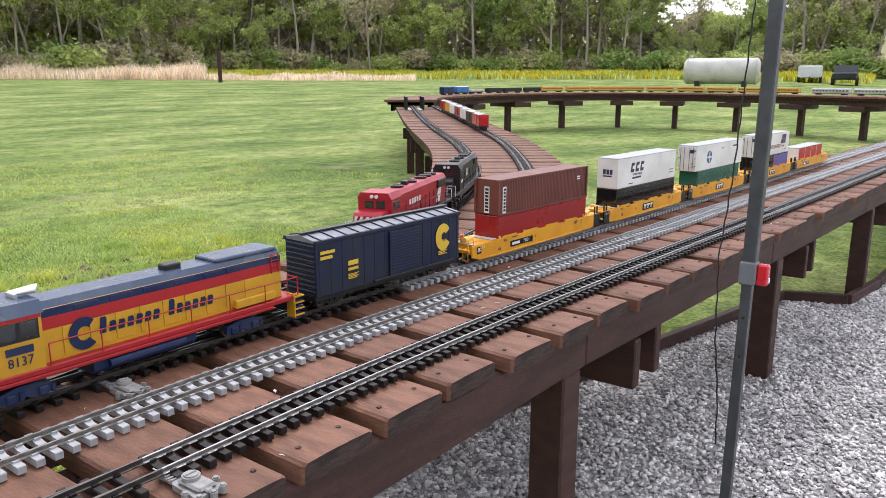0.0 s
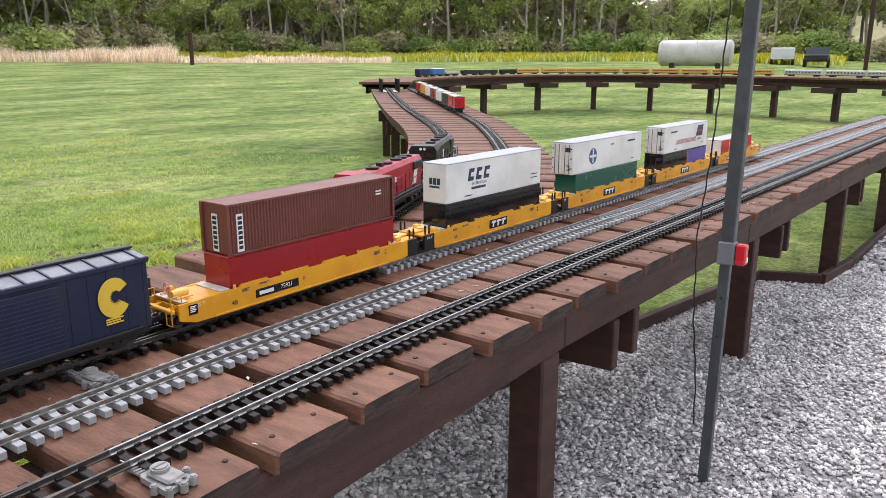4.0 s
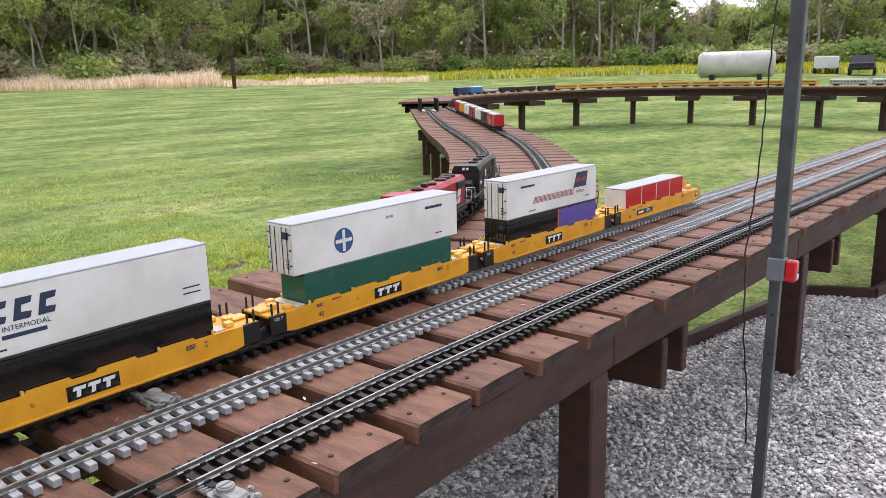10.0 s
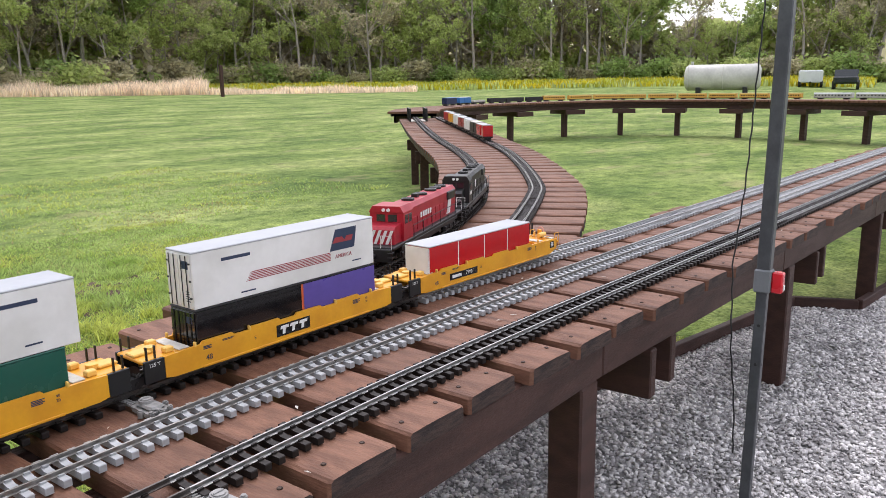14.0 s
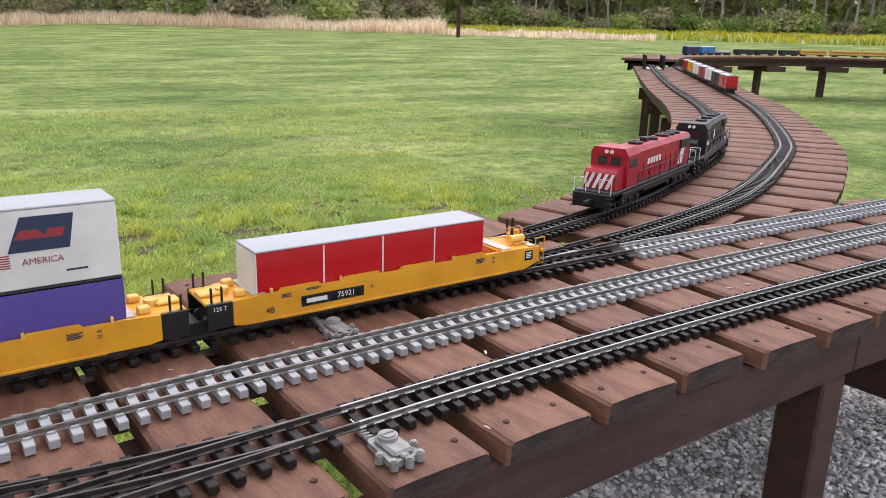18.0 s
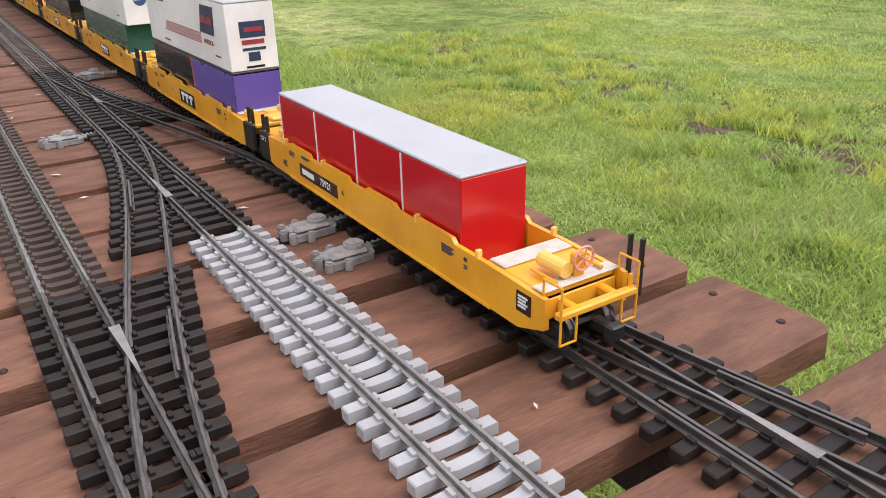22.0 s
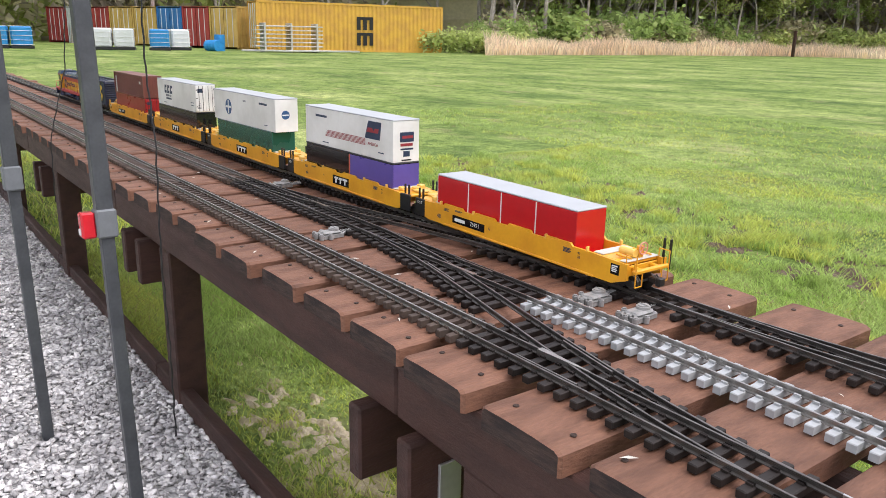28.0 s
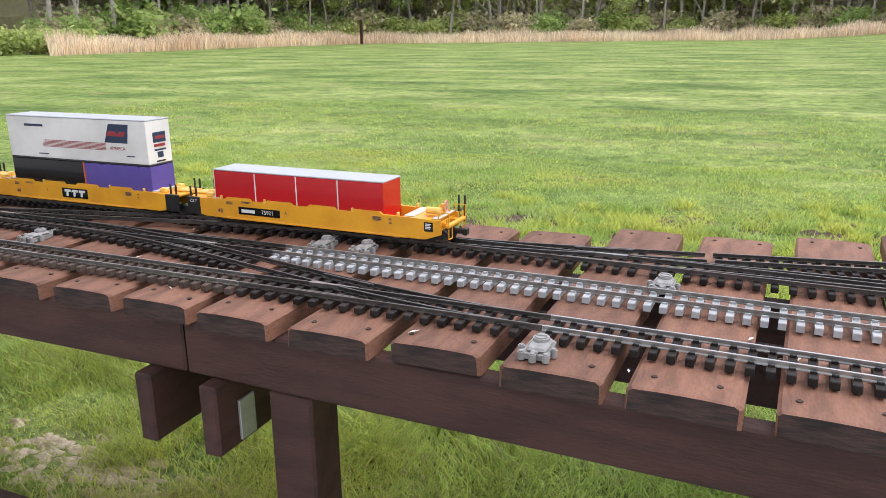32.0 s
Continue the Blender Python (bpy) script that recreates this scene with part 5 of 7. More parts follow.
def loco_truck(parent, x, axles, mat, base=0.048):
    t = new("truck")
    t.parent = parent
    t.matrix_basis = pose(x, 0, 0)
    half = base * (axles - 1) / 2
    for y in (-0.040, 0.040):
        s = Shape().prism([(-half - 0.016, 0.010), (-half - 0.014, 0.024), (-half + 0.010, 0.030), (half - 0.010, 0.030), (half + 0.014, 0.024), (half + 0.016, 0.010), (half - 0.012, 0.008), (0, 0.013), (-half + 0.012, 0.008)], "y", y - 0.005, y + 0.005)
        part("side_frame", s, mat, t)
        for k in range(axles):
            xx = -half + k * base
            part("journal_box", Shape().cbox((xx - 0.007, y * 1.15 - 0.004, 0.008), (xx + 0.007, y * 1.15 + 0.004, 0.022), 0.002), mat, t)
            part("spring", Shape().cyl((xx + 0.016, y * 1.12, 0.010), (xx + 0.016, y * 1.12, 0.022), 0.004, 8), mat, t)
    for k in range(axles):
        xx = -half + k * base
        s = Shape().cyl((xx, -0.028, 0.0165), (xx, 0.028, 0.0165), 0.003, 6)
        for y in (-0.0245, 0.0245):
            s.cyl((xx, y - 0.004, 0.0165), (xx, y + 0.004, 0.0165), 0.0165, 16)
        part("wheelset", s, RAIL_DARK, t)
    return t


def locomotive(name, label, c, axles=3, style="yellow"):
    """A road switcher; local x = 0 at the cab end coupler. c: body, roof, frame, stripe, cab-front."""
    t = thing(name, label, "locomotive")
    L = LOCO_L
    body, roofm, frame_m, stripe = c
    part("frame", Shape().cbox((0.022, -0.052, 0.040), (L - 0.022, 0.052, 0.050), 0.002), frame_m if style != "yellow" else stripe, t)
    part("walkway_skirt", Shape().cbox((0.085, -0.0535, 0.035 if style == "yellow" else 0.030), (L - 0.085, 0.0535, 0.0405), 0.001), stripe, t)
    part("fuel_tank", Shape().prism([(-0.045, 0.042), (-0.045, 0.020), (-0.036, 0.012), (0.036, 0.012), (0.045, 0.020), (0.045, 0.042)], "x", L * 0.365, L * 0.635), frame_m, t)
    loco_truck(t, L * 0.215, axles, frame_m)
    loco_truck(t, L * 0.785, axles, frame_m)
    hw = 0.036
    x0, x1 = 0.185, L - 0.050
    # long hood
    hood = part("hood", Shape().prism([(-hw, 0.050), (-hw, 0.128), (-hw + 0.010, 0.138), (hw - 0.010, 0.138), (hw, 0.128), (hw, 0.050)], "x", x0, x1), body, t)
    if style == "yellow":
        for y in (-1, 1):
            part("hood_stripe", Shape().cbox((x0, y * (hw + 0.0002) - 0.0008, 0.117), (x1, y * (hw + 0.0002) + 0.0008, 0.129), 0.0003), NAVY, t, "navy blue upper stripe")
            part("hood_stripe", Shape().cbox((x0, y * (hw + 0.0004) - 0.0008, 0.099), (x1, y * (hw + 0.0004) + 0.0008, 0.117), 0.0003), LOCO_RED, t, "vermilion stripe")
    part("hood_roof", Shape().prism([(-hw - 0.0004, 0.127), (-hw + 0.009, 0.1395), (hw - 0.009, 0.1395), (hw + 0.0004, 0.127)], "x", x0 - 0.0005, x1 + 0.0005), roofm, t)
    for k in range(9):
        x = x0 + 0.05 + k * (x1 - x0 - 0.08) / 9
        for y in (-1, 1):
            part("hood_door", Shape().cbox((x - 0.016, y * (hw + 0.0009) - 0.0009, 0.056), (x + 0.016, y * (hw + 0.0009) + 0.0009, 0.098), 0.0005), body, t)
    for x in (x0 + 0.10, x0 + 0.22, x1 - 0.16, x1 - 0.11, x1 - 0.06) if style != "yellow" else ():
        part("roof_fan", Shape().cyl((x, 0, 0.1385), (x, 0, 0.1455), 0.020, 18), BLACK, t)
        part("fan_grille", Shape().ring((x, 0, 0.1455), 0.014, 0.0012, "z", 16, 4), BLACK, t)
    if style == "yellow":
        part("exhaust_duct", Shape().cbox((x0 + 0.235, -0.012, 0.138), (x0 + 0.268, 0.012, 0.149), 0.002), BLACK, t)
        part("radiator_hood", Shape().cbox((x1 - 0.150, -hw + 0.004, 0.1385), (x1 - 0.004, hw - 0.004, 0.1455), 0.002), roofm, t)
        for k, y in enumerate((-0.010, 0.0, 0.010)):
            part("horn", Shape().cyl((x0 - 0.020, y, 0.1535), (x0 + 0.012 + 0.006 * k, y, 0.1535), 0.0016, 8, 0.0042), ALU, t, "silver horn")
        part("horn_bracket", Shape().cbox((x0 - 0.022, -0.014, 0.147), (x0 - 0.016, 0.014, 0.154), 0.001), ALU, t)
    else:
        part("exhaust_duct", Shape().cbox((x0 + 0.155, -0.010, 0.138), (x0 + 0.178, 0.010, 0.151), 0.002), BLACK, t)
    if style != "yellow":
        part("radiator", Shape().cbox((x1 - 0.10, -hw - 0.006, 0.100), (x1 - 0.02, hw + 0.006, 0.128), 0.003), BLACK, t)
    # cab and nose
    cab = part("cab", Shape().prism([(-0.050, 0.050), (-0.050, 0.132), (-0.040, 0.146), (0.040, 0.146), (0.050, 0.132), (0.050, 0.050)], "x", 0.112, 0.184), body, t)
    part("cab_roof", Shape().prism([(-0.0515, 0.130), (-0.041, 0.1475), (0.041, 0.1475), (0.0515, 0.130)], "x", 0.108, 0.188), roofm, t)
    for y in (-1, 1):
        for a in (0.122, 0.152):
            part("window", Shape().cbox((a, y * 0.0503 - 0.0008, 0.098), (a + 0.024, y * 0.0503 + 0.0008, 0.122), 0.0005), GLASS, cab)
    for y in (-0.030, 0.004):
        part("windscreen", Shape().cbox((0.1105, y, 0.104), (0.1125, y + 0.026, 0.124), 0.0005), GLASS, cab)
    nw = 0.042 if style == "red" else 0.030
    nose = part("nose", Shape().prism([(0.058, 0.050), (0.058, 0.090), (0.066, 0.098), (0.113, 0.102), (0.113, 0.050)], "y", -nw, nw), body if style != "red" else CP_RED, t)
    if style == "red":
        for k in range(5):
            y = -0.040 + k * 0.0170
            part("nose_stripe", Shape().prism([(min(nw, y + 0.0160), 0.051), (min(nw, y + 0.0245), 0.051), (y + 0.0085, 0.089), (y, 0.089)], "x", 0.0562, 0.0578), INK_WHITE, nose)
        part("pilot_stripes", Shape().box((0.0160, -0.048, 0.030), (0.0172, 0.048, 0.036)), INK_WHITE, t)
    part("headlight", Shape().cyl((0.104, -0.007, 0.137), (0.109, -0.007, 0.137), 0.005, 10).cyl((0.104, 0.007, 0.137), (0.109, 0.007, 0.137), 0.005, 10), INK_WHITE, t)
    for x, s in ((0.018, -1), (L - 0.018, 1)):
        part("pilot", Shape().cbox((x - 0.004, -0.050, 0.010), (x + 0.004, 0.050, 0.046), 0.002), frame_m, t)
        part("coupler", Shape().cbox((x + s * 0.020 - 0.018, -0.006, 0.020), (x + s * 0.020 + 0.018, 0.006, 0.032), 0.002), BLACK, t)
        for y in (-1, 1):
            for k in range(3):
                part("step", Shape().cbox((x - 0.010, y * 0.046 - 0.007, 0.010 + k * 0.013), (x + 0.010, y * 0.046 + 0.007, 0.012 + k * 0.013), 0.0005), frame_m, t)
            part("end_handrail", Shape().tube([(x, y * 0.048, 0.046), (x, y * 0.048, 0.082), (x, y * 0.018, 0.082), (x, y * 0.018, 0.048)], 0.0011), stripe if style == "yellow" else INK_WHITE, t)
    for y in (-1, 1):
        xs = [0.19 + k * (L - 0.21) / 6 for k in range(7)]
        for x in xs:
            part("handrail_post", Shape().cyl((x, y * 0.0515, 0.049), (x, y * 0.0515, 0.083), 0.0011, 5), stripe if style == "yellow" else BLACK, t)
        part("handrail", Shape().tube([(xs[0], y * 0.0515, 0.083), (xs[-1], y * 0.0515, 0.083)], 0.0011), stripe if style == "yellow" else BLACK, t)
    return t


CHESSIE = locomotive("locomotive", "yellow, vermilion and navy diesel locomotive", (LOCO_YELLOW, ROOF_BLUE, NAVY, LOCO_RED), 2, "yellow")


def dress_yellow_loco(t):
    yf = -0.0388
    x = 0.252
    n = 24
    ring = [0.8 + 4.7 * k / n for k in range(n + 1)]
    s = Shape().prism([(x + 0.025 * math.cos(a), 0.080 + 0.025 * math.sin(a)) for a in ring] + [(x + 0.011 * math.cos(a), 0.080 + 0.011 * math.sin(a)) for a in ring[::-1]], "y", yf - 0.0006, yf)
    part("emblem", s, NAVY, t, "navy round emblem")
    # the name beside it as plain slanted bars
    for a, n in ((0.284, 7), (0.410, 6)):
        for k in range(n):
            cx, top = a + k * 0.0160, (0.098, 0.0885, 0.0875, 0.0885)[k % 4] if k < 4 else 0.0885
            s = Shape().prism([(cx - 0.0062, 0.0725), (cx + 0.0042, 0.0725), (cx + 0.0066, top - 0.004), (cx + 0.0046, top), (cx - 0.0034, top), (cx - 0.0062, 0.0765)], "y", yf - 0.0006, yf)
            part("logo_shape", s, NAVY, t)
    for y in (-1, 1):
        part("cab_band", Shape().cbox((0.1125, y * 0.0502 - 0.0006, 0.124), (0.1835, y * 0.0502 + 0.0006, 0.131), 0.0003), LOCO_RED, t, "vermilion band under the cab roof")
        part("window_frame", Shape().cbox((0.119, y * 0.0502 - 0.0005, 0.095), (0.179, y * 0.0502 + 0.0005, 0.1235), 0.0003), BLACK, t)
    bars(t, 1, 0.128, 0.089, 0.040, 0.011, -0.0512, NAVY, "logo_bar")
    writing("lettering", "8137", 0.0190, NAVY, t, pose(0.148, -0.0514, 0.067) @ SIDE)


dress_yellow_loco(CHESSIE)


def loco_rear(t):
    """The ladder, ledge and steps at the rear of the yellow locomotive."""
    L, hw = LOCO_L, 0.036
    for y in (-1, 1):
        part("ledge", Shape().cbox((L - 0.170, y * 0.0425 - 0.0065, 0.052), (L - 0.075, y * 0.0425 + 0.0065, 0.068), 0.002), LOCO_YELLOW, t)
        lad = part("ladder", Shape().tube([(L - 0.075, y * (hw + 0.003), 0.098), (L - 0.075, y * (hw + 0.003), 0.136)], 0.0011).tube([(L - 0.058, y * (hw + 0.003), 0.098), (L - 0.058, y * (hw + 0.003), 0.136)], 0.0011), LOCO_RED, t, "red ladder")
        for k in range(4):
            part("rung", Shape().cyl((L - 0.075, y * (hw + 0.003), 0.102 + k * 0.010), (L - 0.058, y * (hw + 0.003), 0.102 + k * 0.010), 0.0009, 5), LOCO_RED, lad)
        for k in range(4):
            part("end_step", Shape().cbox((L - 0.030, y * 0.044 - 0.011, 0.008 + k * 0.012), (L - 0.006, y * 0.044 + 0.011, 0.011 + k * 0.012), 0.0005), LOCO_YELLOW, t)
        part("step_side", Shape().cbox((L - 0.034, y * 0.044 - 0.012, 0.006), (L - 0.031, y * 0.044 + 0.012, 0.052), 0.0005), LOCO_YELLOW, t)
        for x in (0.24, 0.30, 0.36, 0.42, 0.48, 0.53):
            part("vent", Shape().cbox((x, y * (hw + 0.0012) - 0.0012, 0.119), (x + 0.040, y * (hw + 0.0012) + 0.0012, 0.127), 0.0006), NAVY, t)
        part("air_reservoir", Shape().cyl((L * 0.40, y * 0.048, 0.026), (L * 0.60, y * 0.048, 0.026), 0.007, 10), NAVY, t)


loco_rear(CHESSIE)

# standing locomotives on the branch
RED_LOCO = locomotive("locomotive", "crimson diesel locomotive with white nose stripes", (CP_RED, CP_RED, BLACK, BLACK), 3, "red")
BLACK_LOCO = locomotive("locomotive", "black diesel locomotive with white block mark", (BLACK, BLACK, BLACK, BLACK), 3, "black")


def dress_branch_locos():
    yf = -0.0388
    for k in range(5):
        part("logo_bar", Shape().box((0.285 + k * 0.022, yf - 0.0006, 0.088), (0.300 + k * 0.022, yf, 0.104)), INK_WHITE, RED_LOCO)
    part("logo_shape", Shape().prism([(0.545, 0.056), (0.575, 0.112), (0.605, 0.112), (0.585, 0.056)], "y", yf - 0.0008, yf), INK_WHITE, RED_LOCO)
    part("logo_shape", Shape().box((0.34, yf - 0.0008, 0.080), (0.365, yf, 0.108)), INK_WHITE, BLACK_LOCO)
    bars(BLACK_LOCO, 1, 0.128, 0.089, 0.040, 0.011, -0.0512, INK_WHITE)


dress_branch_locos()


def on_line(pts, x, length, drop=0.0, scale=VK):
    """The pose on a track line of a vehicle whose front end stands at plan abscissa x."""
    i = min(range(len(pts)), key=lambda k: abs(pts[k].x - x))
    d, j = 0.0, i
    while j < len(pts) - 1 and d < length:
        d += (pts[j + 1] - pts[j]).length
        j += 1
    a, b = pts[i], pts[j]
    return Matrix.Translation((a.x, a.y, RAIL_TOP - drop)) @ Matrix.Rotation(math.atan2(b.y - a.y, b.x - a.x), 4, "Z") @ Matrix.Scale(scale, 4)


RED_X = 1.46
RED_LOCO.matrix_basis = on_line(B1_LINE, RED_X, LOCO_L * BRANCH_K, 0.0, BRANCH_K)
i_end = RED_LOCO.matrix_basis @ Vector((LOCO_L + 0.02, 0, 0))
BLACK_LOCO.matrix_basis = on_line(B1_LINE, i_end.x, LOCO_L * BRANCH_K, -rise(i_end.x), BRANCH_K)


# ---- posts and cords beside the deck ----


def canopy_pole(parent, x, y, lean=0.0, red=True, collar_z=0.40, top=2.05):
    """A square steel leg of a sun canopy, standing in the gravel; local z = 0 at the ground."""
    t = new("leg")
    t.parent = parent
    t.matrix_basis = pose(x, y, 0.02, 0, lean, 0)
    part("lower_tube", Shape().cbox((-0.0135, -0.0135, 0), (0.0135, 0.0135, collar_z + 0.02), 0.002), POLE, t)
    part("upper_tube", Shape().cbox((-0.0172, -0.0172, collar_z), (0.0172, 0.0172, top), 0.003), POLE, t)
    part("collar", Shape().cbox((-0.0215, -0.0215, collar_z - 0.036), (0.0215, 0.0215, collar_z + 0.026), 0.004), POLE_COLLAR, t)
    for z in (collar_z - 0.127, collar_z - 0.235):
        part("adjusting_hole", Shape().cyl((0, -0.0141, z), (0, -0.0125, z), 0.0042, 10), BLACK, t)
        part("adjusting_hole", Shape().cyl((-0.0141, 0, z), (-0.0125, 0, z), 0.0042, 10), BLACK, t)
    part("foot", Shape().cbox((-0.035, -0.035, 0), (0.035, 0.035, 0.005), 0.001), POLE, t)
    if red:
        part("clip", Shape().cbox((-0.015, -0.050, collar_z - 0.034), (0.015, -0.0215, collar_z + 0.022), 0.004), RED_CLIP, t, "red plastic clip")
        part("catch", Shape().cbox((-0.005, -0.053, collar_z - 0.026), (0.005, -0.049, collar_z - 0.012), 0.001), INK_WHITE, t)


def sun_canopy(x0, x1, y0, legs, roofed=True):
    """A folding canopy over the path beside the deck; its roof is above the view."""
    t = thing("sun_canopy", "folding sun canopy on grey square steel legs with red clips", "canopy", pose(0, 0, GROUND), "sun canopies")
    for leg in legs:
        canopy_pole(t, *leg)
    if not roofed:
        return
    y1, e = y0 - 3.05, 0.02
    mx, my = (x0 + x1) / 2, (y0 + y1) / 2
    corners = [(x0 - e, y0 + e), (x1 + e, y0 + e), (x1 + e, y1 - e), (x0 - e, y1 - e)]
    for (ax, ay), (bx, by) in zip(corners, corners[1:] + corners[:1]):
        part("roof_panel", Shape().add([(ax, ay, 2.08), (bx, by, 2.08), (mx, my, 2.95), (ax, ay, 2.074), (bx, by, 2.074), (mx, my, 2.944)], [(0, 1, 2), (5, 4, 3), (0, 3, 4, 1), (1, 4, 5, 2), (2, 5, 3, 0)]), CANVAS, t)
        part("valance", Shape().add([(ax, ay, 2.078), (bx, by, 2.078), (bx, by, 1.86), (ax, ay, 1.86), (ax * 0.999 + mx * 0.001, ay * 0.999 + my * 0.001, 2.078), (bx * 0.999 + mx * 0.001, by * 0.999 + my * 0.001, 2.078), (bx * 0.999 + mx * 0.001, by * 0.999 + my * 0.001, 1.86), (ax * 0.999 + mx * 0.001, ay * 0.999 + my * 0.001, 1.86)], [(0, 1, 2, 3), (7, 6, 5, 4), (0, 3, 7, 4), (1, 5, 6, 2), (3, 2, 6, 7)]), CANVAS, t)


sun_canopy(-1.30, 1.88, -0.34, [(1.832, -0.40, 2.7, True, 0.67), (-1.02, -0.352, -3.4, True, 0.70), (1.86, -3.38, 0.0, True, 0.63), (-1.28, -3.38, 0.0, True, 0.63)], False)
# unseen roof and outer legs, inferred from one leg, added to shade the gravel
sun_canopy(-4.70, -1.59, -0.40, [(-1.50, -0.455, -3.0, False, 0.73), (-4.68, -0.405, 0.0, False, 0.75), (-1.59, -3.44, 0.0, False, 0.75), (-4.68, -3.44, 0.0, False, 0.75)])


def hanging_cord(pts, label):
    s = Shape()
    twist = []
    for a, b in zip(pts, pts[1:]):
        a, b = Vector(a), Vector(b)
        n = max(2, int((b - a).length / 0.02))
        twist += [a + (b - a) * (k / n) + Vector((0.0014 * math.sin(k * 1.7), 0.0014 * math.cos(k * 1.7), 0)) for k in range(n)]
    twist.append(Vector(pts[-1]))
    s.tube(twist, 0.0022, 5)
    solid("hanging_cord", s, CORD, label, "cord", group="hanging cords")


hanging_cord([(1.95, -0.36, 2.4), (1.895, -0.33, 1.2), (1.875, -0.315, 0.96), (1.88, -0.32, 0.80), (1.875, -0.325, 0.72), (1.89, -0.34, 0.55), (1.87, -0.35, 0.42)], "thin black twisted cord hanging beside the deck")
hanging_cord([(-1.185, -0.20, 2.2), (-1.20, -0.20, 1.42), (-1.206, -0.20, 1.28), (-1.175, -0.20, 1.10), (-1.205, -0.20, 0.83), (-1.19, -0.20, 0.60), (-1.20, -0.20, 0.34)], "black twisted cord hanging past the deck edge")
hanging_cord([(-2.50, -0.085, 2.2), (-2.55, -0.085, 1.45), (-2.59, -0.10, 1.21), (-2.62, -0.17, 0.95), (-2.62, -0.18, 0.70)], "black twisted cord hanging beside the tracks")

# ---- the far viaduct and what stands on it ----
FAR = curve_points([(9.25, 6.6), (10.4, 7.35), (11.8, 7.8), (13.2, 7.95), (14.5, 7.8), (15.8, 7.35), (16.9, 6.5), (17.3, 5.2), (17.2, 3.8), (16.9, 2.4), (16.3, 1.1), (15.5, -0.3), (14.6, -1.6)], 0.05)
FAR_TOP = DECK + 0.15


def build_far_viaduct():
    t = thing("far_viaduct", "distant curved timber viaduct on posts carrying parked model trains", "viaduct", kind="structure")
    nn = normals(FAR)
    s = Shape()
    for y0, y1, z0, z1 in ((-0.36, 0.36, FAR_TOP - 0.040, FAR_TOP), (-0.31, -0.27, FAR_TOP - 0.140, FAR_TOP - 0.042), (0.27, 0.31, FAR_TOP - 0.140, FAR_TOP - 0.042)):
        k = len(s.v)
        for p, n in zip(FAR, nn):
            for o, z in ((y0, z0), (y1, z0), (y1, z1), (y0, z1)):
                s.v.append((p.x + n.x * o, p.y + n.y * o, z))
        for j in range(len(FAR) - 1):
            s.f += [(k + j * 4 + i, k + j * 4 + (i + 1) % 4, k + (j + 1) * 4 + (i + 1) % 4, k + (j + 1) * 4 + i) for i in range(4)]
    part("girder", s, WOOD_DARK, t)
    r = random.Random(3)
    d = 0
    for j in range(0, len(FAR) - 1, 4):
        p, n = FAR[j], nn[j]
        a = math.atan2(-n.x, n.y)
        me = Shape().cbox((-0.085, -0.40, 0), (0.085, 0.40, 0.038), 0.004)
        part("plank", me, WOOD, t, m=Matrix.Translation((p.x, p.y, FAR_TOP + 0.001)) @ Matrix.Rotation(a + r.uniform(-0.01, 0.01), 4, "Z"))
    for q in (1.8, 3.56, 5.35, 6.95, 8.41, 9.73, 11.13, 12.51, 13.88, 15.3):
        i = min(int(q / 0.05), len(FAR) - 2)
        p, n = FAR[i], nn[i]
        a = math.degrees(math.atan2(-n.x, n.y))
        for o in (0.0,):
            u = p + n * o
            part("post", Shape().cbox((-0.055, -0.055, GROUND - 0.1), (0.055, 0.055, FAR_TOP - 0.245), 0.005), WOOD_DARK, t, m=pose(u.x, u.y, 0, 0, 0, a))
        for o in (-0.10, 0.10):
            part("cross_beam", Shape().cbox((o - 0.019, -0.42, FAR_TOP - 0.245), (o + 0.019, 0.42, FAR_TOP - 0.1405), 0.004), WOOD_DARK, t, m=pose(p.x, p.y, 0, 0, 0, a))
        part("cross_beam", Shape().cbox((-0.26, -0.44, FAR_TOP - 0.245), (0.26, -0.40, FAR_TOP - 0.145), 0.004), WOOD_DARK, t, m=pose(p.x, p.y, 0, 0, 0, a))


build_far_viaduct()


def far_pose(d, off=0.0):
    i = min(max(1, int(d / 0.05)), len(FAR) - 2)
    n = normals(FAR[i - 1:i + 2])[1]
    p = FAR[i] + n * off
    return Matrix.Translation((p.x, p.y, FAR_TOP + 0.040)) @ Matrix.Rotation(math.atan2(-n.x, n.y), 4, "Z")


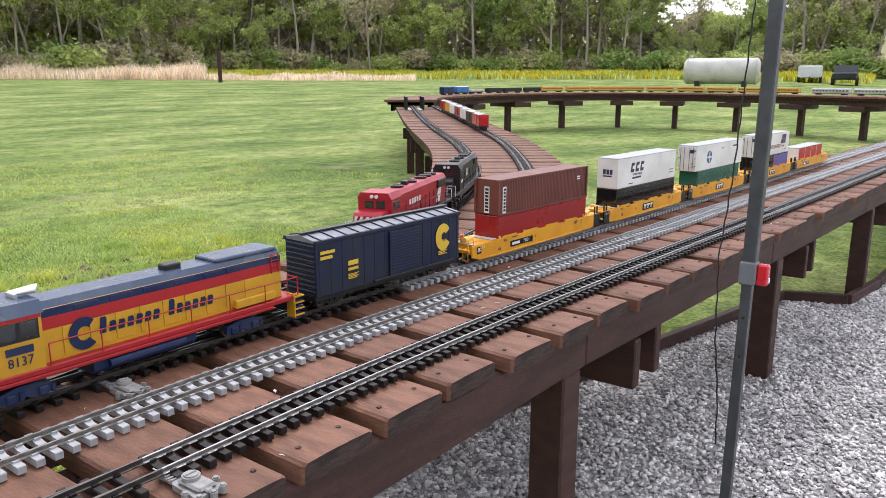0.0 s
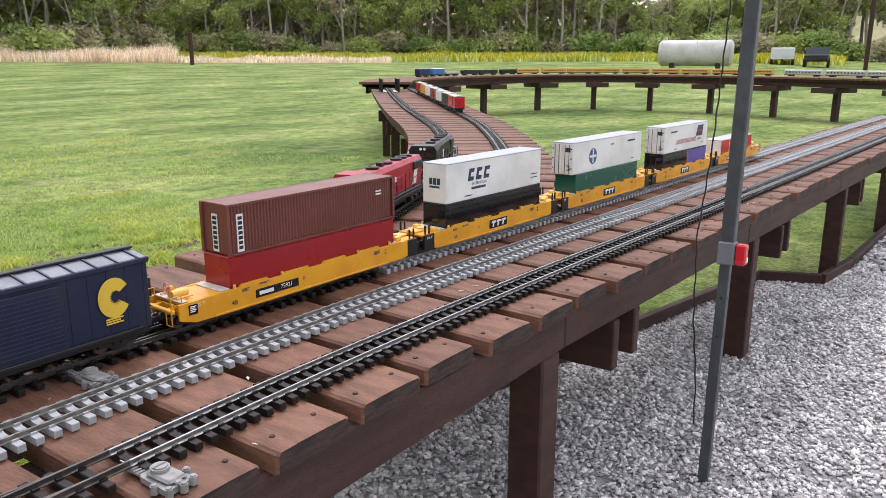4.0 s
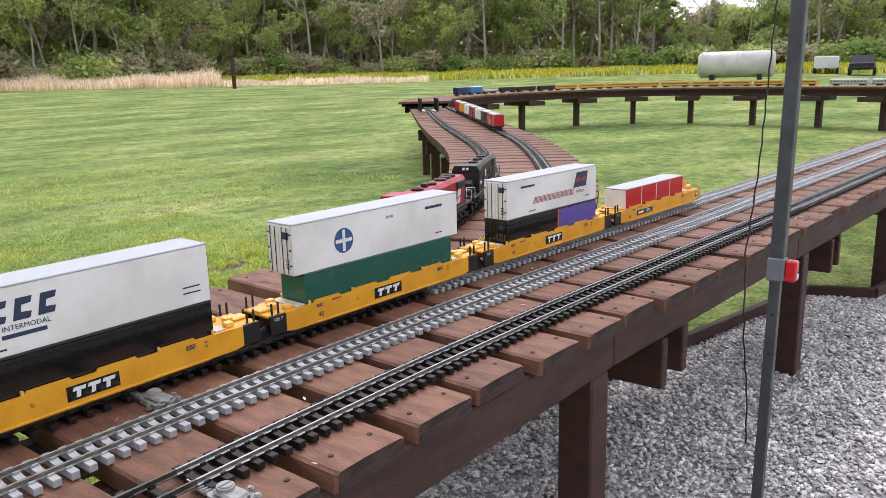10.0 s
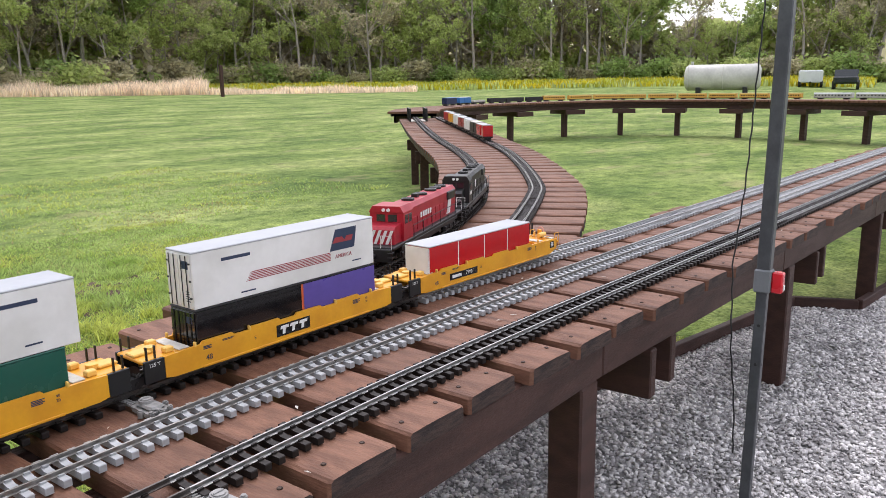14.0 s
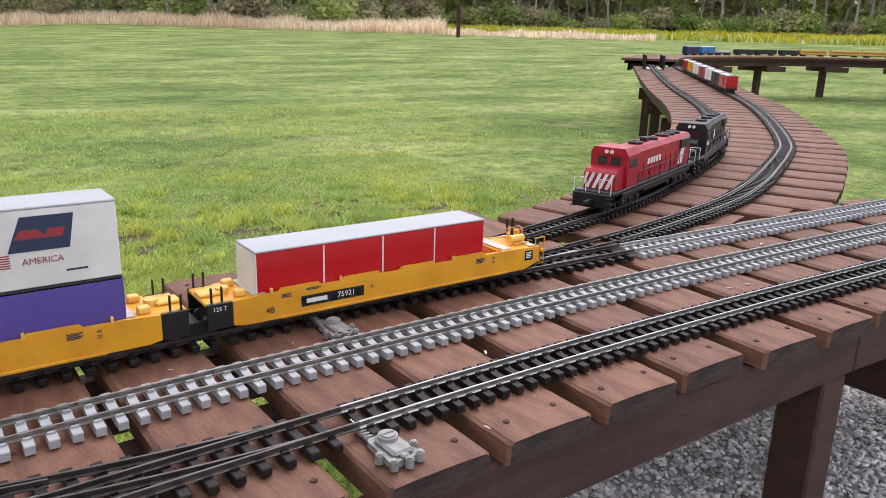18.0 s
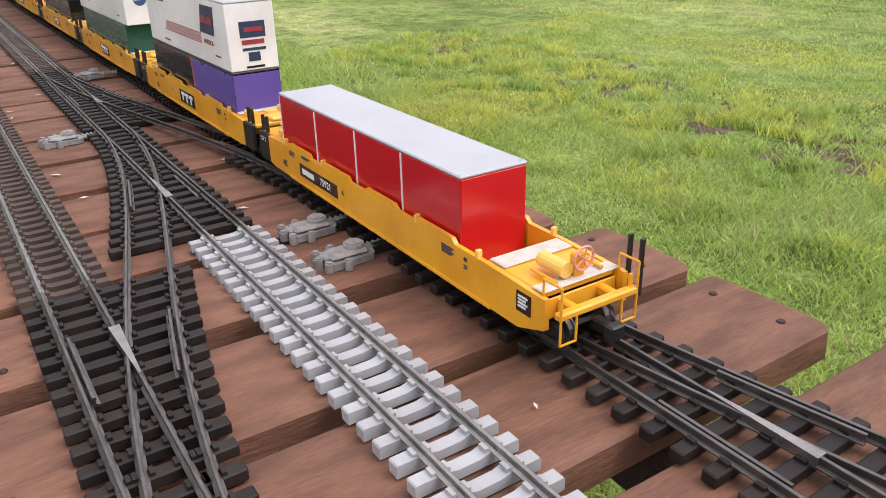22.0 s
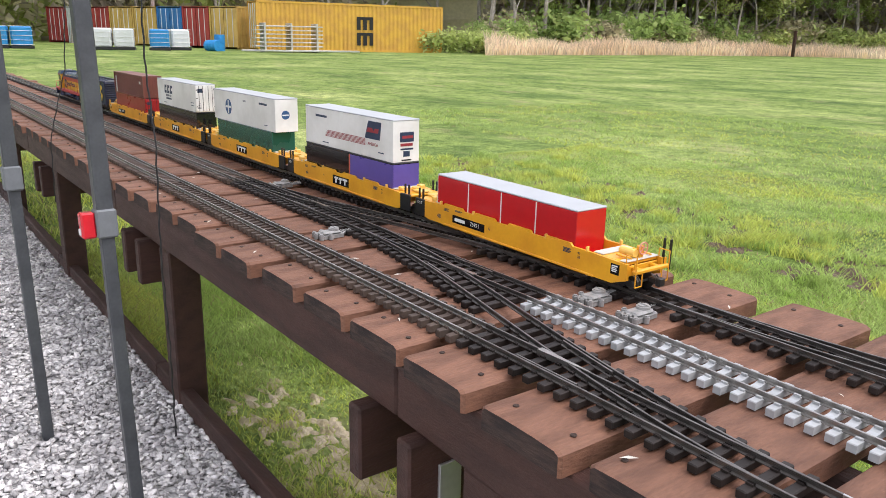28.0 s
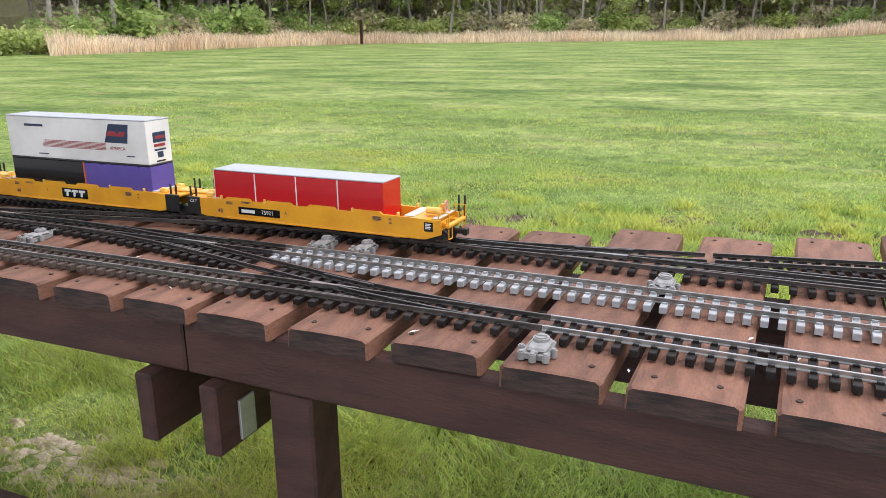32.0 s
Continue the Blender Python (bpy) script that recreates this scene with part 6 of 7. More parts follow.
def plain_car(label, colour, top, kind, length, m, group):
    """Parked rolling stock far off: local x along the track, z = 0 on the deck."""
    t = thing("freight_car", label, "rail car", m, group)
    l, w = length / 2, 0.048
    for x in (-l * 0.68, l * 0.68):
        s = Shape().cbox((x - 0.05, -0.036, 0.012), (x + 0.05, 0.036, 0.034), 0.003)
        for dx in (-0.03, 0.03):
            s.cyl((x + dx, -0.026, 0.032), (x + dx, 0.026, 0.032), 0.016, 10)
        part("truck", s, BLACK, t)
    part("frame", Shape().cbox((-l, -w, 0.036), (l, w, 0.050), 0.002), BLACK, t)
    if kind == "box":
        part("body", Shape().cbox((-l, -w, 0.050), (l, w, 0.155), 0.003), colour, t)
        part("roof", Shape().prism([(-w, 0.155), (-w, 0.158), (0, 0.166), (w, 0.158), (w, 0.155)], "x", -l, l), top, t)
        part("door", Shape().cbox((-0.05, -w - 0.004, 0.056), (0.05, w + 0.004, 0.148), 0.002), colour, t)
        for k in range(6):
            part("end_rib", Shape().cbox((-l - 0.003, -w + 0.004, 0.060 + k * 0.015), (-l + 0.001, w - 0.004, 0.066 + k * 0.015), 0.001), colour, t)
    elif kind == "gondola":
        for y in (-w, w):
            part("side", Shape().cbox((-l, y - 0.003, 0.050), (l, y + 0.003, 0.120), 0.001), colour, t)
        part("load", Shape().cbox((-l + 0.01, -w + 0.004, 0.050), (l - 0.01, w - 0.004, 0.108), 0.006), top, t)
        for k in range(8):
            part("side_rib", Shape().cbox((-l + 0.03 + k * (2 * l - 0.06) / 7 - 0.004, -w - 0.006, 0.05), (-l + 0.03 + k * (2 * l - 0.06) / 7 + 0.004, -w, 0.118), 0.001), colour, t)
    elif kind == "passenger":
        part("body", Shape().cbox((-l, -w, 0.040), (l, w, 0.125), 0.004), colour, t)
        part("roof", Shape().prism([(-w - 0.002, 0.120), (-w + 0.01, 0.142), (w - 0.01, 0.142), (w + 0.002, 0.120)], "x", -l, l), top, t)
        n = 11
        for k in range(n):
            x = -l + 0.05 + k * (2 * l - 0.1) / (n - 1)
            part("window", Shape().cbox((x - 0.015, -w - 0.0012, 0.082), (x + 0.015, w + 0.0012, 0.104), 0.0005), GLASS, t)
    elif kind == "hauler":
        part("body", Shape().cbox((-l, -w * 0.8, 0.050), (l, w * 0.8, 0.092), 0.004), colour, t)
        for y in (-w, w):
            part("side_rail", Shape().cbox((-l, y - 0.003, 0.060), (l, y + 0.003, 0.076), 0.001), top, t)
    return t


def build_far_trains():
    g = "parked model trains"
    blue, white = SHIP_BLUE, SHIP_WHITE
    for d, lab, c, tp, kd, ln in (
            (2.75, "blue boxcar parked on the far viaduct", NAVY, blue, "box", 0.50), (3.40, "blue and white car parked on the viaduct", blue, white, "box", 0.50),
            (4.05, "pale flat car parked on the viaduct", WALK_GREY, ALU, "hauler", 0.46), (4.70, "black gondola parked on the viaduct", BLACK, BLACK, "gondola", 0.52),
            (5.35, "black steam locomotive tender with coal", BLACK, BLACK, "gondola", 0.56), (5.95, "black gondola parked on the viaduct", BLACK, RUBBER, "gondola", 0.46)):
        plain_car(lab, c, tp, kd, ln, far_pose(d, -0.10), g)
    d = 6.60
    for k in range(9):
        plain_car("yellow passenger coach with a dull grey roof on the viaduct", SHIP_YELLOW, SHIP_TAN, "passenger", 0.62, far_pose(d, -0.10), g)
        d += 0.70
    for k in range(3):
        plain_car("long silver rack car with red ends on the viaduct", ALU, SHIP_WHITE, "passenger", 0.80, far_pose(d + 0.3, -0.10), g)
        d += 0.86
    # boxcars on the inner branch track
    lab = {"r": "red boxcar with a pale roof on the branch track", "w": "white boxcar on the branch track", "y": "yellow boxcar on the branch track", "k": "black and yellow boxcar on the branch track", "o": "orange and white boxcar on the branch track"}
    x = 6.05
    for key, c, tp in (("r", BOX_BRIGHT, ROOF_WHITE), ("k", BLACK, WALK_GREY), ("w", WHITE, ROOF_WHITE), ("r", BOX_RED, ROOF_WHITE), ("w", WHITE, ROOF_WHITE), ("y", YELLOW, ROOF_WHITE), ("o", LOCO_RED, ROOF_WHITE)):
        m = on_line(B2_LINE, x, 0.42, TIE_H + RAIL_H - 0.004 - rise(x))
        mid = m @ Vector((0.23, 0, 0))
        plain_car(lab[key], c, tp, "box", 0.44, Matrix.Translation(mid) @ m.to_3x3().normalized().to_4x4(), g)
        x = (m @ Vector((0.50, 0, 0))).x
    # little girder bridge at the end of the outer branch track
    t = thing("girder_bridge", "small black plate girder bridge at the branch end", "bridge", on_line(B1_LINE, 8.4, 0.8, TIE_H + RAIL_H - rise(8.6)))
    for y in (-0.13, 0.13):
        part("girder", Shape().cbox((0, y - 0.01, 0.0), (0.9, y + 0.01, 0.20), 0.004), BLACK, t)
        for k in range(8):
            part("stiffener", Shape().cbox((0.04 + k * 0.117, y - 0.016, 0.004), (0.05 + k * 0.117, y + 0.016, 0.196), 0.002), BLACK, t)
    part("deck_plate", Shape().cbox((0, -0.12, -0.003), (0.9, 0.12, 0.006), 0.001), WALK_GREY, t)


build_far_trains()

# ---- the field and its edges ----


def propane_tank(m):
    t = thing("storage_tank", "large dull white cylindrical storage tank on a low cradle", "tank", m)
    n, r, l = 24, 0.69, 1.95
    s = Shape()
    prof = [(-l, 0.0), (-l, 0.45), (-l + 0.06, 0.60), (-l + 0.18, r), (l - 0.18, r), (l - 0.06, 0.60), (l, 0.45), (l, 0.0)]
    for x, q in prof:
        s.v += [(x, q * math.cos(2 * math.pi * k / n), 1.15 + q * math.sin(2 * math.pi * k / n)) for k in range(n)]
    for j in range(len(prof) - 1):
        s.f += [(j * n + k, j * n + (k + 1) % n, (j + 1) * n + (k + 1) % n, (j + 1) * n + k) for k in range(n)]
    part("shell", s, TANK_PAINT, t, smooth=True)
    for x in (-l + 0.2, -0.05, l - 0.2):
        part("band", Shape().ring((x, 0, 1.15), r + 0.005, 0.03, "x", 24, 6), TANK_PAINT, t)
    for x in (-1.2, 1.2):
        part("cradle", Shape().cbox((x - 0.12, -0.55, 0), (x + 0.12, 0.55, 0.62), 0.02), BLACK, t)
    part("valve", Shape().cyl((l - 0.35, 0, 1.15 + r), (l - 0.35, 0, 1.15 + r + 0.18), 0.08, 10), ALU, t)


def at_heading(px_heading, dist):
    """A place in the field by compass heading (degrees left of +y from the main standpoint) and distance."""
    a = radians(px_heading)
    return (-0.15 - math.sin(a) * dist, -0.84 + math.cos(a) * dist)


tx, ty = at_heading(-73.65, 45)
propane_tank(pose(tx, ty, GROUND + lift(tx, ty) + 0.0, 0, 0, 103))


def parked_vehicle(name, label, m, paint, tall):
    t = thing(name, label, "vehicle", m)
    if tall:
        part("body", Shape().cbox((-2.0, -0.9, 0.45), (2.0, 0.9, 1.05), 0.12), paint, t)
        part("cabin", Shape().prism([(-1.9, 1.0), (-1.75, 1.55), (0.75, 1.55), (1.15, 1.0)], "y", -0.82, 0.82), paint, t)
        for y in (-0.83, 0.83):
            for a in (-1.6, -0.65, 0.2):
                part("window", Shape().cbox((a, y - 0.01, 1.15), (a + 0.75, y + 0.01, 1.45), 0.005), GLASS, t)
    else:
        part("body", Shape().cbox((-2.0, -0.95, 0.40), (1.6, 0.95, 1.45), 0.08), paint, t)
        part("tongue", Shape().cbox((1.6, -0.06, 0.40), (2.6, 0.06, 0.50), 0.02), BLACK, t)
    for x in (-1.25, 1.25):
        for y in (-0.85, 0.85):
            w = part("wheel", Shape().cyl((x, y - 0.11, 0.36), (x, y + 0.11, 0.36), 0.36, 18), RUBBER, t)
            part("rim", Shape().cyl((x, y - 0.115, 0.36), (x, y + 0.115, 0.36), 0.20, 12), ALU, w)


vx, vy = at_heading(-79.2, 75)
parked_vehicle("enclosed_trailer", "white enclosed trailer parked in the field", pose(vx, vy, GROUND + lift(vx, vy) - 0.03, 0, 0, 190), SHIP_WHITE, False)
vx, vy = at_heading(-81.3, 70)
parked_vehicle("off_road_car", "dark boxy off-road car parked in the field", pose(vx, vy, GROUND + lift(vx, vy) - 0.03, 0, 0, 8), DARK_CAR, True)


def wooden_marker(x, y, h, label="weathered wooden post at the edge of the field"):
    t = Shape().cbox((-0.11, -0.11, -0.2), (0.11, 0.11, h), 0.015)
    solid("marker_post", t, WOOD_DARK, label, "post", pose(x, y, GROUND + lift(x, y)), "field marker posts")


x, y = at_heading(-38.05, 60)
wooden_marker(x, y, 2.3)
wooden_marker(-36.0, 65.0, 2.2)
x, y = at_heading(-84.2, 50)
wooden_marker(x, y, 5.0, "tall dark wooden pole in the field")

# reeds, flowers: edge of the field follows two straight sides


def field_edge(u):
    """Line of the far field edge: u from 0 (the container yard) to 1 (far right)."""
    pts = [(-36.0, 30.0), (-38.0, 48.0), (-36.5, 66.0), (-8.5, 78.0), (16.0, 74.0), (34.0, 60.0), (46.0, 46.0), (60.0, 30.0), (70, 8)]
    f = u * (len(pts) - 1)
    i = min(int(f), len(pts) - 2)
    a, b = Vector(pts[i]), Vector(pts[i + 1])
    return a + (b - a) * (f - i)


def cards(x, y, z, h, w, lean, rng, segs=1):
    """Upright pointed blades: two triangles each, in all directions."""
    n = len(x)
    a = rng.uniform(0, 6.283, n)
    dx, dy = np.cos(a) * w, np.sin(a) * w
    b = rng.uniform(0, 6.283, n)
    lx, ly = np.cos(b) * lean * h, np.sin(b) * lean * h
    base1 = np.stack([x - dx, y - dy, z], 1)
    base2 = np.stack([x + dx, y + dy, z], 1)
    mid1 = np.stack([x - dx * 0.7 + lx * 0.35, y - dy * 0.7 + ly * 0.35, z + h * 0.6], 1)
    mid2 = np.stack([x + dx * 0.7 + lx * 0.35, y + dy * 0.7 + ly * 0.35, z + h * 0.6], 1)
    tip = np.stack([x + lx, y + ly, z + h], 1)
    v = np.stack([base1, base2, mid2, mid1, tip], 1).reshape(-1, 3)
    k = (np.arange(n) * 5)[:, None]
    tris = np.concatenate([k + np.array([[0, 1, 2]]), k + np.array([[0, 2, 3]]), k + np.array([[3, 2, 4]])], 1).reshape(-1)
    return v, tris


def build_reeds():
    rng = np.random.default_rng(8)
    def strip(n, u0, u1, d0, d1, h0, h1, w):
        u = rng.uniform(u0, u1, n)
        pts = np.array([field_edge(v) for v in u])
        q = pts / np.linalg.norm(pts, axis=1)[:, None]
        d = rng.uniform(d0, d1, n)
        pts = pts + q * d[:, None]
        clump = np.array([noise.noise((p[0] * 0.35, p[1] * 0.35, 2.0)) for p in pts])
        h = rng.uniform(h0, h1, n) * (1 + 0.75 * clump)
        return pts[:, 0], pts[:, 1], GROUND + np.array([lift(p[0], p[1]) for p in pts]), h, np.full(n, w) * rng.uniform(0.6, 1.3, n)
    v, l = cards(*strip(80000, 0.0, 0.69, 0.5, 10, 0.45, 1.15, 0.030), 0.30, rng)
    solid("tall_dry_reeds", raw_mesh("reeds", v, l, 3, REED), REED, "band of tall dry tan reeds along the field", "reeds", kind="stuff")
    v, l = cards(*strip(5000, 0.69, 0.80, 0.5, 6, 0.2, 0.55, 0.05), 0.3, rng)
    solid("dry_stubble", raw_mesh("stubble", v, l, 3, REED), REED, "low dry stubble along the field edge", "stubble", kind="stuff")
    v, l = cards(*strip(36000, 0.66, 1.0, 7, 32, 0.35, 0.7, 0.09), 0.3, rng)
    solid("yellow_flowers", raw_mesh("flowers", v, l, 3, FLOWER), FLOWER, "broad band of yellow flowering weeds", "flowers", kind="stuff")
    v, l = cards(*strip(11000, 0.66, 1.0, 6, 30, 0.3, 0.7, 0.09), 0.3, rng)
    solid("field_weeds", raw_mesh("weeds", v, l, 3, LEAF_SPRING), LEAF_SPRING, "green weeds between the yellow flowers", "weeds", kind="stuff")


build_reeds()


def build_grass():
    rng = np.random.default_rng(21)
    xs, ys, hs, ws = [], [], [], []
    def patch(n, x0, x1, y0, y1, h0, h1, w):
        x, y = rng.uniform(x0, x1, n), y0 + (y1 - y0) * rng.uniform(0, 1, n)
        c = np.array([noise.noise((a * 1.1, b * 1.6, 5.0)) for a, b in zip(x, y)])
        f = np.array([noise.noise((a * 5, b * 5, 9.0)) for a, b in zip(x, y)])
        keep = (rng.uniform(0, 1, n) < 1.02 + 0.50 * c + 0.50 * f)
        edge = np.array([edging_line(a) for a in x])
        keep &= y > edge + 0.03
        soil = np.exp(-((y - 3.30 - 0.15 * np.sin(x * 1.3)) / 0.24) ** 2)
        keep &= rng.uniform(0, 1, n) > soil * (0.55 + 1.5 * f)
        bare = ((x + 0.98 + 0.5 * f) / 0.42) ** 2 + ((y - 0.17 + 0.25 * f) / 0.15) ** 2
        keep &= (bare > 1.0) | (rng.uniform(0, 1, n) < 0.30)
        lush = np.exp(-((y - edge - 0.75) / 0.28) ** 2) * (x < 0.6)
        h = rng.uniform(h0, h1, n) * (1.0 + 1.0 * lush) * (1.0 + 1.3 * c.clip(-0.6, 1) + 0.9 * f)
        z = np.array([near_height(a, b) for a, b in zip(x, y)]) + GROUND - 0.002
        return [v[keep] for v in (x, y, z, h.clip(0.012, 0.3), rng.uniform(0.6, 1.3, n) * w)]
    packs = [patch(190000, -3.4, 3.2, -0.1, 1.2, 0.020, 0.046, 0.0022), patch(150000, -3.6, 3.4, 1.2, 2.8, 0.014, 0.036, 0.0030), patch(120000, -5, 4.0, 2.6, 5.5, 0.008, 0.024, 0.0036), patch(40000, -9, 7, 5.2, 10, 0.010, 0.026, 0.006), patch(16000, -7, -3.2, 0, 2.4, 0.02, 0.06, 0.004)]
    x, y, z, h, w = (np.concatenate(c) for c in zip(*packs))
    hue = np.array([noise.noise((a * 0.9, b * 1.3, 12.0)) for a, b in zip(x, y)]) + rng.normal(0, 0.16, len(x))
    edge = np.array([edging_line(a) for a in x])
    # yellow-lime growth by the edging, pushed further in colour to offset the deck's shade
    hue += 0.34 * np.exp(-((y - edge - 0.13) / 0.16) ** 2)
    dry = (hue > 0.60) | (rng.uniform(0, 1, len(x)) < 0.06)
    pale = (hue > 0.10) & ~dry
    for name, sel, mat, lab in (("grass", ~dry & ~pale, GRASS_BLADE, "short fresh green grass blades"), ("yellow_grass", pale, GRASS_YELLOW, "short yellow-green grass in patches"), ("dry_grass", dry, GRASS_DRY, "dry straw blades between the grass")):
        v, l = cards(x[sel], y[sel], z[sel], h[sel], w[sel], 0.95, rng)
        solid(name, raw_mesh(name, v, l, 3, mat), mat, lab, "grass", kind="stuff")
    # taller tufts in and round the scuffed strip
    n_t = 420
    tx = rng.uniform(-5.0, 3.4, n_t)
    ty = 3.25 + 0.15 * np.sin(tx * 1.3) + rng.normal(0, 0.42, n_t)
    k = 90
    gx, gy = np.repeat(tx, k) + rng.normal(0, 0.045, n_t * k), np.repeat(ty, k) + rng.normal(0, 0.030, n_t * k)
    gz = np.array([near_height(a, b) for a, b in zip(gx, gy)]) + GROUND - 0.002
    gh = np.repeat(rng.uniform(0.03, 0.085, n_t), k) * rng.uniform(0.6, 1.2, n_t * k)
    sel = np.repeat(rng.uniform(0, 1, n_t) < 0.6, k)
    for name, pick, mat, lab in (("grass_tufts", sel, GRASS_YELLOW, "taller yellow-green tufts along the scuffed strip"), ("green_tufts", ~sel, GRASS_BLADE, "taller green tufts along the scuffed strip")):
        v, l = cards(gx[pick], gy[pick], gz[pick], gh[pick], np.full(pick.sum(), 0.0036), 0.8, rng)
        solid(name, raw_mesh(name, v, l, 3, mat), mat, lab, "grass", kind="stuff")
    # bare soil strip and patch
    s = Shape()
    n = 14
    def lump(cx, cy, rx, ry, turn, high=0.020):
        k = len(s.v)
        s.v.append((cx, cy, GROUND + near_height(cx, cy) + high))
        for i in range(n):
            a = 2 * math.pi * i / n
            q = 1 + 0.35 * noise.noise((cx * 3 + math.cos(a), cy * 3 + math.sin(a), 4))
            px, py = cx + q * (rx * math.cos(a) * math.cos(turn) - ry * math.sin(a) * math.sin(turn)), cy + q * (rx * math.cos(a) * math.sin(turn) + ry * math.sin(a) * math.cos(turn))
            s.v.append((px, py, GROUND + near_height(px, py) - 0.004))
        s.f.extend((k, k + 1 + i, k + 1 + (i + 1) % n) for i in range(n))
    r = random.Random(6)
    for i in range(1500):
        x = -5.0 + 8.0 * r.random()
        y = 3.30 + 0.15 * math.sin(x * 1.3) + r.gauss(0, 0.20)
        if noise.noise((x * 1.6, y * 2.2, 3)) < -0.06:
            continue
        lump(x, y, r.uniform(0.02, 0.075), r.uniform(0.012, 0.04), r.uniform(-0.9, 0.9), r.uniform(0.008, 0.026))
    patches = [(-0.98 + 0.26 * r.gauss(0, 1), 0.17 + 0.075 * r.gauss(0, 1)) for _ in range(170)]
    solid("bare_soil", s, DIRT, "scuffed bare brown soil in the grass", "soil", kind="stuff")
    s = Shape()
    for px, py in patches:
        lump(px, py, r.uniform(0.02, 0.065), r.uniform(0.012, 0.032), r.uniform(-0.6, 0.6), r.uniform(0.006, 0.012))
    solid("straw_patch", s, STRAW_SOIL, "pale straw-littered bare patch under the deck", "soil", kind="stuff")


build_grass()

# ---- trees ----


def tree(name, seed, height, leaf, density, label, spread=0.30, leaf_size=0.20, start=0.25):
    r = random.Random(seed)
    rng = np.random.default_rng(seed)
    t = thing(name, label, "tree", group="wood beside the field")
    s = Shape()
    tips = []

    def limb(p, d, length, rad, depth):
        n = 3
        for i in range(n):
            d2 = (d + Vector((r.uniform(-1, 1), r.uniform(-1, 1), r.uniform(-0.3, 0.5))) * 0.13).normalized()
            q = p + d2 * (length / n)
            s.cyl(p, q, rad * (1 - 0.22 * i), 5 if depth else 7, rad * (1 - 0.22 * (i + 1)), caps=False)
            p, d = q, d2
            if depth < 3 and (depth > 0 or i >= 0):
                for _ in range(2 if depth else (2 if i else 1)):
                    a = r.uniform(0, 6.283)
                    out = Vector((math.cos(a), math.sin(a), r.uniform(0.25, 0.9))).normalized()
                    if depth == 0 and p.z < start * height:
                        continue
                    limb(p, (out + d * 0.35).normalized(), length * r.uniform(0.36, 0.55) * (spread / 0.30 if depth == 0 else 1), rad * 0.42, depth + 1)
        tips.append((p.copy(), length))

    limb(Vector((0, 0, -0.2)), Vector((r.uniform(-0.05, 0.05), r.uniform(-0.05, 0.05), 1)), height * 0.86, height * 0.0125 + 0.04, 0)
    part("trunk", s, BARK, t)
    pts = []
    for p, l in tips:
        k = int(density * r.uniform(0.5, 1.4))
        pts.append(np.array(p)[None] + rng.normal(0, 1, (k, 3)) * (0.16 * max(l, 0.9)) * np.array([1, 1, 0.8]))
    c = np.concatenate(pts)
    n = len(c)
    u, w = rng.normal(0, 1, (n, 3)), rng.normal(0, 1, (n, 3))
    u /= np.linalg.norm(u, axis=1)[:, None]
    w -= u * (u * w).sum(1)[:, None]
    w /= np.linalg.norm(w, axis=1)[:, None]
    sz = (rng.uniform(0.5, 1.3, n) * leaf_size)[:, None]
    v = np.stack([c - u * sz, c + w * sz * 0.6, c + u * sz, c - w * sz * 0.6], 1).reshape(-1, 3)
    part("crown", raw_mesh("crown", v, np.arange(n * 4), 4, leaf), leaf, t)
    return t


def bush(seed, leaf, size, label):
    rng = np.random.default_rng(seed)
    r = random.Random(seed)
    t = thing("bush", label, "bush", group="undergrowth bushes")
    s = Shape()
    cs = []
    for k in range(9):
        a, h = r.uniform(0, 6.28), r.uniform(0.4, 1.0) * size
        q = Vector((math.cos(a) * size * r.uniform(0.1, 0.6), math.sin(a) * size * r.uniform(0.1, 0.6), h))
        s.cyl((0, 0, -0.1), q, 0.03, 5, 0.01, caps=False)
        cs.append(np.array(q)[None] + rng.normal(0, 0.22 * size, (150, 3)))
    part("stems", s, BARK, t)
    c = np.concatenate(cs)
    c[:, 2] = c[:, 2].clip(0.05, None)
    n = len(c)
    u, w = rng.normal(0, 1, (n, 3)), rng.normal(0, 1, (n, 3))
    u /= np.linalg.norm(u, axis=1)[:, None]
    w /= np.linalg.norm(w, axis=1)[:, None]
    sz = rng.uniform(0.08, 0.2, n)[:, None]
    v = np.stack([c - u * sz, c + w * sz * 0.7, c + u * sz, c - w * sz * 0.7], 1).reshape(-1, 3)
    part("foliage", raw_mesh("foliage", v, np.arange(n * 4), 4, leaf), leaf, t)
    return t


def wood_line(u, back):
    p = field_edge(u)
    q = p.normalized()
    return p + q * back


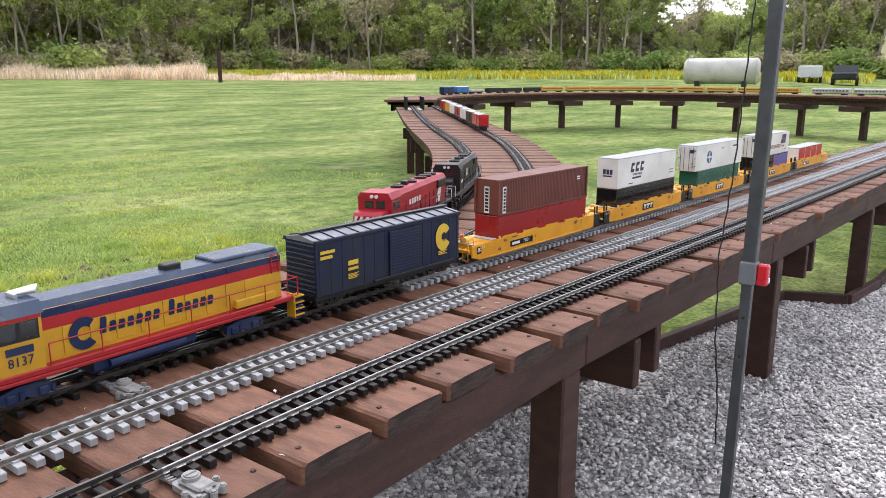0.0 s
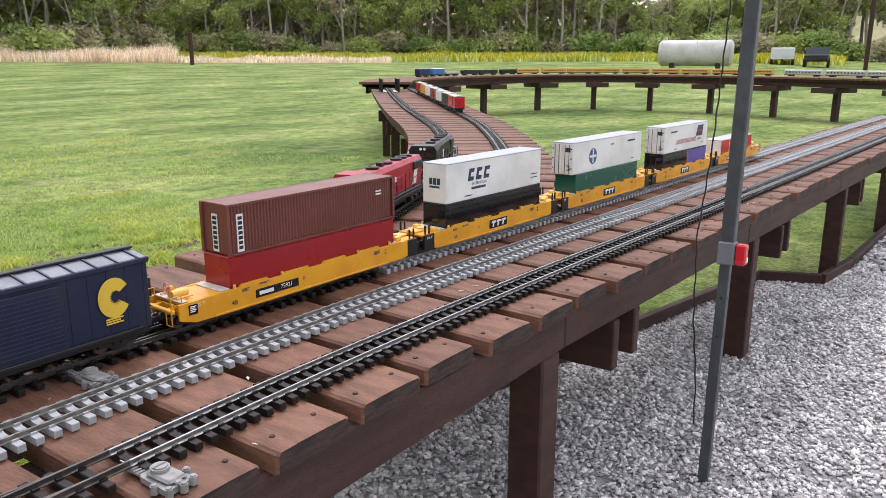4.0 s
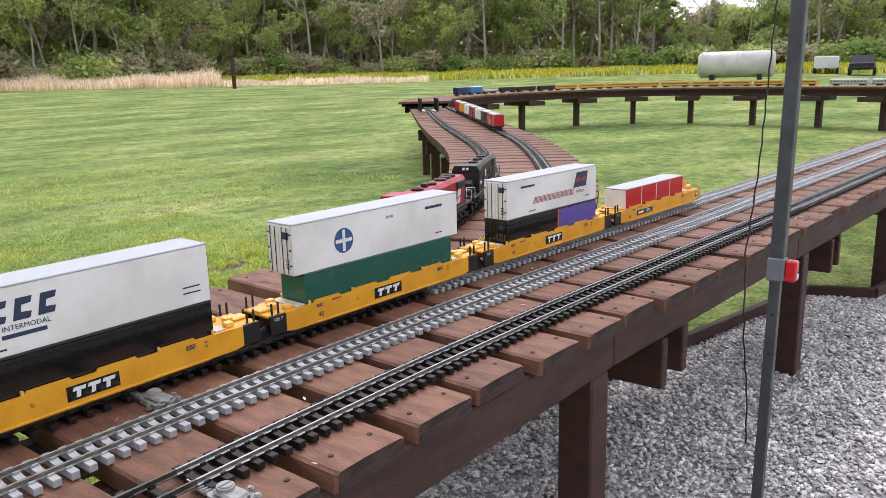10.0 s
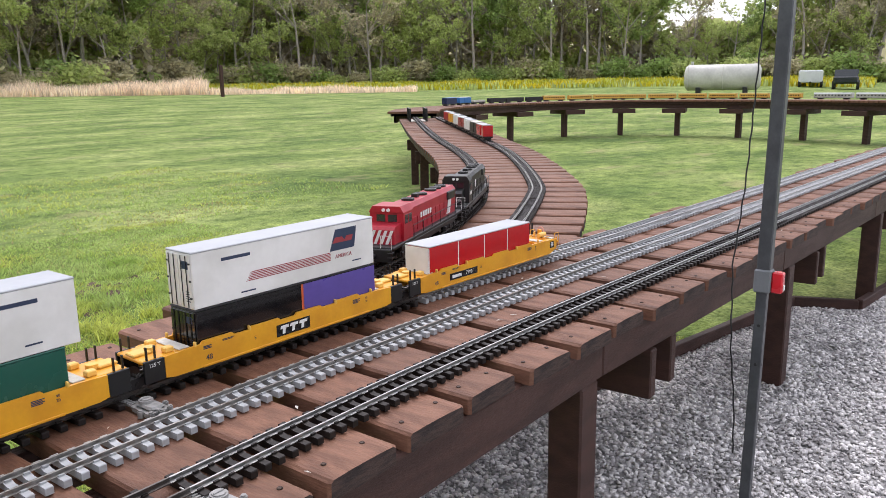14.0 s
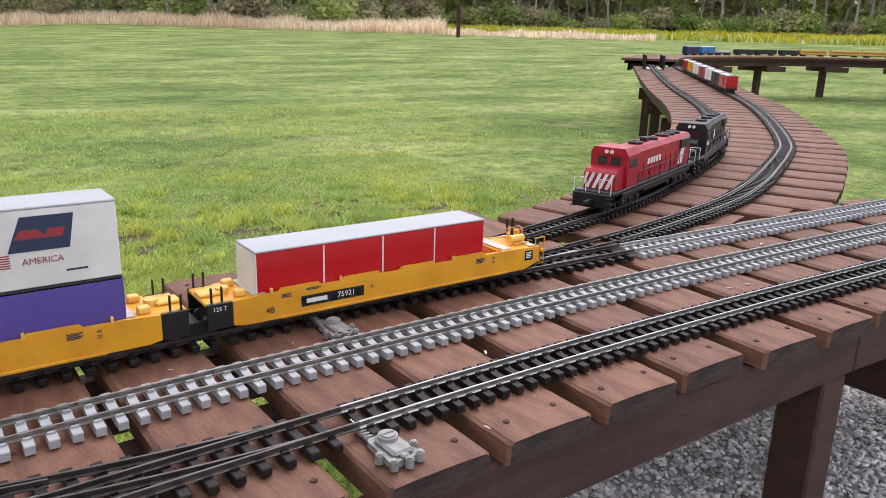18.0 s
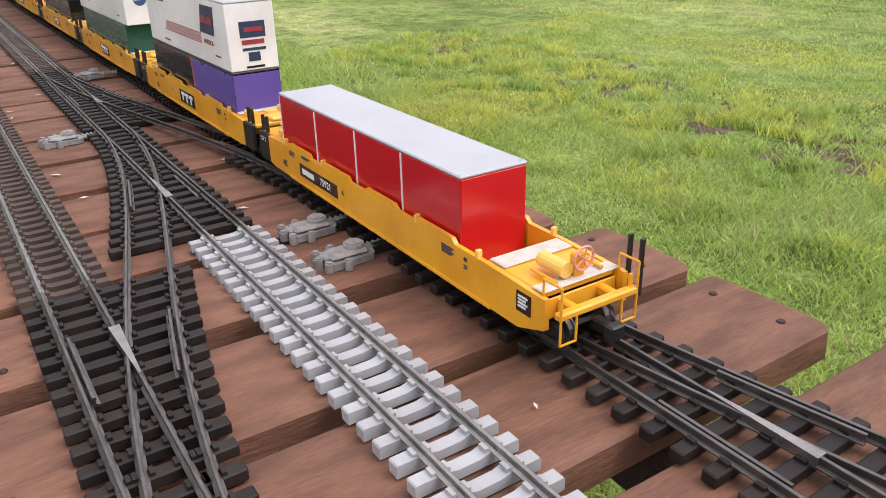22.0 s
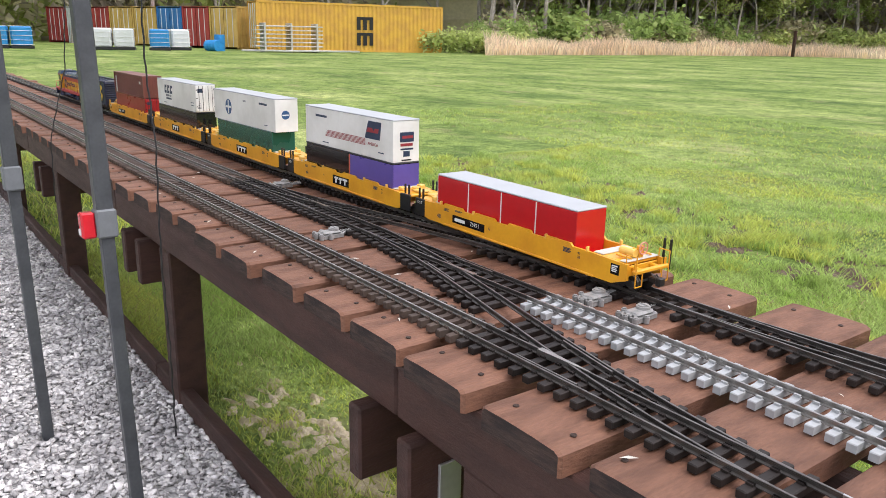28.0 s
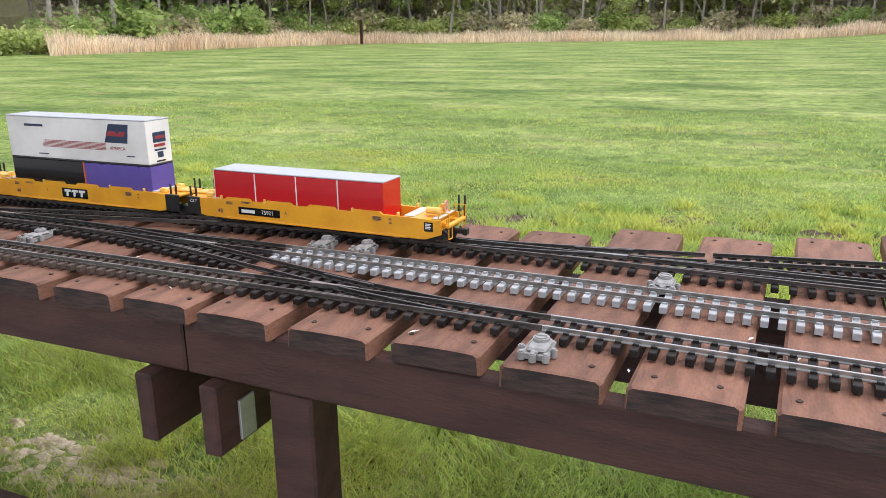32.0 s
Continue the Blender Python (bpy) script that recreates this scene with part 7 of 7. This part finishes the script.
def build_wood():
    r = random.Random(77)
    kinds = [
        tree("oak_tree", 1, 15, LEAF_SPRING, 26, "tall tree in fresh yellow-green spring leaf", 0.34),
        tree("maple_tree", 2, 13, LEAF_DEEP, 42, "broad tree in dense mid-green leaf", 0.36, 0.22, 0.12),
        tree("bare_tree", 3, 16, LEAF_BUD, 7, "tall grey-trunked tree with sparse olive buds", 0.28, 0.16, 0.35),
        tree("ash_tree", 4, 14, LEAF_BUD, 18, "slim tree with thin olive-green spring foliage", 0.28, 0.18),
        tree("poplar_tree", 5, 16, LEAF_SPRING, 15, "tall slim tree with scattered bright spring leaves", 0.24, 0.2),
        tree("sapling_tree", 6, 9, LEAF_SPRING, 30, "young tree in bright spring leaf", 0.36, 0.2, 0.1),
    ]
    used = set()
    for k in range(170):
        u = (k + r.uniform(-0.4, 0.4)) / 170
        u = min(0.999, max(0.0, u))
        row = k % 3
        back = (12 + 24 * ease((u - 0.62) / 0.08)) + row * 4 + r.uniform(-2, 2)
        p = wood_line(u, back)
        low = 0.912 < u < 0.960
        pick = r.choices(range(6), (3, 2, 3, 4, 3, 2))[0]
        if row == 0 and r.random() < 0.35:
            pick = 5
        src = kinds[pick]
        size = r.uniform(0.78, 1.15) * (0.82 if row == 0 else 1.0) * (0.60 if low else 1.0)
        m = pose(p.x, p.y, GROUND + lift(p.x, p.y) - 0.1, r.uniform(-2, 2), r.uniform(-2, 2), r.uniform(0, 360))
        if pick not in used:
            used.add(pick)
            src.matrix_basis = m
        else:
            c = copy_thing(src, m)
            c.scale = (size, size, size * r.uniform(0.92, 1.1))
    # the wood goes on behind the yard
    for k in range(64):
        f = k / 63
        p = Vector((-66 + 6 * f - 8 * (k % 3) + r.uniform(-2, 2), -46 + 112 * f + r.uniform(-1, 1)))
        c = copy_thing(kinds[r.choices(range(6), (3, 3, 2, 3, 3, 2))[0]], pose(p.x, p.y, GROUND - 0.1, 0, 0, r.uniform(0, 360)))
        q = r.uniform(0.8, 1.1)
        c.scale = (q, q, q)
    # and runs on past the far viaduct
    e0, e1 = wood_line(0.97, 44), wood_line(1.0, 44)
    d = (e1 - e0).normalized()
    for k in range(36):
        p = e1 + d * (-4.0 + 1.1 * k + r.uniform(-0.7, 0.7)) + Vector((d.y, -d.x)) * (4.0 * (k % 3 - 1) + r.uniform(-1.5, 1.5))
        c = copy_thing(kinds[r.choices(range(6), (3, 3, 2, 3, 3, 3))[0]], pose(p.x, p.y, GROUND + lift(p.x, p.y) - 0.1, 0, 0, r.uniform(0, 360)))
        q = r.uniform(0.8, 1.1)
        c.scale = (q, q, q)
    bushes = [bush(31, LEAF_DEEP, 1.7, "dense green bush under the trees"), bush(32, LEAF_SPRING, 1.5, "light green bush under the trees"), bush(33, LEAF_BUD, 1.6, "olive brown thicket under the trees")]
    done = set()
    for k in range(170):
        u = min(0.999, max(0, (k + r.uniform(-0.5, 0.5)) / 170))
        p = wood_line(u, (9.5 + 23.5 * ease((u - 0.62) / 0.08)) + r.uniform(0, 5))
        i = r.choices(range(3), (3, 3, 4))[0]
        m = pose(p.x, p.y, GROUND + lift(p.x, p.y), 0, 0, r.uniform(0, 360))
        if i not in done:
            done.add(i)
            bushes[i].matrix_basis = m
        else:
            c = copy_thing(bushes[i], m)
            q = r.uniform(0.7, 1.6)
            c.scale = (q * 1.3, q * 1.3, q)
    for k in range(16):
        p = e1 - Vector((d.y, -d.x)) * -9 + d * (-3 + 2.4 * k + r.uniform(-0.8, 0.8))
        c = copy_thing(bushes[k % 3], pose(p.x, p.y, GROUND + lift(p.x, p.y), 0, 0, r.uniform(0, 360)))
        c.scale = (1.6, 1.6, r.uniform(1.0, 1.5))
    # the wood behind, too deep to see into
    rng = np.random.default_rng(9)
    n = 130000
    uu = rng.uniform(0, 1, n)
    pts = np.array([field_edge(v) for v in uu])
    q = pts / np.linalg.norm(pts, axis=1)[:, None]
    back = np.where(uu < 0.66, 21, 45) + rng.uniform(0, 6, n)
    pts = pts + q * back[:, None]
    side = rng.uniform(0, 1, n) < 0.22
    f = rng.uniform(0, 1, n)
    pts[side] = np.stack([-78 + 10 * f + rng.uniform(-5, 5, n), -60 + 140 * f], 1)[side]
    top = np.array([15 + 3.5 * noise.noise((v * 40, 0, 0)) - (7.0 if 0.912 < v < 0.960 else 0) for v in uu])
    z = GROUND + rng.uniform(0, 1, n) * top + np.array([lift(p[0], p[1]) for p in pts])
    c = np.stack([pts[:, 0], pts[:, 1], z], 1)
    a, b = rng.normal(0, 1, (n, 3)), rng.normal(0, 1, (n, 3))
    a /= np.linalg.norm(a, axis=1)[:, None]
    b /= np.linalg.norm(b, axis=1)[:, None]
    sz = rng.uniform(0.25, 0.62, n)[:, None]
    v = np.stack([c - a * sz, c + b * sz, c + a * sz, c - b * sz], 1).reshape(-1, 3)
    hue = np.array([noise.noise((p[0] * 0.12, p[1] * 0.12, p[2] * 0.15)) for p in c]) + rng.normal(0, 0.16, n) - 0.02 * (4 - c[:, 2]).clip(0, 4)
    v = v.reshape(-1, 4, 3)
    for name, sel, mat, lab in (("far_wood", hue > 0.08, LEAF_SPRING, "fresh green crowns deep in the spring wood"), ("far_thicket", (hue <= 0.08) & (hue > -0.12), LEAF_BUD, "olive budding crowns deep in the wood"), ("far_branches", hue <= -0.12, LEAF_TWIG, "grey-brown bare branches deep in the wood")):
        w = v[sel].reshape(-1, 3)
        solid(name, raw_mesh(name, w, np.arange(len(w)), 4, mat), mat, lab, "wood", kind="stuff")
    # uneven backdrop sheet far behind the first trees; wood depth and haze in colour
    s, r2 = Shape(), random.Random(15)
    line = [Vector((-84, -62)), Vector((-76, 20))] + [wood_line(i / 120, 34 if i < 79 else 58) for i in range(121)]
    line += [line[-1] + d * 4.0 * k for k in range(1, 14)]
    for i, p in enumerate(line):
        h = (5.0 if 109 <= i - 2 <= 115 else 11.5) + 2.5 * noise.noise((i * 0.6, 2, 7))
        for k in range(8):
            j = r2.uniform(-1.2, 1.2)
            s.v.append((p.x + j, p.y + j, GROUND - 0.5 + lift(p.x, p.y) + h * k / 7))
        if i:
            s.f += [((i - 1) * 8 + k, i * 8 + k, i * 8 + k + 1, (i - 1) * 8 + k + 1) for k in range(7)]
    solid("deep_wood", s, LEAF_BUD, "backdrop sheet behind the trees, the wood's haze in its pale colour", "wood", kind="stuff")


build_wood()

# ---- the container yard ----


def shipping_container(label, mat, length, m, door_end=False):
    t = thing("shipping_container", label, "shipping container", m, "shipping containers")
    h, w = (2.9 if length > 7 else 2.59), 2.44
    l = length
    for y in (0.0, w):
        pts = []
        n = int(l / 0.28)
        for k in range(n):
            a, d = 0.1 + (l - 0.2) * k / n, (l - 0.2) / n
            pts += [(a, y), (a + d * 0.3, y), (a + d * 0.5, y + 0.04), (a + d * 0.8, y + 0.04)]
        pts += [(l - 0.1, y), (l - 0.1, y + 0.06), (0.1, y + 0.06)]
        part("corrugated_side", Shape().prism(pts, "z", 0.12, h - 0.1), mat, t)
    s = Shape()
    for x in (0, l - 0.12):
        for y in (-0.02, w - 0.04):
            s.box((x, y, 0), (x + 0.12, y + 0.12, h))
    for y in (-0.02, w - 0.04):
        for z in (0.0, h - 0.12):
            s.box((0, y, z), (l, y + 0.12, z + 0.12))
    part("frame", s, mat, t)
    part("roof", Shape().box((0.05, 0.02, h - 0.06), (l - 0.05, w, h - 0.02)), mat, t)
    for x in (0.03, l - 0.06):
        for k in range(2):
            d = part("end_door", Shape().cbox((x, 0.1 + k * 1.15, 0.12), (x + 0.04, 1.2 + k * 1.15, h - 0.12), 0.01), mat, t)
            for q in (0.3, 0.8):
                part("lock_rod", Shape().cyl((x + (0.06 if x > 1 else -0.02), 0.1 + k * 1.15 + q, 0.15), (x + (0.06 if x > 1 else -0.02), 0.1 + k * 1.15 + q, h - 0.15), 0.025, 6), SHIP_WHITE, d)
    return t


def build_yard():
    face = math.degrees(math.atan2(24.8 - 15.1, -34.4 + 36.4))
    base = Matrix.Translation((-44.05, 16.82, GROUND)) @ Matrix.Rotation(radians(face), 4, "Z")
    y = shipping_container("long yellow shipping container with black block lettering", SHIP_YELLOW, 12.19, base @ pose(1.85, 0, 0))
    for dx, dz, shp in ((0, 1.35, "m"), (0, 0.40, "s")):
        for k in range(3):
            part("logo_shape", Shape().box((6.25 + k * 0.42, -0.035, dz), (6.50 + k * 0.42, -0.022, dz + 0.75)), BLACK, y)
        part("logo_shape", Shape().box((6.25, -0.036, dz + 0.60), (7.34, -0.023, dz + 0.78)), BLACK, y)
    x, z = 1.2, 2.6
    for lab, mat in (("tan shipping container seen end on", SHIP_TAN), ("red shipping container with closed doors", SHIP_RED), ("blue shipping container with closed doors", SHIP_BLUE), ("tan shipping container with closed doors", SHIP_TAN), ("dull yellow shipping container seen end on", SHIP_TAN), ("dark red shipping container seen end on", SHIP_RED), ("white shipping container seen end on", SHIP_WHITE), ("red shipping container seen end on", SHIP_RED)):
        shipping_container(lab, mat, 6.06, base @ pose(x, z, 0, 0, 0, 31.5))
        x, z = x - 1.37, z + 2.2
    r = random.Random(2)
    def drum(px, py, lab, mat, tip=False):
        t = thing("plastic_drum", lab, "drum", base @ pose(px, py, 0.30 if tip else 0, 90 if tip else 0, 0, 30), "yard drums")
        s = Shape().cyl((0, 0, 0), (0, 0, 0.90), 0.29, 18)
        part("body", s, mat, t)
        for z in (0.2, 0.45, 0.7):
            part("hoop", Shape().ring((0, 0, z), 0.29, 0.022, "z", 18, 6), mat, t)
    def tote(px, py, lab, mat):
        t = thing("liquid_tote", lab, "tote", base @ pose(px, py, 0, 0, 0, r.uniform(-8, 8)), "yard totes")
        part("tank", Shape().cbox((-0.5, -0.5, 0.15), (0.5, 0.5, 1.12), 0.08), mat, t)
        part("pallet", Shape().cbox((-0.55, -0.55, 0), (0.55, 0.55, 0.14), 0.02), BLACK, t)
        for k in range(5):
            part("cage_bar", Shape().tube([(-0.54, -0.54, 0.2 + k * 0.23), (0.54, -0.54, 0.2 + k * 0.23), (0.54, 0.54, 0.2 + k * 0.23)], 0.012, 5), ALU, t)
    drum(-0.6, -1.6, "upright blue plastic drum in the yard", DRUM_BLUE)
    drum(-1.3, -1.8, "blue plastic drum lying on its side", DRUM_BLUE, True)
    for k, px in enumerate((-2.7, -3.8, -10.5, -11.6, -13.4, -17.5, -18.6, -20.4, -21.5, -23.0)):
        tote(px, -1.2 + r.uniform(-0.5, 0.5), "blue liquid tote in a metal cage" if k % 4 else "white liquid tote in a metal cage", DRUM_BLUE if k % 4 else SHIP_WHITE)
    for px in (-5.6, -6.7, -15.4, -16.3):
        tote(px, -1.6, "white liquid tote in a metal cage", SHIP_WHITE)
    t = thing("metal_stack", "stack of long aluminium bleacher planks on supports", "stack", base @ pose(0.9, -2.6, 0))
    for k in range(6):
        part("plank", Shape().cbox((0.2 + 0.1 * (k % 2), -0.5, 0.30 + k * 0.22), (4.1, 0.6, 0.36 + k * 0.22), 0.01), ALU, t)
    for px in (0.7, 2.2, 3.7):
        part("support", Shape().cbox((px, -0.55, 0.0), (px + 0.1, 0.65, 1.6), 0.01), ALU, t)
    part("plank", Shape().cbox((-0.6, -0.9, 0.05), (6.2, -0.5, 0.14), 0.01), ALU, t)
    b = base @ pose(12.5, -0.2, 0)
    for k in range(5):
        c = copy_thing(bpy.data.objects["bush.001"], base @ pose(13.0 + k * 1.6, 0.6 + r.uniform(-0.8, 0.8), 0, 0, 0, r.uniform(0, 360)))
        c.scale = (1.0, 1.0, 0.8)


build_yard()

# ---- motions ----
TAIL = [(0, 5.15), (1, 4.945), (2, 4.745), (3, 4.53), (3.5, 4.42), (5.5, 3.93), (6, 3.825), (7, 3.61), (8, 3.40), (9, 3.165), (10, 2.915), (11, 2.665), (12, 2.41), (13, 2.168), (13.5, 2.05), (15.5, 1.569), (16, 1.448), (17, 1.21), (17.5, 1.10), (18, 0.988), (18.5, 0.883), (19, 0.784), (19.5, 0.684), (20, 0.589), (20.5, 0.491), (21, 0.394), (21.5, 0.294), (22, 0.196), (22.5, 0.108), (23, 0.014), (23.5, -0.058), (24, -0.095), (24.5, -0.110), (25.5, -0.165), (26.5, -0.185), (29.5, -0.187), (30, -0.175), (30.5, -0.145), (31, -0.092), (31.5, -0.027), (32, 0.04)]


def tail_at(t):
    for (a, x), (b, y) in zip(TAIL, TAIL[1:]):
        if a <= t <= b:
            return x + (y - x) * (t - a) / (b - a)
    return TAIL[-1][1]


def on_track_3(x, length, inset, k=VK):
    length, inset = length * k, inset * k
    a = Vector((x + inset, track_3(x + inset)))
    b = Vector((x + length - inset, track_3(x + length - inset)))
    d = (b - a).normalized()
    o = a - d * inset
    return Matrix.Translation((o.x, o.y, RAIL_TOP)) @ Matrix.Rotation(math.atan2(d.y, d.x), 4, "Z")


def motions():
    for ob in (*CARS, *(b for load in LOADS for b, _ in load)):
        ob.scale = (VK, VK, VK)
    BOXCAR.scale, CHESSIE.scale = (BOXCAR_K, 1.0, 1.12), (LOCO_K, LOCO_K, 1.15)
    times = sorted({t for t, _ in TAIL} | {k * 1.0 for k in range(0, 33)})
    for k, car in enumerate(CARS):
        rows = [(t, on_track_3(tail_at(t) - VK * CAR_L * (k + 1), CAR_L, 0.02)) for t in times]
        walk(car, rows)
        for box, z in LOADS[k]:
            walk(box, [(t, m @ pose(VK * CAR_L / 2 - (0.032, -0.014, 0, 0, -0.008)[k], 0, VK * z)) for t, m in rows])
    front = VK * CAR_L * 5 + BOXCAR_K * BOXCAR_L + 0.020 + VK * END_OUT
    walk(BOXCAR, [(t, on_track_3(tail_at(t) - front, BOXCAR_L, 0.085, BOXCAR_K)) for t in times])
    walk(CHESSIE, [(t, on_track_3(tail_at(t) - front - LOCO_K * LOCO_L - 0.015, LOCO_L, 0.14, LOCO_K)) for t in times])


motions()
